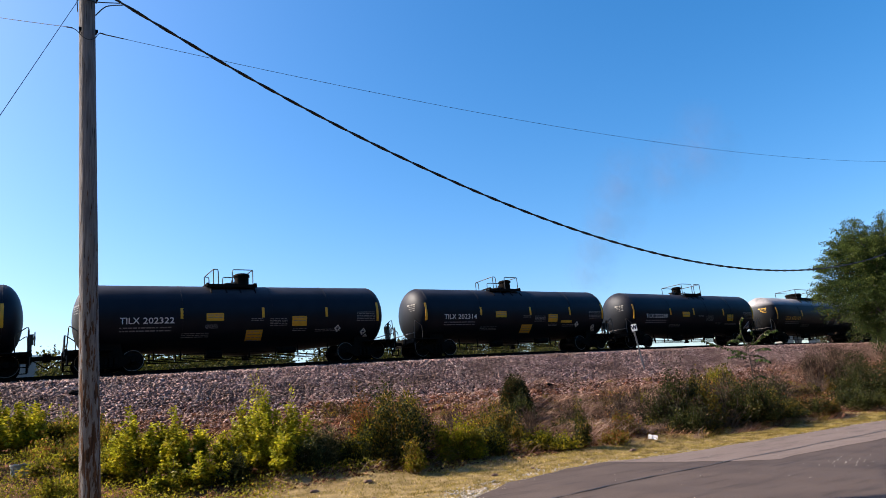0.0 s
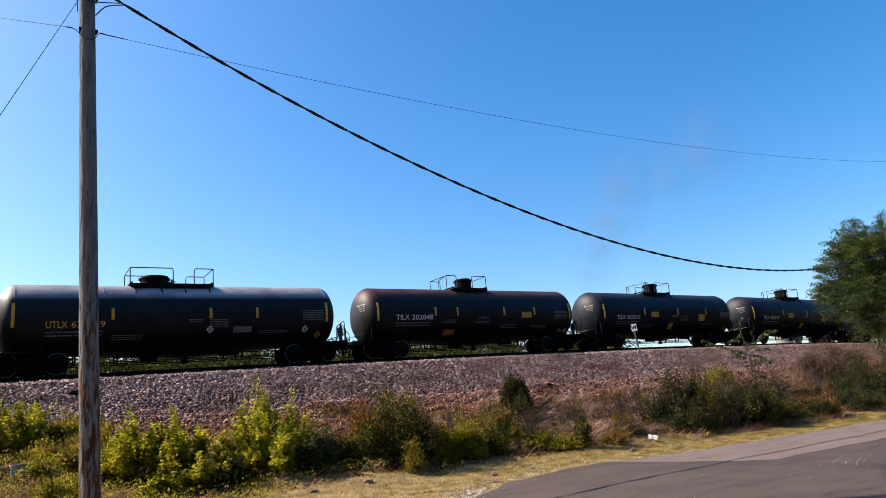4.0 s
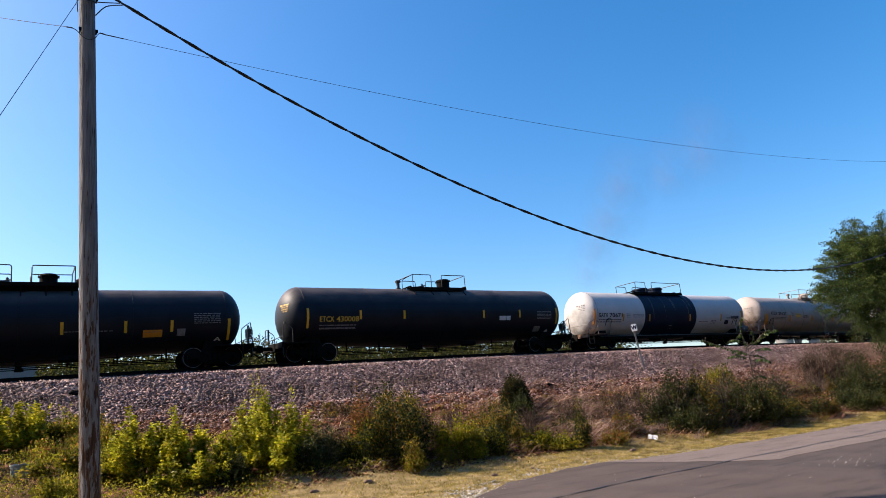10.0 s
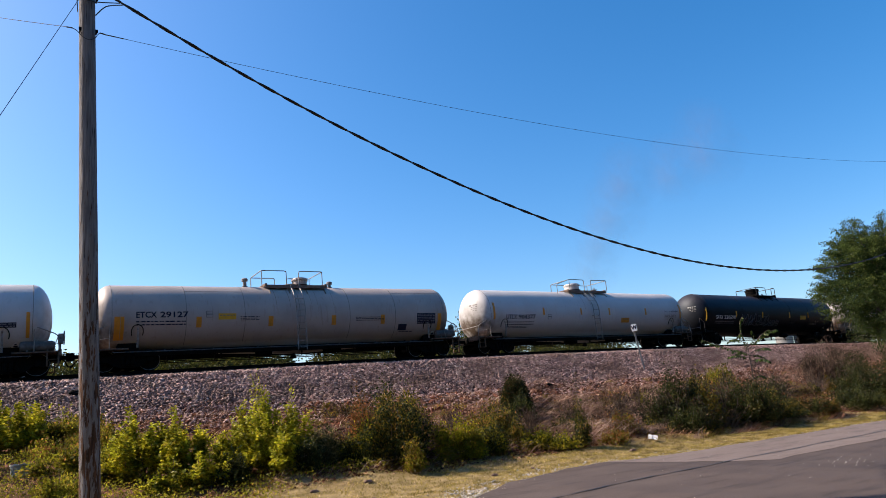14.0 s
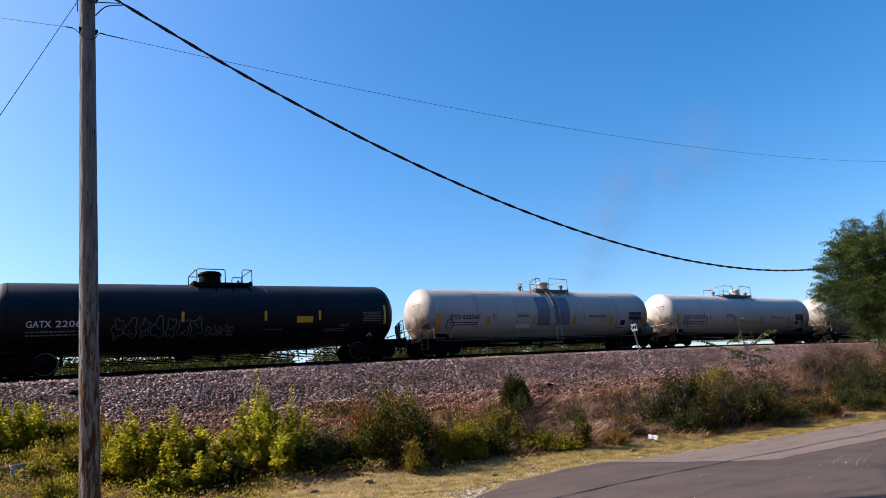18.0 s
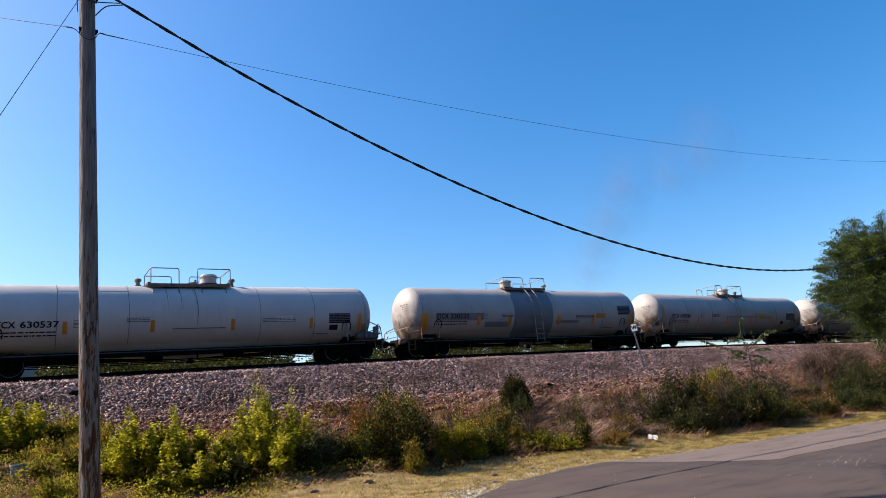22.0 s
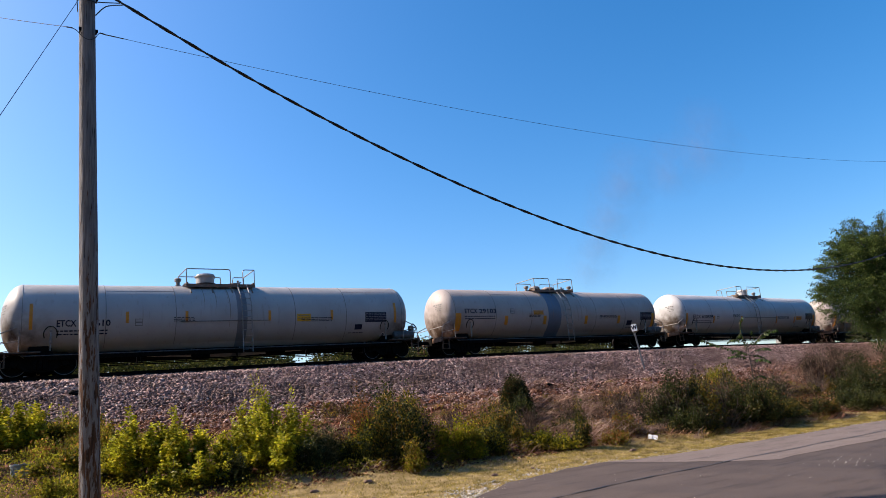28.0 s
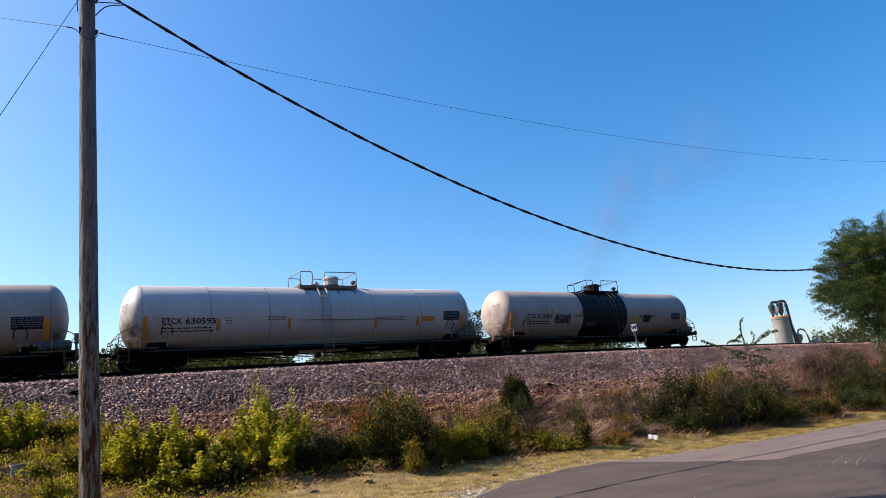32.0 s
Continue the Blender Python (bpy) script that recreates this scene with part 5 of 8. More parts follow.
SPECS = [
    black_spec("TILX 202317"),
    black_spec("TILX 202322", scrawls=[(-2.1, -1.55, 1.66, 1.9, 3, M_LETTERD, 0.012)]),
    black_spec("TILX 202314", panels=[(-2.04, -1.27, 2.03, 2.38, M_YELLOW, YB), (-0.05, 0.75, 0.93, 1.6, M_YELLOW, YB), (2.0, 2.74, 1.73, 2.2, M_YELLOW, YB),
                                       (3.06, 3.95, 1.68, 1.82, M_LETTERY, "")]),
    black_spec("TILX 202288", strips=(-6.8, -3.05, -0.5, 2.95, 6.62), panels=[(-1.76, -0.98, 2.03, 2.38, M_YELLOW, YB), (3.4, 4.12, 1.73, 2.2, M_YELLOW, YB)],
               placards=[(6.1, 1.55, P_WHITE), (6.32, 1.28, P_WHITE), (5.95, 1.3, P_WHITE)], hoop_a=(-0.80, -0.25, 0.90), hoop_b=(1.13, 1.85), platform=(-0.05, 1.87), bonnets=[(-0.08, 0.3, 4.5)]),
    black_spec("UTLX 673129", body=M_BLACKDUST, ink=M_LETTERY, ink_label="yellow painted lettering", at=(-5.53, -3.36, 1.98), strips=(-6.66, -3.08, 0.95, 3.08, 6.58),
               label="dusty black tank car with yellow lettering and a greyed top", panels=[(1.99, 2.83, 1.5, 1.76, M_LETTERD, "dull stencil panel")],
               placards=[(0.93, 1.66, P_WHITE), (5.46, 1.58, P_WHITE), (6.17, 1.32, P_YELLOW)], data=(5.3, 6.45, 1.95, 2.5),
               platform=(-2.0, 1.6), bonnets=[(-1.2, 0.62, 4.33)], hoop_a=(-2.72, -2.0, -0.2), hoop_b=(0.72, 1.58), seams=(-3.4, 0.2, 3.6)),
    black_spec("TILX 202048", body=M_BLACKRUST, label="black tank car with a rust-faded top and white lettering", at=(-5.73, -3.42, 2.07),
               strips=(-6.78, -3.24, -1.78, 1.52, 3.82, 6.68), panels=[(-2.6, -1.86, 1.05, 1.4, M_ORANGE, OB), (2.83, 3.57, 2.0, 2.33, M_YELLOW, YB)],
               placards=[(6.03, 1.21, P_YELLOW), (6.5, 1.19, P_WHITE)], platform=(-1.2, 1.25), bonnets=[(-0.2, 0.5, 4.55)],
               hoop_a=(-2.6, -1.6, -0.9), hoop_b=(0.2, 1.2), words=[("HOT", -0.3, 0.4, 2.02, 0.16, M_LETTERD)],
               notes=[(-2.7, -1.9, 1.9, 3), (-0.5, 0.5, 1.8, 2), (1.3, 2.5, 1.6, 3), (3.6, 4.8, 1.55, 3)]),
    black_spec("TILX 203315", at=(-5.53, -3.31, 2.0), strips=(-6.66, -2.81, 0.66, 3.8, 6.62),
               panels=[(-2.16, -1.39, 2.0, 2.36, M_YELLOW, YB), (-0.25, 0.18, 1.21, 1.61, M_YELLOW, YB), (2.9, 3.6, 1.73, 2.2, M_YELLOW, YB)],
               platform=(-1.62, 1.20), bonnets=[(-0.1, 0.46, 4.63)], hoop_a=(-2.10, -1.22, -1.00), hoop_b=(-0.32, 1.22), placards=[(6.2, 1.3, P_YELLOW)]),
    black_spec("TILX 203297", at=(-5.68, -3.41, 2.0), strips=(-6.82, -2.81, 0.66, 3.8, 6.62),
               panels=[(-2.16, -1.39, 2.0, 2.36, M_YELLOW, YB), (-0.25, 0.18, 1.21, 1.61, M_YELLOW, YB), (2.9, 3.6, 1.73, 2.2, M_YELLOW, YB)],
               platform=(-1.58, 1.28), bonnets=[(-0.1, 0.46, 4.63)], hoop_a=(-1.95, -1.1, -0.85), hoop_b=(-0.3, 1.28), placards=[(6.2, 1.3, P_YELLOW)],
               words=[("HOT AMMONIUM", 3.9, 5.0, 1.86, 0.13, M_LETTERD), ("NITRATE SOLUTION", 3.9, 5.2, 1.67, 0.13, M_LETTERD)]),
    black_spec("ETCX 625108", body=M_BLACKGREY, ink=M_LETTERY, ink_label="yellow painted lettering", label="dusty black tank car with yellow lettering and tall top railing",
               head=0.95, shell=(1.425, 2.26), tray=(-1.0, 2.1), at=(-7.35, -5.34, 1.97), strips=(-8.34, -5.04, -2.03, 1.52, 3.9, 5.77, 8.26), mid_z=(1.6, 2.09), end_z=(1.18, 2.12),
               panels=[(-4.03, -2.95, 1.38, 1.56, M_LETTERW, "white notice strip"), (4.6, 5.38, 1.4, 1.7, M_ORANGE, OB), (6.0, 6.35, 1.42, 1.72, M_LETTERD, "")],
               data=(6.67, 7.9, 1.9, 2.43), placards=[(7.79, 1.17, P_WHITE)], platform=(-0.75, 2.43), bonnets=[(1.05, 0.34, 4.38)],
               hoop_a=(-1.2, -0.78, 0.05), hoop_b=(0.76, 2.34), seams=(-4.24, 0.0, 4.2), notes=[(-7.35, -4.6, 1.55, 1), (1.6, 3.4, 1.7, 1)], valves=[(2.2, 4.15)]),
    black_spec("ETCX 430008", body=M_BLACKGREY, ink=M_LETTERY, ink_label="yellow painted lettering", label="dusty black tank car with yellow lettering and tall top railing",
               head=0.95, at=(-7.41, -5.28, 2.02), strips=(-8.03, -5.17, -2.59, 2.65, 5.3, 8.2), mid_z=(2.0, 2.45), end_z=(1.6, 2.57),
               panels=[(3.78, 4.59, 1.86, 2.1, M_LETTERW, "white notice panel"), (6.5, 7.0, 1.2, 1.5, M_LETTERD, "")], data=(6.6, 7.8, 1.85, 2.4),
               placards=[(7.6, 1.15, P_WHITE)], platform=(-1.42, 2.36), bonnets=[(1.0, 0.38, 4.49)], hoop_a=(-2.35, -1.2, 0.0), hoop_b=(0.7, 2.3),
               seams=(-4.4, 0.0, 4.3), notes=[(-7.4, -5.4, 1.55, 1)], valves=[(-2.15, 4.36)]),
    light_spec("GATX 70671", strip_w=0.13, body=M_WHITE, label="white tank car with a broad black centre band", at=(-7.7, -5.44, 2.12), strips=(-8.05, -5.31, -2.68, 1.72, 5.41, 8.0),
               bands=[(-3.15, 2.45, M_BAND, "broad black centre band")], seams=(), mid_z=(1.73, 2.21), end_z=(1.5, 2.5),
               panels=[(-0.5, -0.1, 1.08, 1.45, M_LETTERW, "small white and orange notice"), (5.9, 6.35, 1.5, 1.8, M_LETTERB, "")], data=(6.6, 7.6, 1.9, 2.1),
               platform=(-2.94, 2.32), bonnets=[(-1.54, 0.56, 4.26), (0.11, 0.48, 4.36)], bonnet_mat=M_BAND, dark_top=True, hoop_a=(-3.05, -2.65, -1.61), hoop_b=(-0.94, 2.26),
               ladders=(), valves=[(1.9, 4.05)], fittings=(), notes=[(-4.4, -3.3, 2.15, 3), (0.7, 1.8, 1.7, 5), (2.8, 3.9, 1.7, 1), (4.2, 4.8, 1.75, 4)],
               words=[("FRA AIF", 6.0, 6.5, 1.95, 0.14, M_LETTERB)], ladder_w=0.4),
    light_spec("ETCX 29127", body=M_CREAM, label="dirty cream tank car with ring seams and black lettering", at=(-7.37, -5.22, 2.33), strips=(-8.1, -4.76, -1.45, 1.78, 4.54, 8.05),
               double=(-7.9,), mid_z=(1.75, 2.22), panels=[(-3.9, -3.1, 2.08, 2.36, M_YELLOW, YB), (5.5, 6.0, 1.42, 1.72, M_LETTERB, "")], data=(6.62, 7.78, 1.72, 2.28),
               platform=(-1.15, 2.1), bonnets=[(0.62, 0.37, 4.40)], hoop_a=(-1.90, -1.30, -0.05), hoop_b=(0.60, 1.85), valves=[(-2.3, 4.3), (2.15, 4.2)],
               seams=(-5.3, -2.68, 0.0, 2.67, 5.3), placards=[(7.75, 1.2, P_WHITE)], ladders=(0.0,)),
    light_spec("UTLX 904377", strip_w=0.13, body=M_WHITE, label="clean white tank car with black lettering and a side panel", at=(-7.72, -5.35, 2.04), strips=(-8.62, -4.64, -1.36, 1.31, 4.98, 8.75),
               mid_z=(2.15, 2.6), end_z=(1.9, 2.89), panels=[(-1.55, 1.65, 1.6, 2.86, M_WHITE, "white jacket panel"), (2.47, 3.26, 1.65, 1.95, M_ORANGE, OB)],
               data=(6.95, 8.3, 1.75, 2.25), open_data=True, words=[("DOT 105J300W", 6.95, 8.5, 2.36, 0.13, M_LETTERB)], platform=(-1.31, 2.3), bonnets=[(-0.4, 0.48, 4.45)], hoop_a=(-2.75, -1.11, 0.25), hoop_b=(0.91, 2.41), valves=(), fittings=(1.6,),
               ladders=(-0.1,), ladder_w=0.48, seams=(), placards=[(8.3, 1.25, P_WHITE)], notes=[(-7.7, -6.0, 1.5, 2)]),
    black_spec("GATX 220690", label="black tank car with sprayed white outlines and white lettering", head=0.9, shell=(1.555, 2.41), at=(-8.0, -5.56, 2.0), strips=(-9.05, -5.46, -2.06, 1.69, 4.42, 8.04),
               mid_z=(2.0, 2.45), end_z=(1.75, 2.7), panels=[(3.23, 4.06, 1.88, 2.18, M_YELLOW, YB)], data=(6.76, 7.9, 1.85, 2.4), placards=[(7.28, 1.19, P_WHITE)],
               platform=(-1.11, 1.64), bonnets=[(-0.5, 0.5, 4.59)], hoop_a=(-1.55, -0.95, 0.35), hoop_b=(1.15, 1.62), seams=(-4.6, 1.9, 4.5),
               notes=[(1.7, 2.5, 1.6, 1), (4.7, 5.8, 1.55, 2)], words=[("FRA AIF", 5.5, 6.05, 1.72, 0.13, M_LETTERD)],
               scrawls=[(-4.95, -1.2, 1.25, 2.3, 7, M_GRAFFITI, 0.017), (-1.1, 0.2, 1.3, 1.85, 5, M_GRAFFITI, 0.014)], fittings=(0.7,)),
    light_spec("ETCX 630560", label="weathered white tank car with blue-grey patches and rust streaks", at=(-7.76, -5.76, 2.05), strips=(-8.6, -5.09, -1.6, 1.75, 5.08, 8.3),
               panels=[(-1.33, -0.32, 1.54, 3.3, M_BLUEBAND, "blue-grey patch"), (0.10, 1.36, 1.54, 3.3, M_BLUEBAND, "blue-grey patch"), (4.15, 5.0, 1.7, 1.86, M_YELLOW, YB),
                       (-3.0, -1.92, 1.42, 1.62, M_LETTERW, "white notice strip"), (6.0, 6.4, 1.5, 1.8, M_LETTERB, "")], platform=(-0.4, 2.4), bonnets=[(0.6, 0.38, 4.49)],
               hoop_a=(-1.3, -0.3, 0.05), hoop_b=(0.75, 2.35), valves=[(-1.5, 4.2), (2.0, 4.3)], seams=(-5.85, -2.97, 2.6, 5.6), ladders=(0.1,)),
    light_spec("ETCX 630537", strip_w=0.17, body=M_WHITE, ladders=(), pipe=(-0.9, 1.4, 1.72), at=(-7.75, -5.4, 2.0), strips=(-8.42, -5.2, -1.86, 1.6, 5.42, 8.05),
               panels=[(3.66, 4.48, 1.92, 2.2, M_LETTERW, "white notice panel"), (6.4, 6.85, 1.5, 1.75, M_LETTERB, "")], data=(6.36, 7.51, 1.82, 2.3),
               platform=(-1.64, 1.99), bonnets=[(0.87, 0.37, 4.47)], hoop_a=(-2.2, -1.5, -0.3), hoop_b=(0.52, 2.02), valves=[(-2.3, 4.2), (1.9, 4.25)], seams=(-5.5, -2.8, 2.9, 5.6)),
    light_spec("ETCX 230520", body=M_GREYWHITE, label="weathered white tank car with a grey centre band and ladder", shell=(1.555, 2.41), at=(-7.4, -5.2, 2.1), strips=(-8.2, -4.5, -2.25, 1.62, 4.55, 8.0),
               double=(-8.0,), bands=[(-1.92, 1.12, M_GREYBAND, "grey painted centre band")], panels=[(-7.4, -4.2, 1.86, 2.28, M_GREYBAND, "grey repaint patch"),
               (-4.05, -2.3, 1.5, 1.78, M_GREYBAND, "grey repaint patch"), (4.81, 5.63, 1.93, 2.25, M_ORANGE, OB), (1.39, 3.3, 1.66, 1.82, M_GREYBAND, "grey repaint patch")], data=(6.8, 7.95, 2.15, 2.75), platform=(-1.6, 1.6), bonnets=[(-1.17, 0.34, 4.56)],
               hoop_a=(-2.34, -1.65, -0.14), hoop_b=(0.45, 1.6), valves=[(1.75, 4.3)], fittings=(-0.1,), ladders=(-0.25,), ladder_w=0.58, seams=(5.4,)),
    light_spec("ETCX 630586", strip_w=0.12, at=(-7.34, -5.32, 2.08), strips=(-8.2, -4.43, -1.05, 1.95, 4.8, 8.26), end_z=(1.9, 2.85), data=(6.75, 7.96, 1.85, 2.35),
               panels=[(2.95, 3.7, 1.95, 2.3, M_YELLOW, YB), (6.0, 6.4, 1.5, 1.75, M_LETTERB, "")], pipe=(-1.0, 2.4, 2.04),
               platform=(-0.65, 2.55), bonnets=[(1.1, 0.38, 4.49)], ladders=(0.2,)),
    light_spec("ETCX 630610", strip_w=0.12, label="dirty white tank car with black lettering and a grey stripe", pipe=(-2.6, 1.4, 2.02), mid_z=(2.0, 2.48), end_z=(1.8, 2.85), at=(-7.4, -5.42, 2.02), strips=(-8.3, -4.78, -2.35, 1.42, 4.6, 8.2),
               data=(6.46, 7.67, 1.85, 2.35), panels=[(2.78, 3.48, 1.95, 2.3, M_YELLOW, YB), (5.9, 6.3, 1.5, 1.75, M_LETTERB, "")], bands=[(-0.1, 0.36, M_GREYBAND, "grey stripe round the tank")],
               platform=(-1.91, 1.30), bonnets=[(-1.19, 0.42, 4.49)], hoop_a=(-2.38, -1.88, 0.12), hoop_b=(0.72, 1.27), valves=[(-2.48, 4.25)], fittings=(0.22,), ladders=(0.3,)),
    light_spec("ETCX 29103", body=M_CREAM, label="dirty cream tank car with ring seams and a grey stripe", at=(-7.61, -5.38, 2.38), strips=(-8.12, -4.63, -1.64, 1.83, 4.8, 8.1), double=(-7.92,),
               panels=[(-2.54, -1.77, 2.17, 2.42, M_ORANGE, OB), (5.61, 6.06, 1.5, 1.78, M_LETTERB, "")], bands=[(-1.35, -0.3, M_BLUEBAND, "blue-grey stripe round the tank")],
               data=(6.88, 8.01, 1.82, 2.32), platform=(-1.36, 1.87), bonnets=[(-0.95, 0.28, 4.22), (0.15, 0.36, 4.18)], hoop_a=(-1.75, -1.35, -0.1), hoop_b=(0.6, 1.85),
               valves=[(-1.85, 4.2), (1.8, 4.25)], fittings=(1.2,), seams=(-5.38, -2.68, 2.7, 5.4), ladders=(0.15,)),
    light_spec("ETCX 630595", strip_w=0.16, body=M_WHITE, pipe=(-1.4, 2.8, 2.0), at=(-7.6, -5.28, 2.03), strips=(-8.28, -5.18, -1.81, 2.87, 5.39, 8.25), data=(7.04, 8.1, 1.9, 2.38),
               panels=[(5.64, 6.42, 1.84, 2.12, M_ORANGE, OB), (-4.98, -4.72, 1.86, 2.1, M_LETTERW, "")], ladders=(0.08,), seams=(-5.5, -2.75, 2.8, 5.6), placards=[(7.95, 1.2, P_WHITE)]),
    light_spec("ETCX 623821", strip_w=0.16, body=M_CREAM, label="dirty cream tank car with a dark band and sprayed scrawl", at=(-6.8, -4.84, 2.06), strips=(-8.0, -4.76, -2.31, 4.04, 7.6),
               mid_z=(2.1, 2.5), bands=[(-2.19, 1.85, M_DARKBAND, "dark grey centre band")], seams=(-5.2, 4.6), panels=[(2.3, 2.9, 1.75, 2.05, M_YELLOW, YB)], data=(6.3, 7.2, 1.85, 2.25),
               platform=(-0.86, 2.3), bonnets=[(0.4, 0.5, 4.43)], bonnet_mat=M_DARKBAND, dark_top=True, hoop_a=(-2.2, -0.6, 0.0), hoop_b=(0.7, 2.3), ladders=(0.9,),
               scrawls=[(-4.6, -3.3, 1.55, 2.25, 5, M_LETTERB, 0.03), (3.4, 4.1, 1.6, 2.2, 4, M_LETTERB, 0.025), (-1.9, -1.0, 1.4, 1.8, 5, M_GRAFFITI, 0.014)]),
]


def shifted(spec, k, d):
    """Stretch and slide all that a car carries along its length."""
    one = lambda x: round(k * x + d, 3)
    for key in ("strips", "seams", "ladders", "fittings", "double", "platform", "hoop_a", "hoop_b"):
        if key in spec:
            spec[key] = tuple(one(x) for x in spec[key])
    for key in ("at", "data"):
        spec[key] = (one(spec[key][0]), one(spec[key][1])) + tuple(spec[key][2:])
    for key in ("panels", "notes", "bands", "scrawls"):
        spec[key] = [(one(p[0]), one(p[1])) + tuple(p[2:]) for p in spec.get(key, ())]
    for key in ("bonnets", "placards", "valves"):
        spec[key] = [(one(p[0]),) + tuple(p[1:]) for p in spec.get(key, ())]
    spec["words"] = [(p[0], one(p[1]), one(p[2])) + tuple(p[3:]) for p in spec.get("words", ())]


for i, k, d in ((10, 0.975, -0.2), (12, 0.951, 0.025), (13, 1.0, 0.3), (14, 0.987, 0.19), (15, 1.0, 0.12), (17, 1.0, -0.22), (20, 1.0, -0.06)):
    shifted(SPECS[i], k, d)
TRAIN = []
for i, (spec, (c, length)) in enumerate(zip(SPECS, PLACES)):
    spec.update(id=i, length=length)
    ahead = (c - length / 2) - (PLACES[i - 1][0] + PLACES[i - 1][1] / 2) if i else 1.6
    behind = (PLACES[i + 1][0] - PLACES[i + 1][1] / 2) - (c + length / 2) if i + 1 < len(PLACES) else 1.6
    TRAIN.append((tank_car(spec, ahead / 2, behind / 2), c))


def car_pose(x):
    za, zb = rail_z(x - 6), rail_z(x + 6)
    return Matrix.Translation((x, D, (za + zb) / 2)) @ Matrix.Rotation(-math.atan2(zb - za, 12.0), 4, "Y")


def motions():
    for car, c in TRAIN:
        walk(car, [(t, car_pose(c - run(t))) for t in range(33)])
    # the wheels turn while their car is in view
    for i, axles in WHEELS:
        c = PLACES[i][0]
        times = [k / 30 for k in range(0, 961) if -16 < c - run(k / 30) < 98]
        rows = [(t, run(t) / 0.455) for t in times]
        if rows[0][0] > 0:
            rows = [(0.0, rows[0][1])] + rows
        if rows[-1][0] < 32:
            rows = rows + [(32.0, rows[-1][1])]
        for axle in axles:
            at = Matrix.Translation(axle.location)
            walk(axle, [(t, at @ Matrix.Rotation(-a, 4, "Y")) for t, a in rows])
    for puff, x, y, z, k in SMOKE:
        walk(puff, [(t, pose(x + 0.04 * t + 0.2 * math.sin(0.2 * t + k), y, z + 0.03 * t, 0, 0, -35 + 4 * k)) for t in range(0, 33, 4)])


# ---- plants ----
def leaves(c, n_dir, size, rng, fold=0.25, aspect=0.5):
    """Pointed leaves: two triangles each, bent along the midrib, at points c pointing along n_dir."""
    n = len(c)
    d = n_dir / np.maximum(1e-6, np.linalg.norm(n_dir, axis=1))[:, None]
    s = np.cross(d, rng.normal(size=(n, 3)))
    s /= np.maximum(1e-6, np.linalg.norm(s, axis=1))[:, None]
    u = np.cross(s, d)
    l = (size * rng.uniform(0.6, 1.3, n))[:, None]
    a, b = c, c + d * l
    m = c + d * l * 0.45
    p = m + s * l * aspect * 0.5 + u * l * fold * 0.3
    q = m - s * l * aspect * 0.5 + u * l * fold * 0.3
    v = np.stack([a, p, b, q], 1).reshape(-1, 3)
    k = 4 * np.arange(n)[:, None]
    return v, np.concatenate([k + np.array([[0, 1, 2]]), k + np.array([[0, 2, 3]])]).reshape(-1, 3)


def twigs(base, height, radius, count, rng, lean=(0, 0), low=0.15, lobes=4, spread=0.55, mound=True):
    """Stems from the base to points of an uneven, lobed crown; gives the lines as (start, mid, end)."""
    a = rng.uniform(0, 2 * np.pi, count)
    t = rng.random(count) ** 0.5
    hh = low + (1 - low) * rng.random(count) ** 0.9
    ph = rng.uniform(0, 6.28)
    if mound:
        edge = np.sqrt(np.clip(1.0 - (hh * 0.96) ** 2.0, 0.02, 1)) * (0.78 + 0.30 * np.sin(lobes * a + ph + 4 * hh) + 0.16 * np.sin(7 * a - ph))
    else:
        edge = np.clip(1.02 - hh, 0.03, 1) ** 0.75 * (0.85 + 0.15 * np.sin(lobes * a + ph))
    shoot = rng.random(count) < 0.05
    hh = np.where(shoot, hh * 1.18, hh)
    r = radius * 1.15 * t * edge
    top = 0.80 + 0.26 * np.sin(2 * a + ph) * np.sin(3.1 * a - 2 * ph) + 0.10 * np.sin(5 * a)
    e = np.stack([base[0] + r * np.cos(a) + lean[0] * hh, base[1] + r * np.sin(a) + lean[1] * hh, base[2] + height * hh * (top if mound else 1.0)], -1)
    s = np.stack([base[0] + 0.35 * r * np.cos(a), base[1] + 0.35 * r * np.sin(a), np.full(count, base[2])], -1)
    m = s + (e - s) * np.array([0.55 * spread, 0.55 * spread, 0.62])
    return s, m, e


def along(s, m, e, per, rng, start=0.35):
    """Points and directions along bent stems."""
    n = len(s)
    t = rng.uniform(start, 1.05, (n, per))[..., None]
    p = (1 - t) ** 2 * s[:, None] + 2 * t * (1 - t) * m[:, None] + t ** 2 * e[:, None]
    d = 2 * (1 - t) * (m - s)[:, None] + 2 * t * (e - m)[:, None]
    return p.reshape(-1, 3), d.reshape(-1, 3)


def stem_mesh(name, s, m, e, r, material, pick):
    sh = Shape()
    for i in pick:
        pts = [(1 - t) ** 2 * s[i] + 2 * t * (1 - t) * m[i] + t * t * e[i] for t in (0, 0.33, 0.66, 1.0)]
        sh.tube(pts, r, 4, r_end=r * 0.3)
    return sh.mesh(name, material)


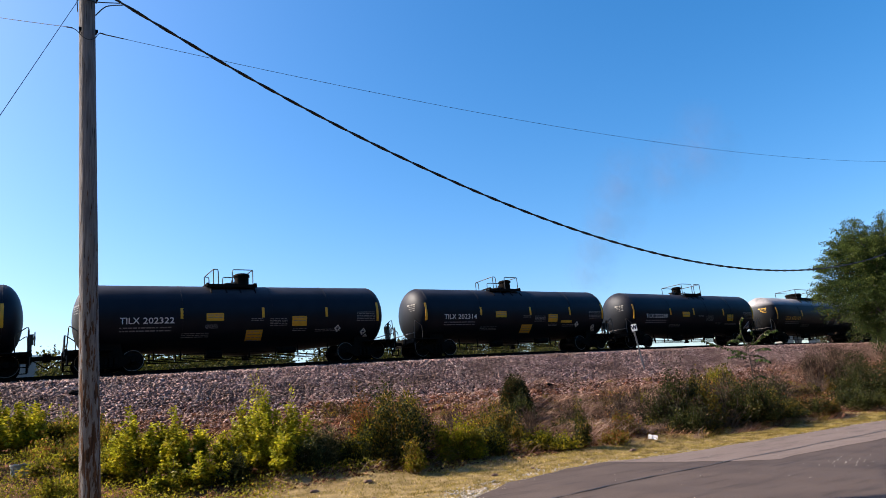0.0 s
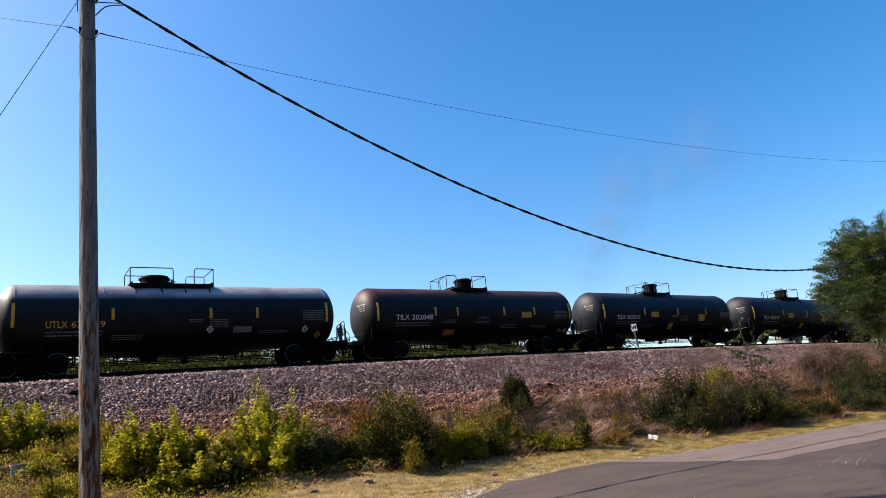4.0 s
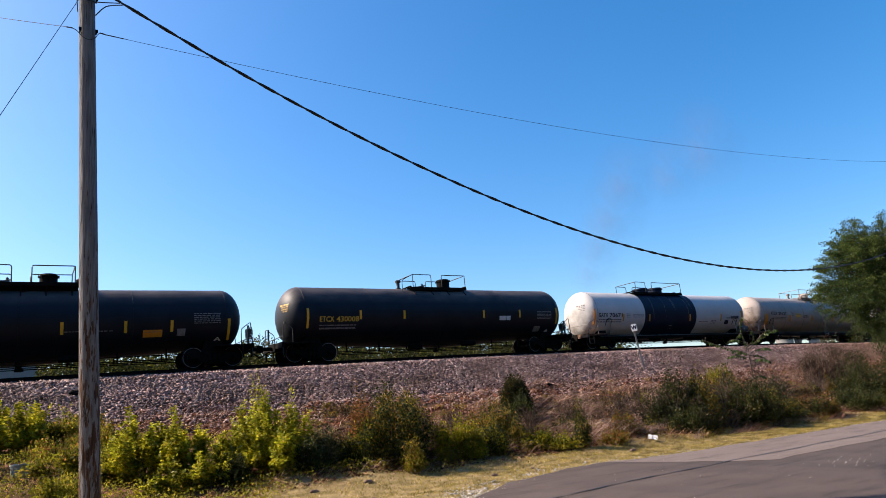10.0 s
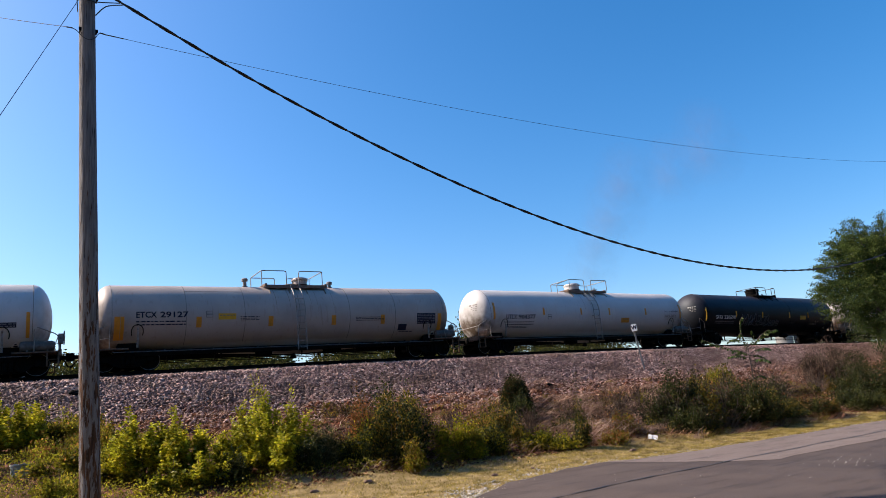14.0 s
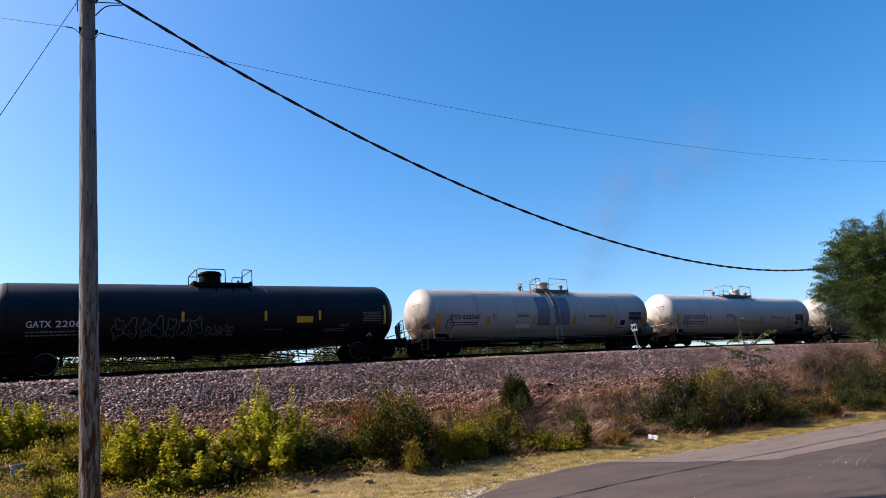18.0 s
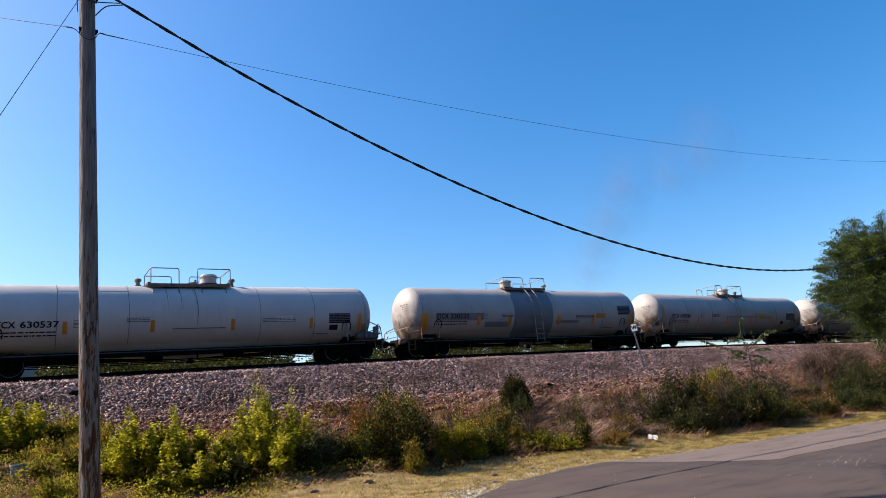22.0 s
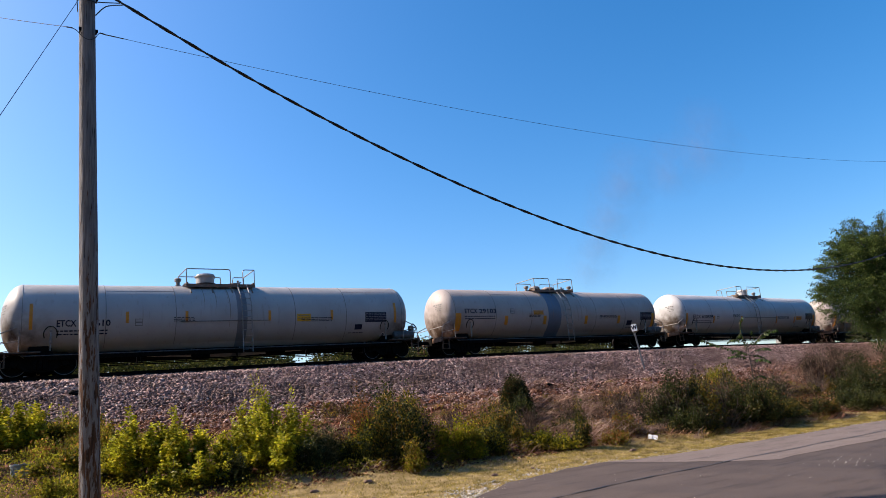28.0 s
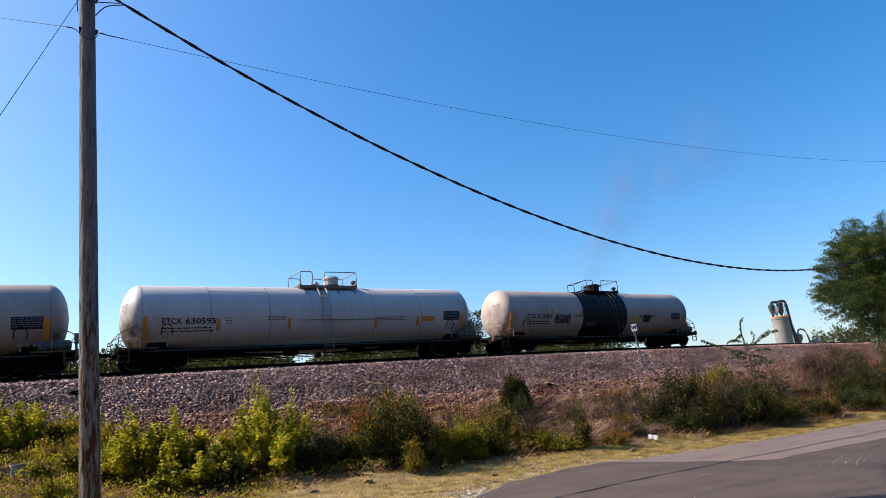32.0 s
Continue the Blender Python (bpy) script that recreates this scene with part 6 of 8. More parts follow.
def shrub(name, label, x, y, height, radius, material, seed, count=120, per=16, size=0.10, wide=0.09, lean=(0, 0), low=0.15, stem=M_TWIG, second=None, droop=0.0, aspect=0.5, mound=True, frond=False, clumps=7, heart=1.0):
    """A bush of several uneven clumps on one root, each of stems with leaves along their outer half."""
    rng = np.random.default_rng(seed)
    if not frond and aspect > 0.2:
        size, per = size * 0.72, int(per * 1.6)
    if frond:
        size, per = size * 0.86, int(per * 1.35)
    z = float(ground_z(x, y))
    ob = tagged(empty(name, (x, y, z)), label, "bush")
    if not mound:
        clumps = 1
    ss, mm, ee = [], [], []
    for c in range(clumps):
        if clumps == 1:
            o, hh, rr = (0, 0, 0), height, radius
        else:
            a, q = rng.uniform(0, 6.28), radius * 0.85 * math.sqrt((c + 0.3) / clumps)
            o = (q * math.cos(a), q * math.sin(a), 0)
            hh = height * (1.18 - 0.35 * q / radius) * (1.0 if c == 0 else rng.uniform(0.5, 1.05))
            rr = radius * rng.uniform(0.38, 0.6)
        s, m, e = twigs(o, hh, rr, max(8, int(count / clumps)), rng, lean, low, mound=mound)
        if clumps > 1:
            s = s * np.array([0.45, 0.45, 1.0])
        ss.append(s), mm.append(m), ee.append(e)
    s, m, e = np.concatenate(ss), np.concatenate(mm), np.concatenate(ee)
    n = len(s)
    pick = rng.choice(n, min(n, 34), replace=False)
    part("branchwork", stem_mesh("branchwork", s, m, e, 0.010 + 0.003 * height, stem, pick), ob)
    for mat, share in ((material, 1.0), (second, 0.5)):
        if mat is None:
            continue
        k = np.arange(n) if share == 1.0 else rng.choice(n, int(n * share), replace=False)
        if frond:
            t = np.tile(np.repeat(np.linspace(0.5, 1.0, (per + 1) // 2), 2), (len(k), 1))[..., None]
            sd = np.tile(np.tile([1.0, -1.0], (per + 1) // 2), len(k))[:, None]
            a, b, c = s[k][:, None], m[k][:, None], e[k][:, None]
            p = ((1 - t) ** 2 * a + 2 * t * (1 - t) * b + t ** 2 * c).reshape(-1, 3)
            d = (2 * (1 - t) * (b - a) + 2 * t * (c - b)).reshape(-1, 3)
            d = d / np.maximum(1e-6, np.linalg.norm(d, axis=1))[:, None]
            side = np.cross(d, np.array([0.12, 0.08, 1.0]))
            side /= np.maximum(1e-6, np.linalg.norm(side, axis=1))[:, None]
            d = 0.55 * d + sd * side - np.array([0, 0, 0.25 + droop]) + rng.normal(0, 0.22, d.shape)
            p = p + rng.normal(0, wide * 0.25, p.shape)
        else:
            p, d = along(s[k], m[k], e[k], per, rng, 0.45)
            p = p + rng.normal(0, wide, p.shape)
            d = d / np.maximum(1e-6, np.linalg.norm(d, axis=1))[:, None] + rng.normal(0, 0.7, d.shape) - np.array([0, 0, droop])
        up = p[:, 2] > 0.04
        v, f = leaves(p[up], d[up], size, rng, aspect=aspect)
        part("foliage", bulk("foliage", v, f, mat), ob)
    if heart > 0 and aspect > 0.2 and mound:
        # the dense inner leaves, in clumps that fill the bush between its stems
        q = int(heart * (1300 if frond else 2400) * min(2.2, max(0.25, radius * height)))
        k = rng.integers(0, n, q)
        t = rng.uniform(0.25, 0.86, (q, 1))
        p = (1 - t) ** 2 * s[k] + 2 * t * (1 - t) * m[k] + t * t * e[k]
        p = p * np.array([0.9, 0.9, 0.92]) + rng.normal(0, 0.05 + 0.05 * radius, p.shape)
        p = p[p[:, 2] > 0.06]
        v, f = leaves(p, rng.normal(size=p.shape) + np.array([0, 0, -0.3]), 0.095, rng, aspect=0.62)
        # feathery lime bushes take their darker green here, painting shade into the heart
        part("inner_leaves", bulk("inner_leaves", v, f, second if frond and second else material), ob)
    return ob


def blades(xy, length, rng, lay=0.3, width=0.012, push=(0, 0)):
    """Thin blades: one bent strip of three triangles each."""
    n = len(xy)
    z = ground_z(xy[:, 0], xy[:, 1])
    a = rng.uniform(0, 2 * np.pi, n)
    l = length * rng.uniform(0.5, 1.3, n)
    out = np.stack([np.cos(a), np.sin(a)], -1) * (lay * rng.uniform(0.3, 1.5, n))[:, None] + np.array(push)
    k = np.sqrt(1 + (out ** 2).sum(1))
    base = np.stack([xy[:, 0], xy[:, 1], z - 0.01], -1)
    d = np.stack([out[:, 0], out[:, 1], np.ones(n)], -1) / k[:, None] * l[:, None]
    tip = base + d * np.array([1.15, 1.15, 0.85])
    mid = base + d * np.array([0.42, 0.42, 0.6])
    s = np.stack([-np.sin(a + 0.9), np.cos(a + 0.9), np.zeros(n)], -1) * (width * rng.uniform(0.6, 1.4, n))[:, None]
    v = np.stack([base - s, base + s, mid + s * 0.8, mid - s * 0.8, tip], 1).reshape(-1, 3)
    q = 5 * np.arange(n)[:, None]
    return v, np.concatenate([q + np.array([[0, 1, 2]]), q + np.array([[0, 2, 3]]), q + np.array([[3, 2, 4]])])


def bare(x, y, rng):
    """True where straw grows: bare red earth shows in patches high on the bank."""
    p = smooth(19.5, 22.0, y) * (0.55 + 0.45 * wob(x, y, 4.7, 2.9)) * (smooth(8, 12, x) * (1 - smooth(30, 36, x)))
    p = np.maximum(p, 0.85 * smooth(20.2, 21.8, y) * smooth(6, 9, x) * (1 - smooth(17, 20, x)))
    p = np.maximum(p, 0.8 * smooth(16.3, 18.0, y) * smooth(24.5, 27, x) * (1 - smooth(36, 40, x)))
    return rng.random(len(x)) > 1.1 * p


def build_grass():
    rng = np.random.default_rng(21)
    n = 190000
    x = rng.uniform(-3, 44, n)
    lo = np.interp(x, EDGE_X, EDGE_Y) - 0.05
    hi = 15.6 - 1.1 * np.clip((x - 14) / 8, 0, 1) + 0.4 * np.sin(x * 1.1) + 1.3 * (x < 12) + 2.0 * (x < 4)
    y = lo + (hi - lo) * rng.random(n)
    thin = rng.random(n) < 0.35 + 0.65 * (wob(x, y, 0.9, 0.3) > -0.2)
    v, f = blades(np.stack([x, y], -1)[thin], 0.075, rng, 0.9, 0.005)
    tagged(new("verge_grass", bulk("verge_grass", v, f, L_GRASS)), "short yellowing grass on the roadside verge", "grass", kind="stuff")
    n = 80000
    x, y = rng.uniform(2, 60, n), rng.random(n)
    y = 15.3 - 1.1 * np.clip((x - 14) / 8, 0, 1) + y * (10.9 + 1.1 * np.clip((x - 14) / 8, 0, 1))
    keep = (wob(x, y, 3.1, 2.2) + wob(x, y, 1.2, 0.7) + rng.normal(0, 0.5, n) > -0.25) & (rng.random(n) < np.clip((x - 1) / 10, 0.15, 1.0)) & bare(x, y, rng)
    v, f = blades(np.stack([x, y], -1)[keep], 0.46, rng, 0.9, 0.007, (1.5, -1.5))
    tagged(new("dry_straw", bulk("dry_straw", v, f, L_STRAW)), "flattened dry straw covering the bank", "dry grass", kind="stuff")
    n = 38000
    x = np.where(rng.random(n) < 0.45, rng.uniform(14, 31, n), rng.uniform(5, 60, n))
    y = rng.uniform(15.6, 25.6, n)
    keep = (wob(x, y, 2.4, 5.2) + wob(x, y, 0.9, 1.7) + rng.normal(0, 0.4, n) > 0.1) & bare(x, y, rng)
    v, f = blades(np.stack([x, y], -1)[keep], 0.66, rng, 1.0, 0.009, (1.9, -1.6))
    tagged(new("bleached_straw", bulk("bleached_straw", v, f, L_PALE)), "long bleached straw lying over the bank", "dry grass", kind="stuff")
    # combed swathes of long straw hanging down the slope
    vs, fs, base = [], [], 0
    for k in range(12):
        cx = np.where(rng.random(60) < 0.7, rng.uniform(14.5, 27, 60), rng.uniform(9, 44, 60))
        cy = rng.uniform(15.9, 23.6, 60)
        ok = bare(cx, cy, rng)
        at = np.repeat(np.stack([cx, cy], -1)[ok], 34, 0) + rng.normal(0, 0.13, (34 * int(ok.sum()), 2))
        turn = rng.uniform(-0.55, 0.55)
        v, f = blades(at, 0.80, rng, 0.55, 0.010, (2.4 * math.cos(-0.75 + turn), 2.4 * math.sin(-0.75 + turn)))
        vs.append(v), fs.append(f + base)
        base += len(v)
    tagged(new("straw_swathes", bulk("straw_swathes", np.concatenate(vs), np.concatenate(fs), L_PALE)), "swathes of long bleached straw combed down the bank", "dry grass", kind="stuff")
    n = 95000
    x, y = rng.uniform(3, 60, n), rng.uniform(15.2, 26.0, n)
    keep = wob(x, y, 2.9, 0.3) + wob(x, y, 0.8, 2.7) + rng.normal(0, 0.6, n) > -0.35
    x, y = x[keep], y[keep]
    c = np.stack([x, y, ground_z(x, y) + rng.uniform(0.0, 0.05, len(x))], -1)
    v, f = leaves(c, rng.normal(size=c.shape) * np.array([1, 1, 0.35]) + np.array([0.3, -0.5, 0.0]), 0.085, rng, 0.6, 0.6)
    tagged(new("leaf_litter", bulk("leaf_litter", v, f, L_LITTER)), "brown dead leaves lying over the earth of the bank", "leaf litter", kind="stuff")
    # tufts that stand up out of the flattened straw
    for name, mat, count, per, tall, label in (("straw_tufts", L_STRAW, 170, 50, 0.36, "standing tufts of brown straw on the bank"), ("pale_tufts", L_PALE, 90, 40, 0.42, "standing tufts of bleached straw on the bank"),
                                              ("green_tufts", L_OLIVE, 190, 60, 0.32, "olive-green grass tufts on the bank")):
        cx, cy = rng.uniform(6, 62, count), rng.uniform(15.6, 25.3, count)
        low = (rng.random(count) < 0.10) & (cx > 17)
        cy[low] = rng.uniform(14.3, 15.8, low.sum())
        at = np.repeat(np.stack([cx, cy], -1), per, 0) + rng.normal(0, 0.10, (count * per, 2))
        v, f = blades(at, tall, rng, 0.6, 0.007, (0.7, -0.6))
        tagged(new(name, bulk(name, v, f, mat)), label, "dry grass", kind="stuff")
    n = 60000
    x, y = rng.uniform(-4, 9, n), rng.uniform(14.3, 24.2, n)
    keep = (wob(x, y, 2.3, 1.2) + rng.normal(0, 0.45, n) > -0.35) & (y < 24.6 - 0.55 * np.maximum(x, 0)) & (rng.random(n) < np.clip(1.25 - x / 10, 0, 1)) & ~((y < 15.4) & (x > 5.2))
    x, y = x[keep], y[keep]
    c = np.stack([x, y, ground_z(x, y) + rng.uniform(0.02, 0.28, len(x))], -1)
    v, f = leaves(c, rng.normal(size=c.shape) + np.array([0, 0, 0.6]), 0.06, rng)
    tagged(new("low_weeds", bulk("low_weeds", v, f, L_WEED)), "low yellow-green weeds spreading over the bank", "weeds", kind="stuff")
    n = 32000
    x, y = rng.uniform(9, 60, n), rng.uniform(14.3, 21.0, n)
    keep = wob(x, y, 2.7, 4.2) + rng.normal(0, 0.4, n) - 0.06 * (y - 15) > 0.1
    x, y = x[keep], y[keep]
    c = np.stack([x, y, ground_z(x, y) + rng.uniform(0.02, 0.32, len(x))], -1)
    v, f = leaves(c, rng.normal(size=c.shape) + np.array([0, 0, 0.6]), 0.065, rng)
    tagged(new("bank_weeds", bulk("bank_weeds", v, f, L_OLIVE)), "olive-green weeds among straw on the bank", "weeds", kind="stuff")


def build_shrubs():
    lime = "sunlit lime-green bush on the railway bank"
    low = "low yellow-green bush on the bank"
    shrub("lime_bush", lime, -0.1, 22.7, 1.7, 1.2, L_LIME, 1, 190, 26, 0.105, frond=True, second=L_GREEN)
    shrub("lime_bush", lime, -0.8, 20.4, 1.25, 1.0, L_LIME, 2, 140, 24, 0.105, frond=True, second=L_GREEN)
    shrub("low_bush", low, 1.1, 18.9, 0.7, 0.8, L_WEED, 3, 120, 14, 0.11, second=L_OLIVE)
    shrub("low_bush", low, 1.4, 23.6, 0.95, 1.1, L_WEED, 4, 150, 14, 0.11, second=L_OLIVE)
    shrub("low_bush", low, 2.1, 22.0, 0.7, 0.9, L_OLIVE, 34, 120, 14, 0.10, second=L_WEED)
    shrub("low_bush", low, 1.2, 21.2, 0.7, 0.9, L_WEED, 35, 120, 14, 0.10, second=L_RUSSET)
    shrub("low_bush", low, 0.9, 17.2, 0.5, 0.8, L_WEED, 5, 100, 12, 0.09, second=L_GREEN)
    shrub("low_bush", low, 1.7, 18.6, 0.7, 0.7, L_WEED, 36, 100, 12, 0.09, second=L_GREEN)
    shrub("lime_bush", lime, 2.6, 18.2, 1.5, 0.95, L_LIME, 6, 210, 26, 0.105, low=0.3, frond=True, second=L_GREEN, heart=1.4)
    shrub("lime_bush", lime, 3.6, 17.9, 1.35, 0.9, L_LIME, 7, 180, 26, 0.105, low=0.3, frond=True, second=L_GREEN, heart=1.4)
    shrub("low_bush", "low green bush at the foot of the bank", 4.0, 16.6, 0.85, 0.6, L_LIME, 8, 110, 14, 0.10, second=L_GREEN, frond=True, low=0.3)
    shrub("low_bush", "low green bush at the foot of the bank", 3.2, 16.8, 0.75, 0.8, L_LIME, 37, 110, 14, 0.10, second=L_GREEN, frond=True, low=0.3)
    shrub("tall_lime_bush", "tall lime-green bush of feathery leaves", 5.6, 17.7, 2.25, 1.15, L_LIME, 9, 400, 26, 0.105, lean=(-0.2, 0.1), low=0.3, frond=True, second=L_GREEN, clumps=10, heart=0.8)
    shrub("lime_bush", lime, 5.7, 16.6, 1.05, 0.7, L_LIME, 57, 150, 26, 0.105, low=0.3, frond=True, second=L_GREEN)
    shrub("lime_bush", lime, 4.7, 17.2, 1.1, 0.75, L_LIME, 54, 130, 26, 0.105, low=0.3, frond=True, second=L_GREEN)
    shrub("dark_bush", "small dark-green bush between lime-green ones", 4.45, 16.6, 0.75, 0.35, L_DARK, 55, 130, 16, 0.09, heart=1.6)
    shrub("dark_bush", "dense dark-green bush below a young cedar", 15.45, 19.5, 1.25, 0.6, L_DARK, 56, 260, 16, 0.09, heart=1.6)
    # near-black leaves of these two paint shade at the feet of lime bushes
    shrub("dark_bush", "dense dark-green bush and painted shade in front of a lime-green one", 6.15, 16.35, 0.85, 0.42, L_DARK, 10, 220, 16, 0.09, heart=1.8)
    shrub("dark_bush", "dark leaves added as painted shade below a lime-green bush", 0.45, 23.0, 0.9, 0.7, L_DARK, 51, 200, 16, 0.09, heart=1.2)
    shrub("brown_green_bush", "dark bush of mixed brown and green leaves", 8.55, 16.6, 2.35, 1.0, L_DARK, 11, 400, 20, 0.10, second=L_OLIVE, heart=1.2, clumps=9)
    shrub("russet_bush", "russet-leaved bush on the bank", 8.0, 17.1, 2.2, 0.6, L_RUSSET, 12, 170, 14, 0.09, second=L_DARK)
    shrub("grey_green_bush", "grey-green bush at the foot of the bank", 7.0, 17.2, 1.1, 0.8, L_GREYGREEN, 13, 210, 18, 0.09, second=L_DARK)
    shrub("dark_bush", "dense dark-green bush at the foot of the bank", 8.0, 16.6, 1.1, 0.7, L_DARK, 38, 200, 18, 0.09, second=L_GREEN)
    shrub("young_bush", "small upright green bush on the verge", 8.5, 15.3, 0.8, 0.34, L_OLIVE, 14, 90, 16, 0.08, second=L_GREEN, clumps=3)
    shrub("leafy_weed", "tall long-leaved weed on the bank", 9.4, 17.0, 1.6, 0.6, L_OLIVE, 15, 70, 12, 0.30, aspect=0.12, second=L_GREEN, droop=0.5)
    shrub("green_bush", "yellow-green bush at the foot of the bank", 10.5, 16.0, 1.25, 0.75, L_GREEN, 16, 260, 18, 0.10, second=L_OLIVE)
    shrub("cedar", "dark young cedar growing on the bank", 16.55, 20.9, 1.45, 0.72, L_CEDAR, 18, 640, 34, 0.12, wide=0.08, aspect=0.3, clumps=4, second=L_DARK, heart=2.2)
    shrub("green_bush", "green bush on the railway bank", 12.6, 17.0, 1.4, 0.75, L_OLIVE, 18, 260, 18, 0.10, second=L_DARK, heart=1.2, clumps=8)
    shrub("green_bush", "green bush on the railway bank", 13.6, 16.0, 0.6, 0.85, L_GREEN, 19, 200, 16, 0.10, second=L_DARK)
    shrub("stalky_weed", "thin dark-stalked weed with small leaves", 14.5, 15.4, 1.75, 0.32, L_DARK, 20, 60, 14, 0.08, second=L_OLIVE, clumps=3, heart=0.3)
    shrub("dark_bush", "dense dark-green bush beside the road", 11.6, 16.2, 0.85, 0.5, L_DARK, 41, 160, 16, 0.09, second=L_GREEN)
    shrub("low_bush", "low olive bush at the foot of the bank", 15.6, 15.3, 0.45, 0.6, L_OLIVE, 21, 80, 12, 0.09, second=L_RUSSET)
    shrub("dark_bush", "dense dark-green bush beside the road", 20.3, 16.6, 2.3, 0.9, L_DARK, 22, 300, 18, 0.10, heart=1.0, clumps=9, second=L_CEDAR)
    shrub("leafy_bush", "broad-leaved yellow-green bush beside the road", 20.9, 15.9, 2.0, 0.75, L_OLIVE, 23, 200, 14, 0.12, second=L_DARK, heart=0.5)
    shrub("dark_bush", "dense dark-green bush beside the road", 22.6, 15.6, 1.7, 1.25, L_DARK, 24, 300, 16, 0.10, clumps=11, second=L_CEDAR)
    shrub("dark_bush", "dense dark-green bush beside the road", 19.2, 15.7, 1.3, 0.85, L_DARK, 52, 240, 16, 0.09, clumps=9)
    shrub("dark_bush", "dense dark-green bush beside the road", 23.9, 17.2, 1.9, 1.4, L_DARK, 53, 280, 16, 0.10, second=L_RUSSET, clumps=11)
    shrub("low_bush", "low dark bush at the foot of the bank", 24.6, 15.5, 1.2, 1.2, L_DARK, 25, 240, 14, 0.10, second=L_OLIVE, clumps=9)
    shrub("low_bush", "low dark bush at the foot of the bank", 26.6, 15.6, 0.8, 1.1, L_DARK, 39, 180, 14, 0.10, second=L_RUSSET)
    shrub("yellow_weed", "yellow-green weed on red earth", 30.5, 22.3, 1.2, 1.4, L_WEED, 26, 110, 14, 0.15, second=L_OLIVE)
    shrub("dry_brush", "tall dry brown brush on the bank", 37.5, 20.0, 2.0, 2.0, L_BRUSH, 27, 420, 16, 0.22, aspect=0.08, wide=0.16)
    shrub("dry_brush", "tall dry brown brush on the bank", 42.0, 22.6, 2.2, 2.0, L_BRUSH, 28, 360, 14, 0.22, aspect=0.08, wide=0.16, second=L_DARK)
    shrub("dark_bush", "dense dark-green bush beside the road", 30.6, 15.6, 1.5, 1.2, L_DARK, 29, 260, 16, 0.11, heart=0.4, clumps=9)
    shrub("dark_bush", "dense dark-green bush beside the road", 33.6, 16.4, 2.3, 1.6, L_DARK, 30, 300, 16, 0.12, second=L_CEDAR, heart=0.4, clumps=10)
    shrub("dark_bush", "dense dark-green bush beside the road", 38.0, 17.0, 3.2, 2.2, L_DARK, 31, 320, 16, 0.14, second=L_CEDAR, heart=0.5, clumps=11)
    # dry scrub over the middle of the bank
    rng = np.random.default_rng(8)
    for k in range(9):
        x, y = 10.5 + 2.75 * k + rng.uniform(-0.6, 0.6), rng.uniform(16.8, 23.6)
        shrub("dry_brush", "thin dry brown brush below the ballast", x, y, rng.uniform(0.3, 0.5), rng.uniform(0.7, 1.3), L_BRUSH, 200 + k, 110, 12, 0.17, aspect=0.1,
              second=L_RUSSET if k % 2 else L_OLIVE)


def bare_brush(x, y, height, radius, seed, dark=False):
    """A tangle of thin leafless stalks on one root."""
    rng = np.random.default_rng(seed)
    ob = tagged(empty("bare_brush", (x, y, float(ground_z(x, y)))), "tangle of thin dark stalks with withered leaves beside the road" if dark else "leafless tangle of thin brown stalks on the bank", "brush")
    n = 110 if dark else 60
    s, m, e = twigs((0, 0, 0), height, radius, n, rng, mound=True, low=0.35)
    m = m + rng.normal(0, 0.12, m.shape)
    part("stalk", stem_mesh("stalk", s, m, e, 0.012, M_DARKTWIG if dark else M_TWIG, range(n)), ob)
    p, d = along(s, m, e, 7, rng, 0.4)
    v, f = leaves(p, d + rng.normal(0, 0.5, d.shape) * np.linalg.norm(d, axis=1)[:, None], 0.16, rng, aspect=0.1)
    part("foliage", bulk("foliage", v, f, L_BRUSH), ob)
    if dark:
        p, d = along(s, m, e, 22, rng, 0.15)
        p = p + rng.normal(0, 0.07, p.shape)
        v, f = leaves(p[p[:, 2] > 0.05], rng.normal(size=p.shape)[p[:, 2] > 0.05], 0.075, rng, aspect=0.5)
        part("withered_leaves", bulk("withered_leaves", v, f, L_DARK), ob)


TANGLE = [(19.2, 16.6, 1.7, 1.0), (21.6, 16.6, 1.9, 1.1), (22.6, 17.6, 1.7, 1.2), (23.6, 16.0, 1.7, 1.1), (25.0, 16.4, 1.5, 1.2), (26.4, 16.8, 1.3, 1.2), (20.2, 15.5, 1.3, 0.8), (27.6, 17.4, 1.2, 1.2)]
BRUSH = [(20.0, 16.2, 2.1, 1.1), (22.0, 17.4, 2.0, 1.2), (21.4, 15.6, 1.6, 1.1), (23.0, 16.2, 1.7, 1.2), (23.6, 16.8, 1.5, 1.1), (25.2, 17.6, 1.5, 1.1), (17.2, 16.6, 1.1, 0.9), (18.4, 17.6, 1.2, 1.0), (14.4, 17.8, 1.1, 0.9),
         (12.0, 18.6, 1.0, 0.9), (10.2, 18.0, 1.1, 0.8), (8.6, 18.6, 1.0, 0.9), (28.0, 17.5, 1.4, 1.2), (6.4, 17.4, 0.9, 0.8), (39.5, 21.5, 2.4, 1.6), (34.5, 19.5, 1.6, 1.3), (19.5, 18.6, 1.3, 1.1), (21.2, 19.2, 1.1, 1.0), (16.6, 18.2, 1.0, 0.9), (27.5, 19.6, 1.3, 1.2),
         (30.5, 18.8, 1.4, 1.3), (32.5, 21.0, 1.3, 1.2), (36.5, 18.6, 1.8, 1.4), (24.6, 19.2, 1.2, 1.1)]


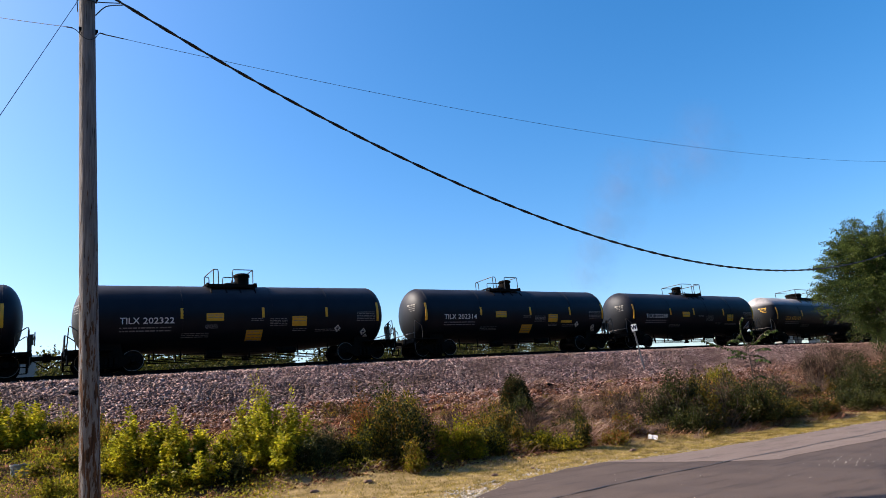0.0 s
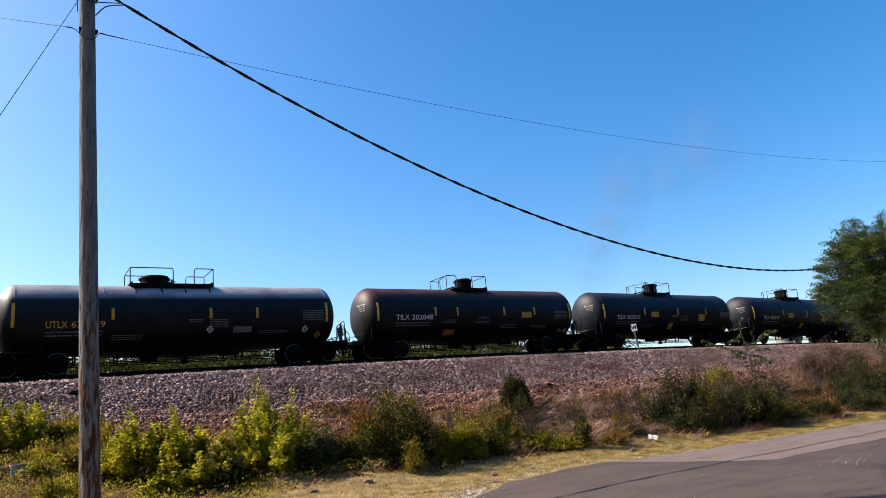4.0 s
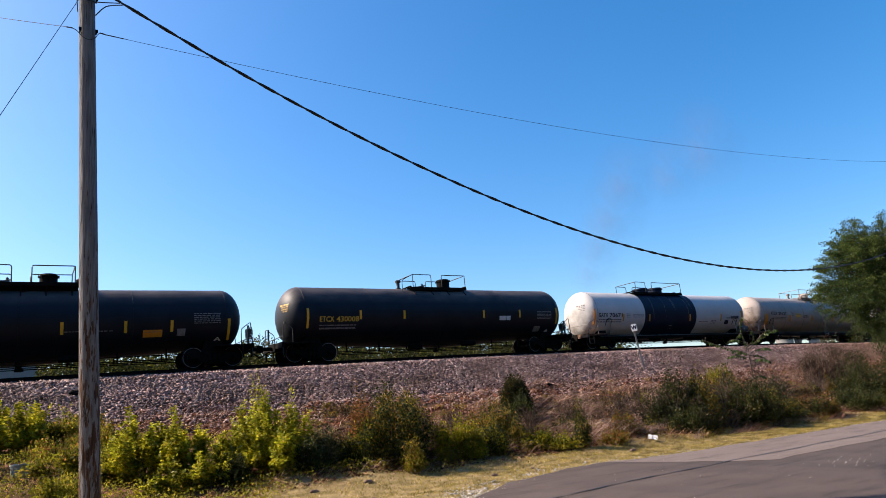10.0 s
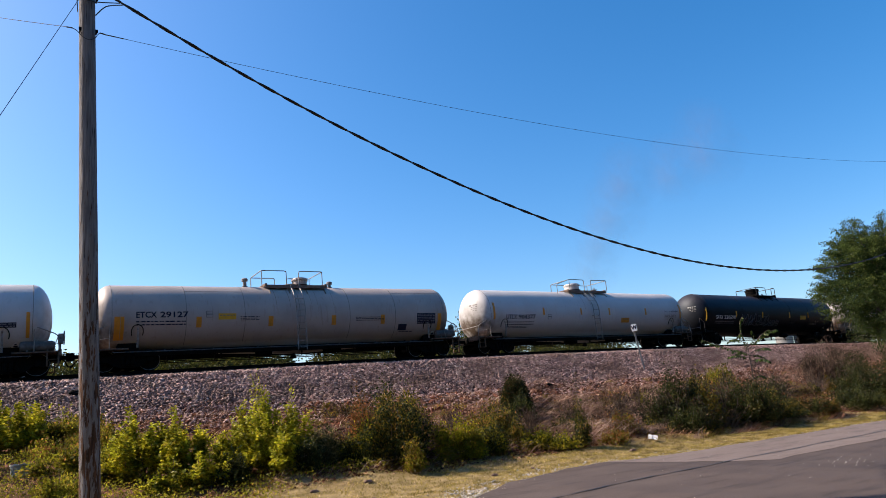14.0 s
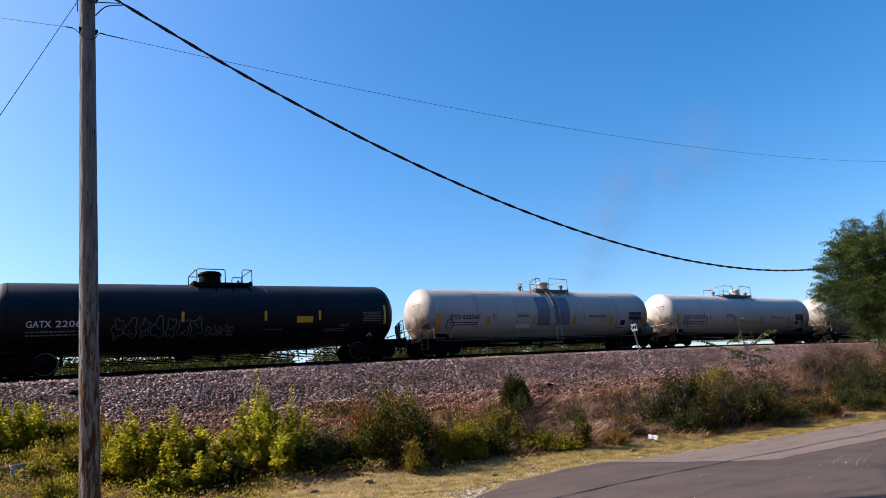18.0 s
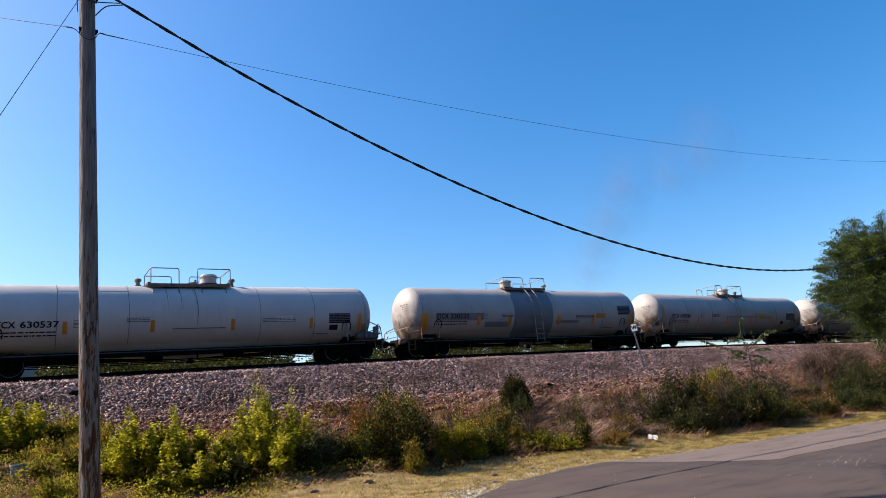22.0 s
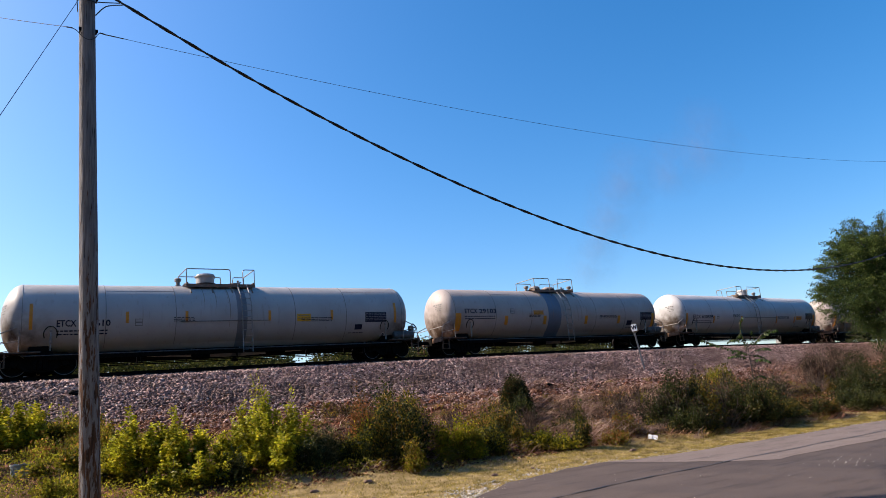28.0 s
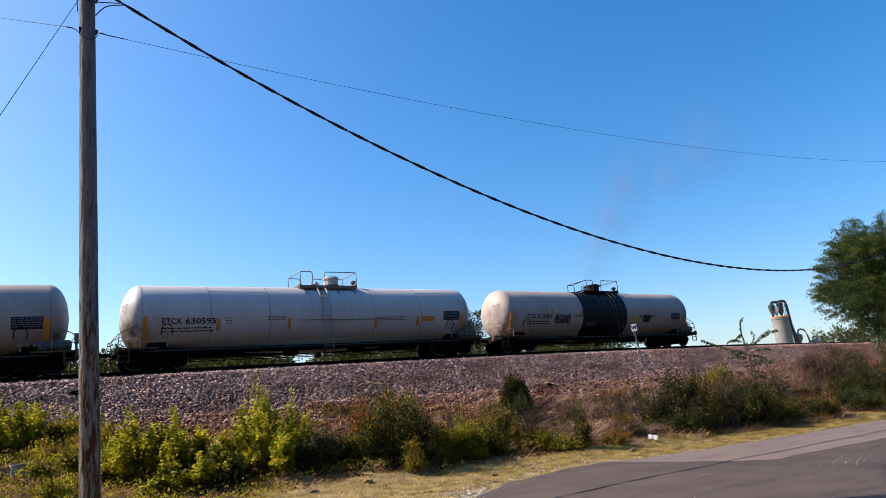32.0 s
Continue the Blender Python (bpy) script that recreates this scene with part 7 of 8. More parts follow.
def small_shrubs():
    rng = np.random.default_rng(91)
    for k in range(26):
        x, y = 11.5 + 1.25 * k + rng.uniform(-0.5, 0.5), rng.uniform(14.6 if k > 5 else 15.8, 19.5)
        mat, second = ((L_DARK, L_OLIVE), (L_OLIVE, L_RUSSET), (L_GREEN, L_DARK))[k % 3]
        shrub("small_bush", "small straggling bush among straw on the bank", x, y, rng.uniform(0.35, 0.75), rng.uniform(0.3, 0.55), mat, 400 + k, 60, 12, 0.09, second=second, clumps=3)


def sapling():
    """A thin young tree with drooping compound leaves."""
    rng = np.random.default_rng(77)
    x, y = 23.83, 15.87
    ob = tagged(empty("sapling", (x, y, float(ground_z(x, y)))), "thin young tree with drooping feathery compound leaves", "sapling")
    ob.rotation_euler = (0, 0, radians(-56.3))
    sh = Shape()
    sh.tube([(0, 0, -0.08), (0.13, 0.03, 0.93), (0.16, 0, 1.77), (0.16, 0, 2.48), (0.17, 0.02, 2.96)], 0.026, 6, r_end=0.010)
    fronds = [((0.17, 0, 2.74), (-0.14, 0.1, 3.7), (0.16, 0.1, 3.93)), ((0.08, 0, 2.91), (-0.24, -0.2, 3.21), (-0.52, -0.3, 3.02)),
              ((0.09, 0, 2.53), (-0.91, 0.3, 2.93), (-1.46, 0.4, 3.27)), ((0.20, 0, 2.67), (0.68, 0.2, 3.23), (1.27, 0.3, 3.33)),
              ((0.18, 0, 2.81), (0.55, -0.1, 3.07), (0.40, -0.2, 3.35)), ((0.21, 0, 2.52), (0.69, -0.3, 2.75), (0.90, -0.4, 2.59)),
              ((0.05, 0, 2.54), (-0.22, -0.3, 2.72), (-0.42, -0.4, 2.66)), ((0.03, 0.05, 3.31), (-0.10, 0.2, 3.28), (-0.21, 0.3, 3.12)),
              ((0.15, 0, 2.42), (0.48, 0.2, 2.49), (0.65, 0.3, 2.32)), ((0.54, 0.1, 3.03), (0.82, 0, 3.25), (0.99, -0.1, 3.32)),
              ((0.16, 0, 1.56), (0.41, 0.1, 1.75), (0.59, 0.1, 1.56)), ((0.16, 0, 2.3), (-0.2, -0.2, 2.55), (-0.6, -0.3, 2.45)), ((0.16, 0, 2.2), (0.5, -0.3, 2.35), (0.8, -0.5, 2.15)), ((0.17, 0, 2.45), (-0.1, 0.3, 2.7), (-0.3, 0.5, 2.55)), ((0.15, 0, 2.64), (0.16, 0.2, 2.94), (0.05, 0.3, 3.0))]
    cs, ds = [], []
    for a, b, c in fronds:
        a, b, c = (np.array(q) for q in (a, b, c))
        pts = [(1 - t) ** 2 * a + 2 * t * (1 - t) * b + t * t * c for t in np.linspace(0, 1, 9)]
        sh.tube(pts, 0.011, 4, r_end=0.004)
        n = max(6, int(np.linalg.norm(c - a) / 0.05))
        for t in np.linspace(0.2, 1.0, n):
            p = (1 - t) ** 2 * a + 2 * t * (1 - t) * b + t * t * c
            d = 2 * (1 - t) * (b - a) + 2 * t * (c - b)
            d = d / np.linalg.norm(d)
            side = np.cross(d, (0, 0, 1))
            for k in (-1, 1):
                cs.append(p)
                ds.append(0.35 * d + k * side * 0.55 + np.array([0, 0, -0.9]) + rng.normal(0, 0.12, 3))
    part("trunk", sh.mesh("trunk", M_BARK), ob)
    v, f = leaves(np.array(cs), np.array(ds), 0.135, rng, aspect=0.46)
    part("foliage", bulk("foliage", v, f, L_TREE), ob)


def limb_tree(name, label, x, y, height, radius, material, seed, levels=260, per=30, size=0.16, trunk=0.2, low=0.15, second=None, category="tree", lobes=5, wide=0.2, z=None):
    """A tapered trunk, limbs out to a lobed uneven crown, and many small leaves."""
    rng = np.random.default_rng(seed)
    ob = tagged(empty(name, (x, y, float(ground_z(x, y)) - 0.05 if z is None else z)), label, category)
    sh = Shape()
    fork = height * max(0.12, low)
    sh.tube([(0, 0, 0), (0.06 * height / 5, 0, fork), (0.0, 0.05, height * 0.6), (0.1, 0, height * 0.85)], trunk, 8, r_end=trunk * 0.2)
    nl = 12
    a = np.arange(nl) * 2.4 + rng.uniform(0, 1, nl)
    hz = np.linspace(max(low, 0.2), 0.85, nl)
    tips = np.stack([radius * (0.55 + 0.3 * np.sin(np.pi * hz)) * np.cos(a), radius * (0.55 + 0.3 * np.sin(np.pi * hz)) * np.sin(a), height * np.minimum(0.95, hz + 0.12)], -1)
    roots = np.stack([np.zeros(nl), np.zeros(nl), height * hz * 0.8], -1)
    for r0, t0 in zip(roots, tips):
        mid = (r0 + t0) / 2 + np.array([0, 0, 0.12 * height])
        sh.tube([r0, mid * 0.9 + r0 * 0.1, t0], trunk * 0.4, 5, r_end=trunk * 0.08)
    part("trunk", sh.mesh("trunk", M_BARK), ob)
    # sprays hang round the limbs' tips and between
    k = rng.integers(0, nl, levels)
    t = rng.uniform(0.25, 1.1, levels)[:, None]
    c = roots[k] * (1 - t) + tips[k] * t + rng.normal(0, 1, (levels, 3)) * np.array([0.24, 0.24, 0.11]) * np.array([radius, radius, height])
    inside = (np.hypot(c[:, 0], c[:, 1]) / radius) ** 2 + ((c[:, 2] - height * (0.5 + low / 2)) / (height * (0.52 - low / 2))) ** 2
    c = c[inside < 1.0 + 0.2 * np.sin(3.0 * np.arctan2(c[:, 1], c[:, 0]) + 5 * c[:, 2] / height)]
    out = c - np.array([0, 0, height * 0.4])
    d = out / np.linalg.norm(out, axis=1)[:, None] + np.array([0, 0, -0.25]) + rng.normal(0, 0.35, c.shape)
    d /= np.linalg.norm(d, axis=1)[:, None]
    s, e = c, c + d * (radius * rng.uniform(0.14, 0.34, len(c)))[:, None]
    m = (s + e) / 2 + np.array([0, 0, 0.06 * radius])
    part("sprays", stem_mesh("sprays", s, m, e, trunk * 0.06, M_BARK, range(0, len(s), 3)), ob)
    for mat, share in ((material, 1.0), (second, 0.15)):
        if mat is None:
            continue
        # the second tone goes on the outermost sprays; the elm's paints sunlight there
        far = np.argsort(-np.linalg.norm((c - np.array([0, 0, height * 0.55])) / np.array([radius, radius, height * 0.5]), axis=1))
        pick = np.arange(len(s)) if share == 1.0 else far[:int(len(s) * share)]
        p, dd = along(s[pick], m[pick], e[pick], per, rng, 0.0)
        p = p + rng.normal(0, wide, p.shape) * np.array([1, 1, 0.6])
        dd = dd / np.maximum(1e-6, np.linalg.norm(dd, axis=1))[:, None] + rng.normal(0, 0.7, dd.shape) - np.array([0, 0, 0.35])
        v, f = leaves(p, dd, size, rng)
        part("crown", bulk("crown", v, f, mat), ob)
    return ob


build_grass()
build_shrubs()
small_shrubs()
for i, (bx, by, bh, br) in enumerate(BRUSH):
    bare_brush(bx, by, bh, br, 300 + i)
for i, (bx, by, bh, br) in enumerate(TANGLE):
    bare_brush(bx, by, bh, br, 340 + i, True)
sapling()
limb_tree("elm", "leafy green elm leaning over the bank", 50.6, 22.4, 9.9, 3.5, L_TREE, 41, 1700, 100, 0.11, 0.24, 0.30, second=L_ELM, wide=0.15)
limb_tree("elm", "leafy green elm leaning over the bank", 59.0, 23.5, 10.9, 4.6, L_TREE, 42, 1200, 80, 0.14, 0.28, 0.06, second=L_DARK, wide=0.22)
limb_tree("elm", "leafy green elm leaning over the bank", 56.5, 20.2, 7.6, 3.4, L_DARK, 43, 1000, 80, 0.135, 0.2, 0.05, second=L_TREE, wide=0.22)

# beyond the track: a loose row of trees and scrub with gaps
BACK = [(5.5, 66, 5.0, 2.2, 1), (8.5, 66, 5.8, 2.6, 1), (12.5, 70, 6.4, 2.8, 0), (15.8, 71, 8.0, 1.9, 1), (19.0, 68, 6.4, 2.8, 0), (22.2, 72, 7.2, 2.4, 1), (31.5, 70, 7.2, 3.0, 0),
        (36.0, 72, 7.4, 2.8, 1), (40.2, 71, 8.4, 2.4, 1), (44.5, 69, 7.8, 3.0, 0), (50.2, 72, 12.2, 1.9, 1), (53.6, 70, 8.2, 2.4, 0), (63.4, 72, 8.8, 3.2, 1),
        (68.5, 71, 8.8, 2.8, 0), (73.0, 73, 8.4, 2.6, 0)]
rng = np.random.default_rng(61)
n = 80000
sx = rng.uniform(-6, 68, n)
sy = 47.0 + rng.normal(0, 1.5, n)
crest = 4.5 + 0.5 * wob(sx, sy * 0, 7.3, 0.6) + 0.4 * wob(sx, sy * 0, 2.9, 1.4)
gap = np.clip(np.exp(-((sx - 17.7) / 0.8) ** 2) + np.exp(-((sx - 38.6) / 0.8) ** 2) + (sx < 1.2) + np.exp(-((sx - 22.8) / 0.4) ** 2) + smooth(50.3, 51.6, sx), 0, 1.1)
sz = ground_z(sx, sy) + (crest * (1 - 0.8 * gap)) * rng.random(n) ** 0.6
v, f = leaves(np.stack([sx, sy, sz], -1), rng.normal(size=(n, 3)) + np.array([0, 0, -0.2]), 0.2, rng)
tagged(new("far_scrub", bulk("far_scrub", v, f, L_BACK)), "green scrub growing beyond the railway track", "scrub", kind="stuff")
m = 26000
dx = rng.uniform(1.4, 54, m)
dy = 51.0 + rng.normal(0, 0.8, m)
keep = (np.abs(dx - 19.2) > 0.9) & (np.abs(dx - 41.9) > 1.0)
dx, dy = dx[keep], dy[keep]
dz = ground_z(dx, dy) + (4.3 + 0.6 * wob(dx, dy * 0, 5.1, 2.6)) * rng.random(len(dx)) ** 0.7
v, f = leaves(np.stack([dx, dy, dz], -1), rng.normal(size=(len(dx), 3)), 0.42, rng, aspect=0.7)
tagged(new("far_thicket", bulk("far_thicket", v, f, L_BACKDARK)), "dark green thicket behind the scrub beyond the track", "scrub", kind="stuff")
for i, (bx, by, bh, br, dark) in enumerate(BACK):
    limb_tree("far_tree", "distant green tree beyond the railway track", bx, by, bh, br, L_BACKDARK if dark else L_BACK, 100 + i, 210, 26, 0.34, 0.16, 0.08,
              second=L_BACK if dark else None, wide=0.32)
limb_tree("far_tree", "distant dark tree beyond the railway track", 235.0, 120.0, 15.5, 9.0, L_BACKDARK, 140, 200, 22, 0.9, 0.4, 0.1, wide=0.9)
limb_tree("far_tree", "distant dark tree beyond the railway track", 247.0, 118.0, 14.5, 8.0, L_BACKDARK, 141, 180, 22, 0.9, 0.4, 0.1, wide=0.9)


# ---- pole and wires ----
def utility_pole():
    base, axis = Vector((1.147, 12.297, -0.1)), Vector((-0.0408, 0.0028, 1.0))
    ob = tagged(empty("utility_pole", base), "weathered grey wooden utility pole leaning slightly", "utility pole")
    s = Shape()
    n = 20
    zs = np.linspace(0, 11.2, 46)
    for i, z in enumerate(zs):
        r = 0.155 - 0.0024 * z
        for k in range(n):
            a = 2 * math.pi * k / n
            rr = r * (1 + 0.02 * noise.noise(Vector((math.cos(a) * 3, math.sin(a) * 3, z * 0.9))) + 0.012 * noise.noise(Vector((math.cos(a) * 9, math.sin(a) * 9, z * 0.4))))
            s.v.append((axis.x * z + rr * math.cos(a), axis.y * z + rr * math.sin(a), z))
        if i:
            b = (i - 1) * n
            s.f += [(b + k, b + (k + 1) % n, b + n + (k + 1) % n, b + n + k) for k in range(n)]
    s.f.append(tuple((len(zs) - 1) * n + k for k in range(n)))
    part("shaft", s.mesh("shaft", M_POLE, True), ob)

    def on(z):
        return Vector((axis.x * z, axis.y * z, z))
    def rel(*q):
        return Vector(q) - base
    for x, z in ((0.66, 8.745), (0.92, 8.755), (0.66, 9.42), (0.90, 9.40)):
        t = Shape().tube([rel(x, 12.26, z), rel(x, 12.14, z)], 0.014, 6)
        t.box(x - base.x - 0.022, x - base.x + 0.022, 12.135 - base.y, 12.15 - base.y, z - base.z - 0.03, z - base.z + 0.03)
        part("bolt", t.mesh("bolt", M_IRON), ob, "iron wire bolt")
    for name, r, bend, label, pts in (
            ("jumper_cable", 0.007, 0.05, "thin black jumper wire", ((0.49, 12.16, 8.741), (0.60, 12.15, 8.715), (0.69, 12.13, 8.59), (0.80, 12.12, 8.535), (0.90, 12.13, 8.60), (0.95, 12.15, 8.72), (1.02, 12.16, 8.755))),
            ("sleeve", 0.012, 0.0, "wire end sleeve", ((0.45, 12.18, 8.745), (0.54, 12.16, 8.735))),
            ("sleeve", 0.012, 0.0, "wire end sleeve", ((0.97, 12.17, 8.754), (1.07, 12.19, 8.75))),
            ("jumper_cable", 0.009, 0.1, "black jumper cable", ((0.59, 12.16, 9.6), (0.585, 12.16, 9.3), (0.61, 12.17, 9.08))),
            ("jumper_cable", 0.010, 0.1, "black jumper cable", ((0.40, 12.2, 9.42), (0.66, 12.15, 9.36), (0.89, 12.15, 9.343), (1.30, 12.31, 9.54))),
            ("jumper_cable", 0.011, 0.12, "black jumper cable", ((0.895, 12.17, 9.09), (1.05, 12.22, 9.36), (1.36, 12.33, 9.53)))):
        part(name, Shape().tube([rel(*q) for q in pts], r, 5, soft=bend).mesh(name, M_CABLE), ob, label)


def sagging(a, b, sag, s0, s1, n):
    a, b = Vector(a), Vector(b)
    out = []
    for i in range(n + 1):
        u = s0 + (s1 - s0) * i / n
        p = a + (b - a) * u
        p.z -= 4 * sag * u * (1 - u)
        out.append(p)
    return out


def wires():
    line = sagging((0.75, 12.32, 9.838), (30.02, 12.40, 6.44), 2.68, 0.0, 1.9, 560)
    ob = tagged(empty("power_cable", (0, 0, 0)), "thick black twisted overhead service cable", "cable")
    for k in range(2):
        pts = []
        for i, p in enumerate(line):
            a = i * 0.62 + k * math.pi
            pts.append(p + 0.017 * Vector((0.0, math.cos(a), math.sin(a))))
        part("strand", Shape().tube(pts, 0.0165, 6).mesh("strand", M_CABLE), ob)
    s = Shape().tube(sagging((1.00, 12.18, 8.747), (41.84, 12.5, 12.15), 1.10, 0.0, 1.5, 80), 0.0045, 5)
    s.tube(sagging((1.00, 12.18, 8.747), (41.84, 12.5, 12.15), 1.10, 0.001, 0.009, 4), 0.010, 5)
    tagged(new("telephone_wire", s.mesh("telephone_wire", M_CABLE)), "thin dark overhead wire along the road", "wire")
    s = Shape().tube(sagging((0.49, 12.16, 8.741), (-5.85, 18.5, 12.28), 0.12, 0.0, 1.0, 40), 0.0055, 5)
    tagged(new("telephone_wire", s.mesh("telephone_wire", M_CABLE)), "thin dark overhead wire along the road", "wire")
    s = Shape().tube([(0.72, 12.2, 9.6), (-0.35, 10.08, 5.98), (-2.12, 6.57, -0.02)], 0.005, 5)
    tagged(new("guy_wire", s.mesh("guy_wire", M_CABLE)), "dark steel guy wire slanting to the ground", "wire")
    s = Shape().tube(sagging((0.70, 12.22, 9.47), (-6.1, 18.9, 13.6), 0.2, 0.0, 1.0, 40), 0.014, 5)
    tagged(new("power_cable", s.mesh("power_cable", M_CABLE)), "black overhead service cable", "cable")


def whistle_post():
    x, y = 30.05, 26.3
    z = float(ground_z(x, y))
    ob = tagged(empty("whistle_post", (x, y, z)), "leaning steel post with a small white letter sign", "railway sign")
    top = Vector((-0.38, 0.05, 2.25))
    s = Shape()
    b = Vector((0.0, 0, -0.2))
    for o in (-0.045, 0.045):
        s.tube([b + Vector((o, 0, 0)), top + Vector((o, 0, 0))], 0.020, 5)
    s.tube([b, top], 0.045, 4)
    part("post", s.mesh("post", M_GALV), ob, "galvanised channel post")
    turn = Matrix.Rotation(radians(-48), 4, "Z") @ Matrix.Rotation(radians(-5), 4, "Y")
    plate = Shape().slab([(-0.16, -0.15), (-0.13, -0.18), (0.13, -0.18), (0.16, -0.15), (0.16, 0.19), (0.13, 0.22), (-0.13, 0.22), (-0.16, 0.19)], -0.004, 0.004)
    p = part("plate", plate.mesh("plate", M_SIGN), ob, "white sheet metal sign", at=top + Vector((-0.05, -0.09, 0.12)))
    p.rotation_euler = turn.to_euler()
    cu = bpy.data.curves.new("writing", "FONT")
    cu.body, cu.size, cu.align_x, cu.align_y, cu.offset = "W", 0.29, "CENTER", "CENTER", 0.014
    w = bpy.data.objects.new("writing", cu)
    scene.collection.objects.link(w)
    bpy.context.view_layer.update()
    me = bpy.data.meshes.new_from_object(w.evaluated_get(bpy.context.evaluated_depsgraph_get()))
    bpy.data.objects.remove(w)
    me.transform(pose(0, -0.008, 0.02, 90, 0, 0))
    me.materials.clear()
    me.materials.append(M_LETTERB)
    part("letter", me, p, "black letter W")


def small_things():
    x, y = 16.85, 14.85
    bm = bmesh.new()
    bmesh.ops.create_grid(bm, x_segments=8, y_segments=6, size=0.5)
    for q in bm.verts:
        q.co.z = 0.16 * noise.noise(q.co * 4.0 + Vector((1.3, 4.4, 0))) + 0.1 * q.co.x * q.co.x
    bmesh.ops.solidify(bm, geom=bm.faces[:], thickness=0.012)
    me = bpy.data.meshes.new("litter")
    bm.to_mesh(me)
    bm.free()
    me.materials.append(M_LITTER)
    ob = tagged(new("litter", me), "crumpled white paper litter on the grass", "litter")
    ob.matrix_world = pose(x, y, float(ground_z(x, y)) + 0.13, 42, 14, -52) @ Matrix.Diagonal((0.28, 0.2, 0.4, 1))
    x, y = 0.26, 19.5
    s = Shape().lathe([(0.16, 0.0), (0.21, 0.38), (0.225, 0.385), (0.225, 0.42), (0.205, 0.42), (0.20, 0.39), (0.15, 0.02)], "z", (0, 0, 0), 20)
    b = tagged(empty("pail", (x, y, float(ground_z(x, y)) - 0.16)), "grey plastic pail lying among weeds on the bank", "bucket")
    part("tub", s.mesh("tub", M_BUCKET, True), b)
    part("bail", Shape().tube([(-0.2, 0, 0.36), (-0.1, -0.16, 0.2), (0.1, -0.16, 0.2), (0.2, 0, 0.36)], 0.006, 4, soft=0.08).mesh("bail", M_GALV), b, "wire handle")
    rock = kept("rock", lambda: rock_mesh("rock", M_ROCK))
    for px, py, sc in ((7.07, 14.79, 0.10), (5.75, 14.81, 0.09), (9.8, 13.6, 0.08), (15.1, 14.1, 0.10), (12.1, 13.3, 0.07), (19.4, 13.5, 0.07), (11.2, 13.9, 0.06), (6.3, 13.0, 0.06)):
        r = tagged(new("rock", rock), "small brown stone lying in the verge grass", "rock", "stones on the verge")
        r.location, r.scale = (px, py, float(ground_z(px, py)) + sc * 0.2), (sc * 1.3, sc, sc * 0.7)


def silo():
    x, y = 212.3, 126.2
    ob = tagged(empty("silo", (x, y, 2.2)), "distant concrete silo with steel pipes and dust collectors", "silo")
    r = 2.6
    part("drum", Shape().lathe([(r, -2), (r, 19.4), (r + 0.15, 19.5), (r + 0.15, 20.0)], "z", (0, 0, 0), 32).mesh("drum", M_CONCRETE, True), ob)
    part("rim", Shape().lathe([(r + 0.2, 20.0), (r + 0.2, 20.2), (r - 0.2, 20.5)], "z", (0, 0, 0), 32).mesh("rim", M_RUSTBAND), ob, "rusty roof rim")
    for dx, dy, z, m, lab in ((-1.75, 1.15, 24.8, M_PLANTDARK, ""), (-0.7, 0.45, 23.9, M_ROOFWHITE, "pale dust collector"), (0.55, -0.4, 25.3, M_PLANTDARK, "")):
        part("dust_collector", Shape().lathe([(0.28, 19.6), (0.34, 20.9), (0.95, 22.9), (1.0, z - 0.5), (0.55, z)], "z", (dx, dy, 0), 12).mesh("dust_collector", m, True), ob, lab)
    s = Shape()
    for dx, dy in ((-2.2, 0.5), (0.5, -1.4), (2.0, -1.2), (-0.5, 1.5)):
        s.tube([(dx, dy, 19.9), (dx, dy, 24.6)], 0.10, 5)
    for z in (21.5, 23.2, 24.6):
        s.tube([(-2.2, 0.5, z), (0.5, -1.4, z), (2.0, -1.2, z)], 0.09, 5)
    part("frame", s.mesh("frame", M_PLANT), ob)
    s = Shape()
    s.tube([(-1.75, 1.15, 24.7), (-1.6, 1.0, 25.3), (0.4, -0.3, 25.3), (1.5, -1.1, 25.7), (2.3, -1.6, 24.9), (2.95, -1.95, 12.0), (3.5, -2.3, -1)], 0.42, 8, soft=0.9)
    s.tube([(2.2, -1.5, 20.5), (3.4, -2.3, 14.0), (4.6, -3.0, -1)], 0.26, 6)
    part("chute", s.mesh("chute", M_PLANTDARK, True), ob, "dark steel conveyor pipe")
    hop = tagged(empty("hopper", (217.0, 124.1, 2.2)), "small distant steel hopper with a bent pipe", "hopper")
    part("bin", Shape().lathe([(0.5, -1), (0.5, 11.2), (1.3, 12.8), (1.3, 14.0), (0.3, 14.6)], "z", (0, 0, 0), 14).mesh("bin", M_PLANT, True), hop)
    part("pipe", Shape().tube([(0, 0, 14.4), (0.3, -0.2, 15.8), (1.8, -1.2, 15.9), (2.8, -1.8, 13.0), (3.0, -2.0, -1)], 0.28, 7, soft=0.8).mesh("pipe", M_PLANT, True), hop)
    shed = tagged(empty("metal_tank", (221.8, 121.6, 2.2)), "small distant pale metal tank", "tank")
    part("drum", Shape().lathe([(1.5, -1), (1.5, 12.0), (0.2, 12.5)], "z", (0, 0, 0), 18).mesh("drum", M_WALLGREY, True), shed)


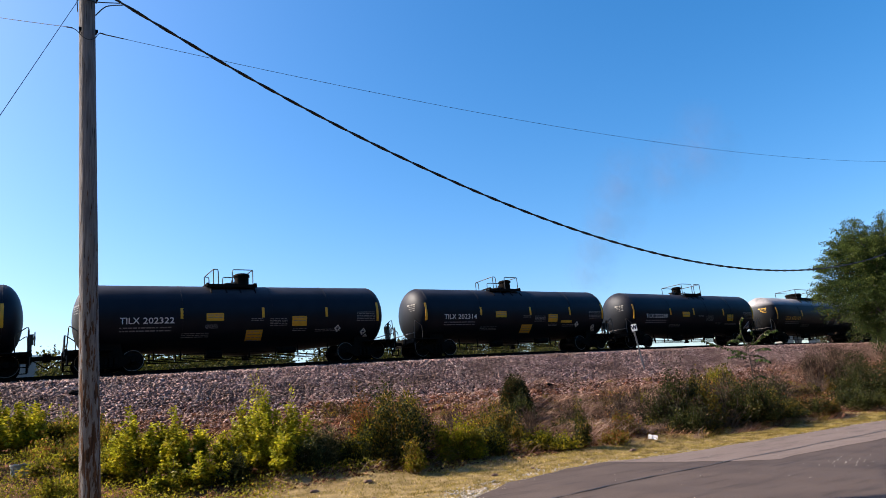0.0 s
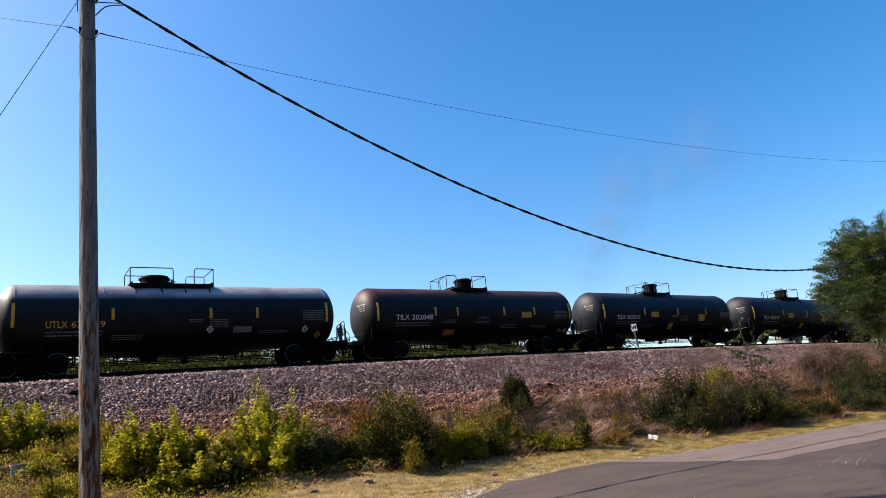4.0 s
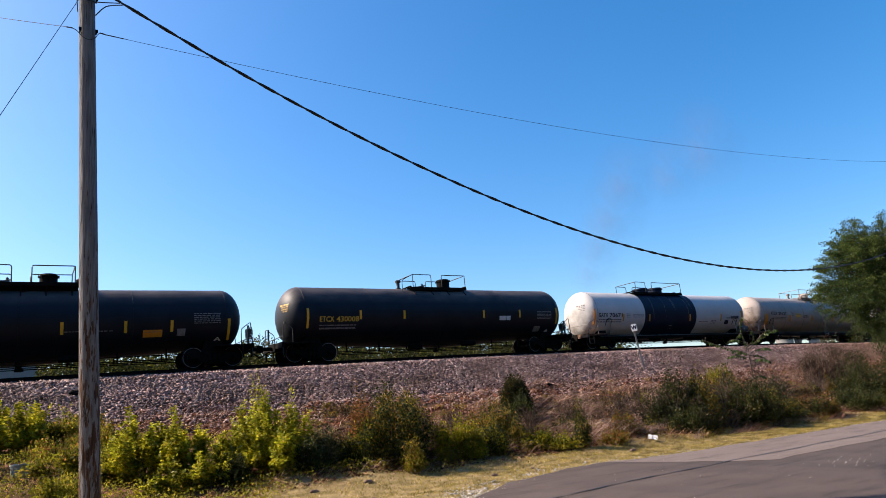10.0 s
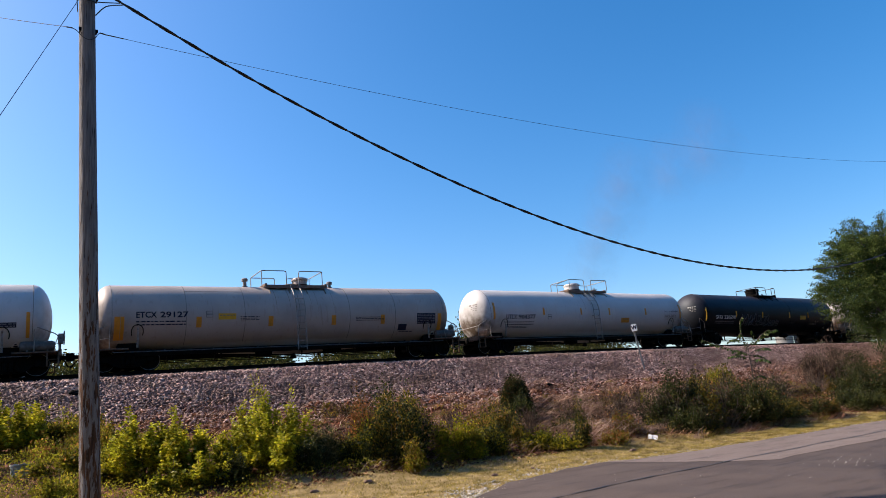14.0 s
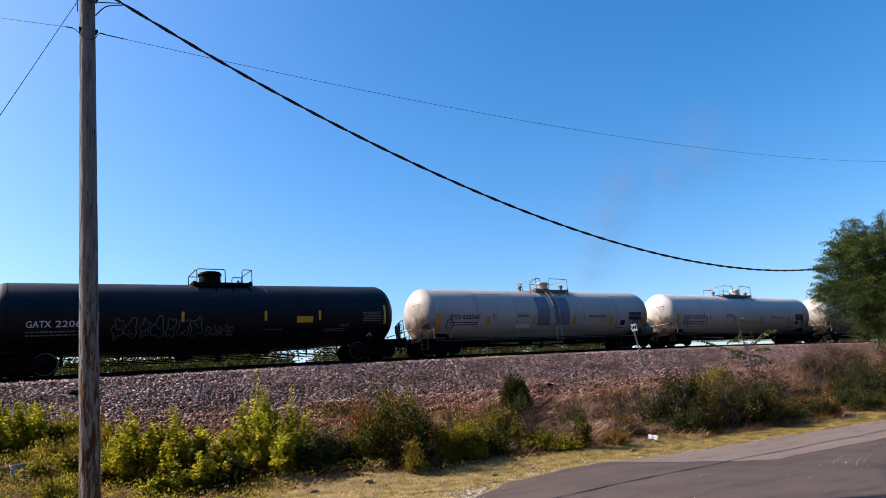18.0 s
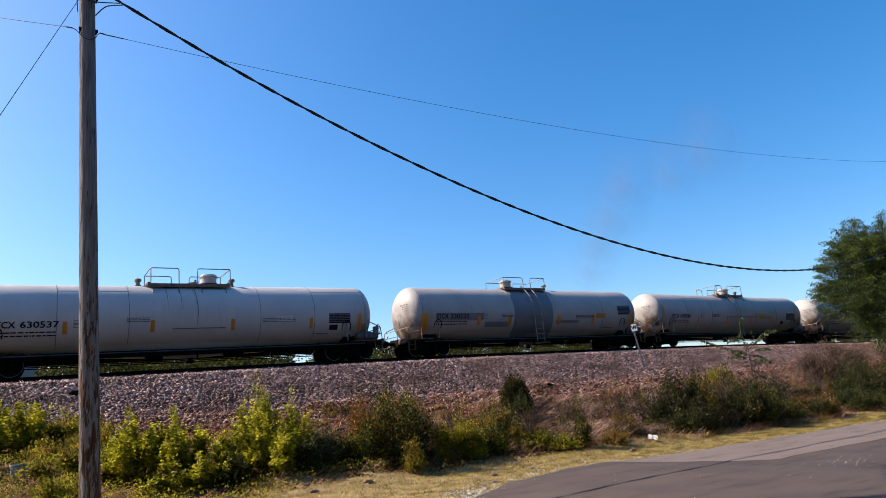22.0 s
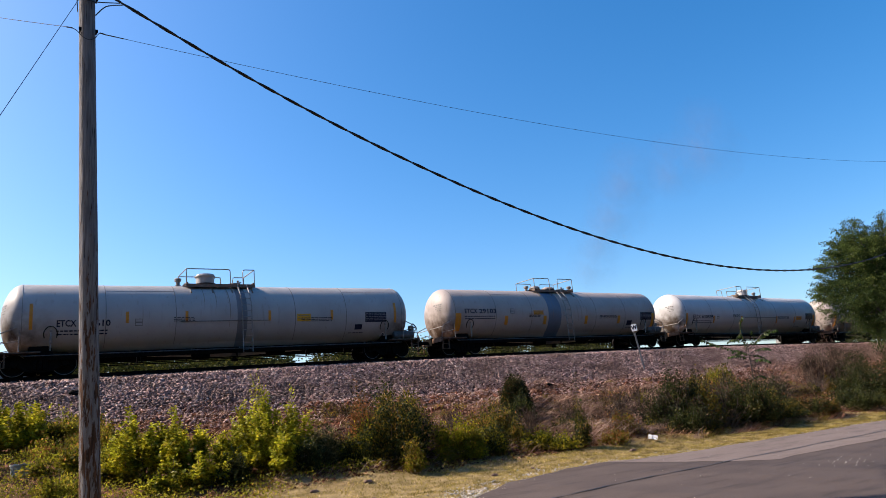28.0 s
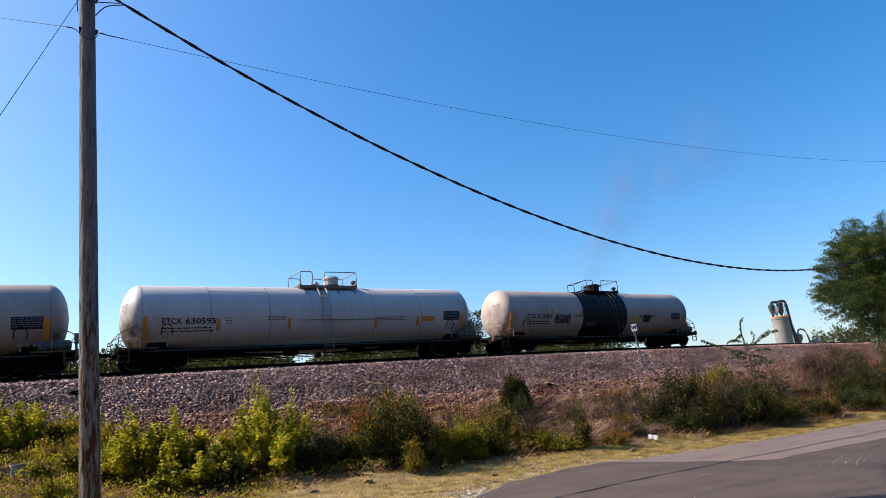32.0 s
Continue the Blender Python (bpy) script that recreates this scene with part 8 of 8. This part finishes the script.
def far_building():
    ob = tagged(empty("warehouse", (-9.0, 72.0, 2.4)), "low grey panelled warehouse with a white roof edge", "building")
    part("wall", Shape().box(-14, 11.4, -0.2, 14, -0.5, 6.9).mesh("wall", M_WALLGREY), ob)
    part("roof", Shape().box(-14.2, 11.6, -0.45, 14.2, 6.9, 7.3).mesh("roof", M_ROOFWHITE), ob)
    for k in range(9):
        part("panel", kept("wallpanel", lambda: Shape().box(-1.2, 1.2, -0.26, -0.2, 0.2, 6.6, 0.02).mesh("panel", M_WALLGREY)), ob, at=(-11.8 + 2.75 * k, 0, 0))
    for x, y, w, hgt in ((26.0, 86.0, 7.0, 7.4),):
        b = tagged(empty("white_shed", (x, y, 2.4)), "distant white metal shed behind the trees", "building")
        part("wall", Shape().box(-w / 2, w / 2, 0, 8, -0.5, hgt - 1.2).mesh("wall", M_ROOFWHITE), b)
        part("roof", Shape().prism([(-0.3, hgt - 1.2), (8.3, hgt - 1.2), (8.3, hgt - 1.1), (4.0, hgt), (-0.3, hgt - 1.1)], -w / 2 - 0.2, w / 2 + 0.2).mesh("roof", M_WALLGREY), b)


def smoke():
    """A faint brown haze of smoke rising far behind the train, in soft-edged rigid wisps."""
    m = bpy.data.materials.new("thin_smoke")
    m.use_nodes = True
    t = m.node_tree
    t.nodes.remove(t.nodes["Principled BSDF"])
    tc = t.nodes.new("ShaderNodeTexCoord")
    g = t.nodes.new("ShaderNodeTexGradient")
    g.gradient_type = "SPHERICAL"
    t.links.new(tc.outputs["Object"], g.inputs[0])
    mul = add(t, "Math")
    mul.operation = "MULTIPLY"
    t.links.new(g.outputs["Fac"], mul.inputs[0])
    t.links.new(ramp(t, grain(t, 1.3, 3.0), 0.2, 0.8), mul.inputs[1])
    dens = add(t, "Math")
    dens.operation = "MULTIPLY"
    dens.inputs[1].default_value = 0.26
    t.links.new(mul.outputs[0], dens.inputs[0])
    tr, df = t.nodes.new("ShaderNodeBsdfTransparent"), t.nodes.new("ShaderNodeBsdfTranslucent")
    df.inputs["Color"].default_value = (0.20, 0.155, 0.135, 1)
    mix = t.nodes.new("ShaderNodeMixShader")
    t.links.new(dens.outputs[0], mix.inputs[0])
    t.links.new(tr.outputs[0], mix.inputs[1])
    t.links.new(df.outputs[0], mix.inputs[2])
    t.links.new(mix.outputs[0], t.nodes["Material Output"].inputs["Surface"])

    def wisp():
        s = Shape()
        n = 9
        for i in range(n):
            for j in range(n):
                u, w = 2 * i / (n - 1) - 1, 2 * j / (n - 1) - 1
                s.v.append((u, 0.15 * math.sin(2.5 * u + 1) * math.cos(2 * w), w))
        s.f = [(i * n + j, (i + 1) * n + j, (i + 1) * n + j + 1, i * n + j + 1) for i in range(n - 1) for j in range(n - 1)]
        return s.mesh("wisp", m)
    out = []
    for k, (x, y, z, r) in enumerate(((102.4, 100.0, 28.4, 6.5), (107.9, 101.5, 35.5, 7.0), (115.3, 103.0, 43.5, 9.5), (117.3, 100.0, 50.6, 9.0), (136.0, 101.5, 55.6, 10.0), (155.3, 103.0, 66.0, 14.0))):
        ob = tagged(new("smoke_wisp", kept("wisp", wisp)), "faint brown smoke haze drifting in the sky", "smoke", "smoke in the sky")
        ob.scale = (r, r, r)
        ob.visible_shadow = False
        out.append((ob, x, y, z, k))
    return out


utility_pole()
wires()
whistle_post()
small_things()
silo()
far_building()
SMOKE = smoke()
motions()
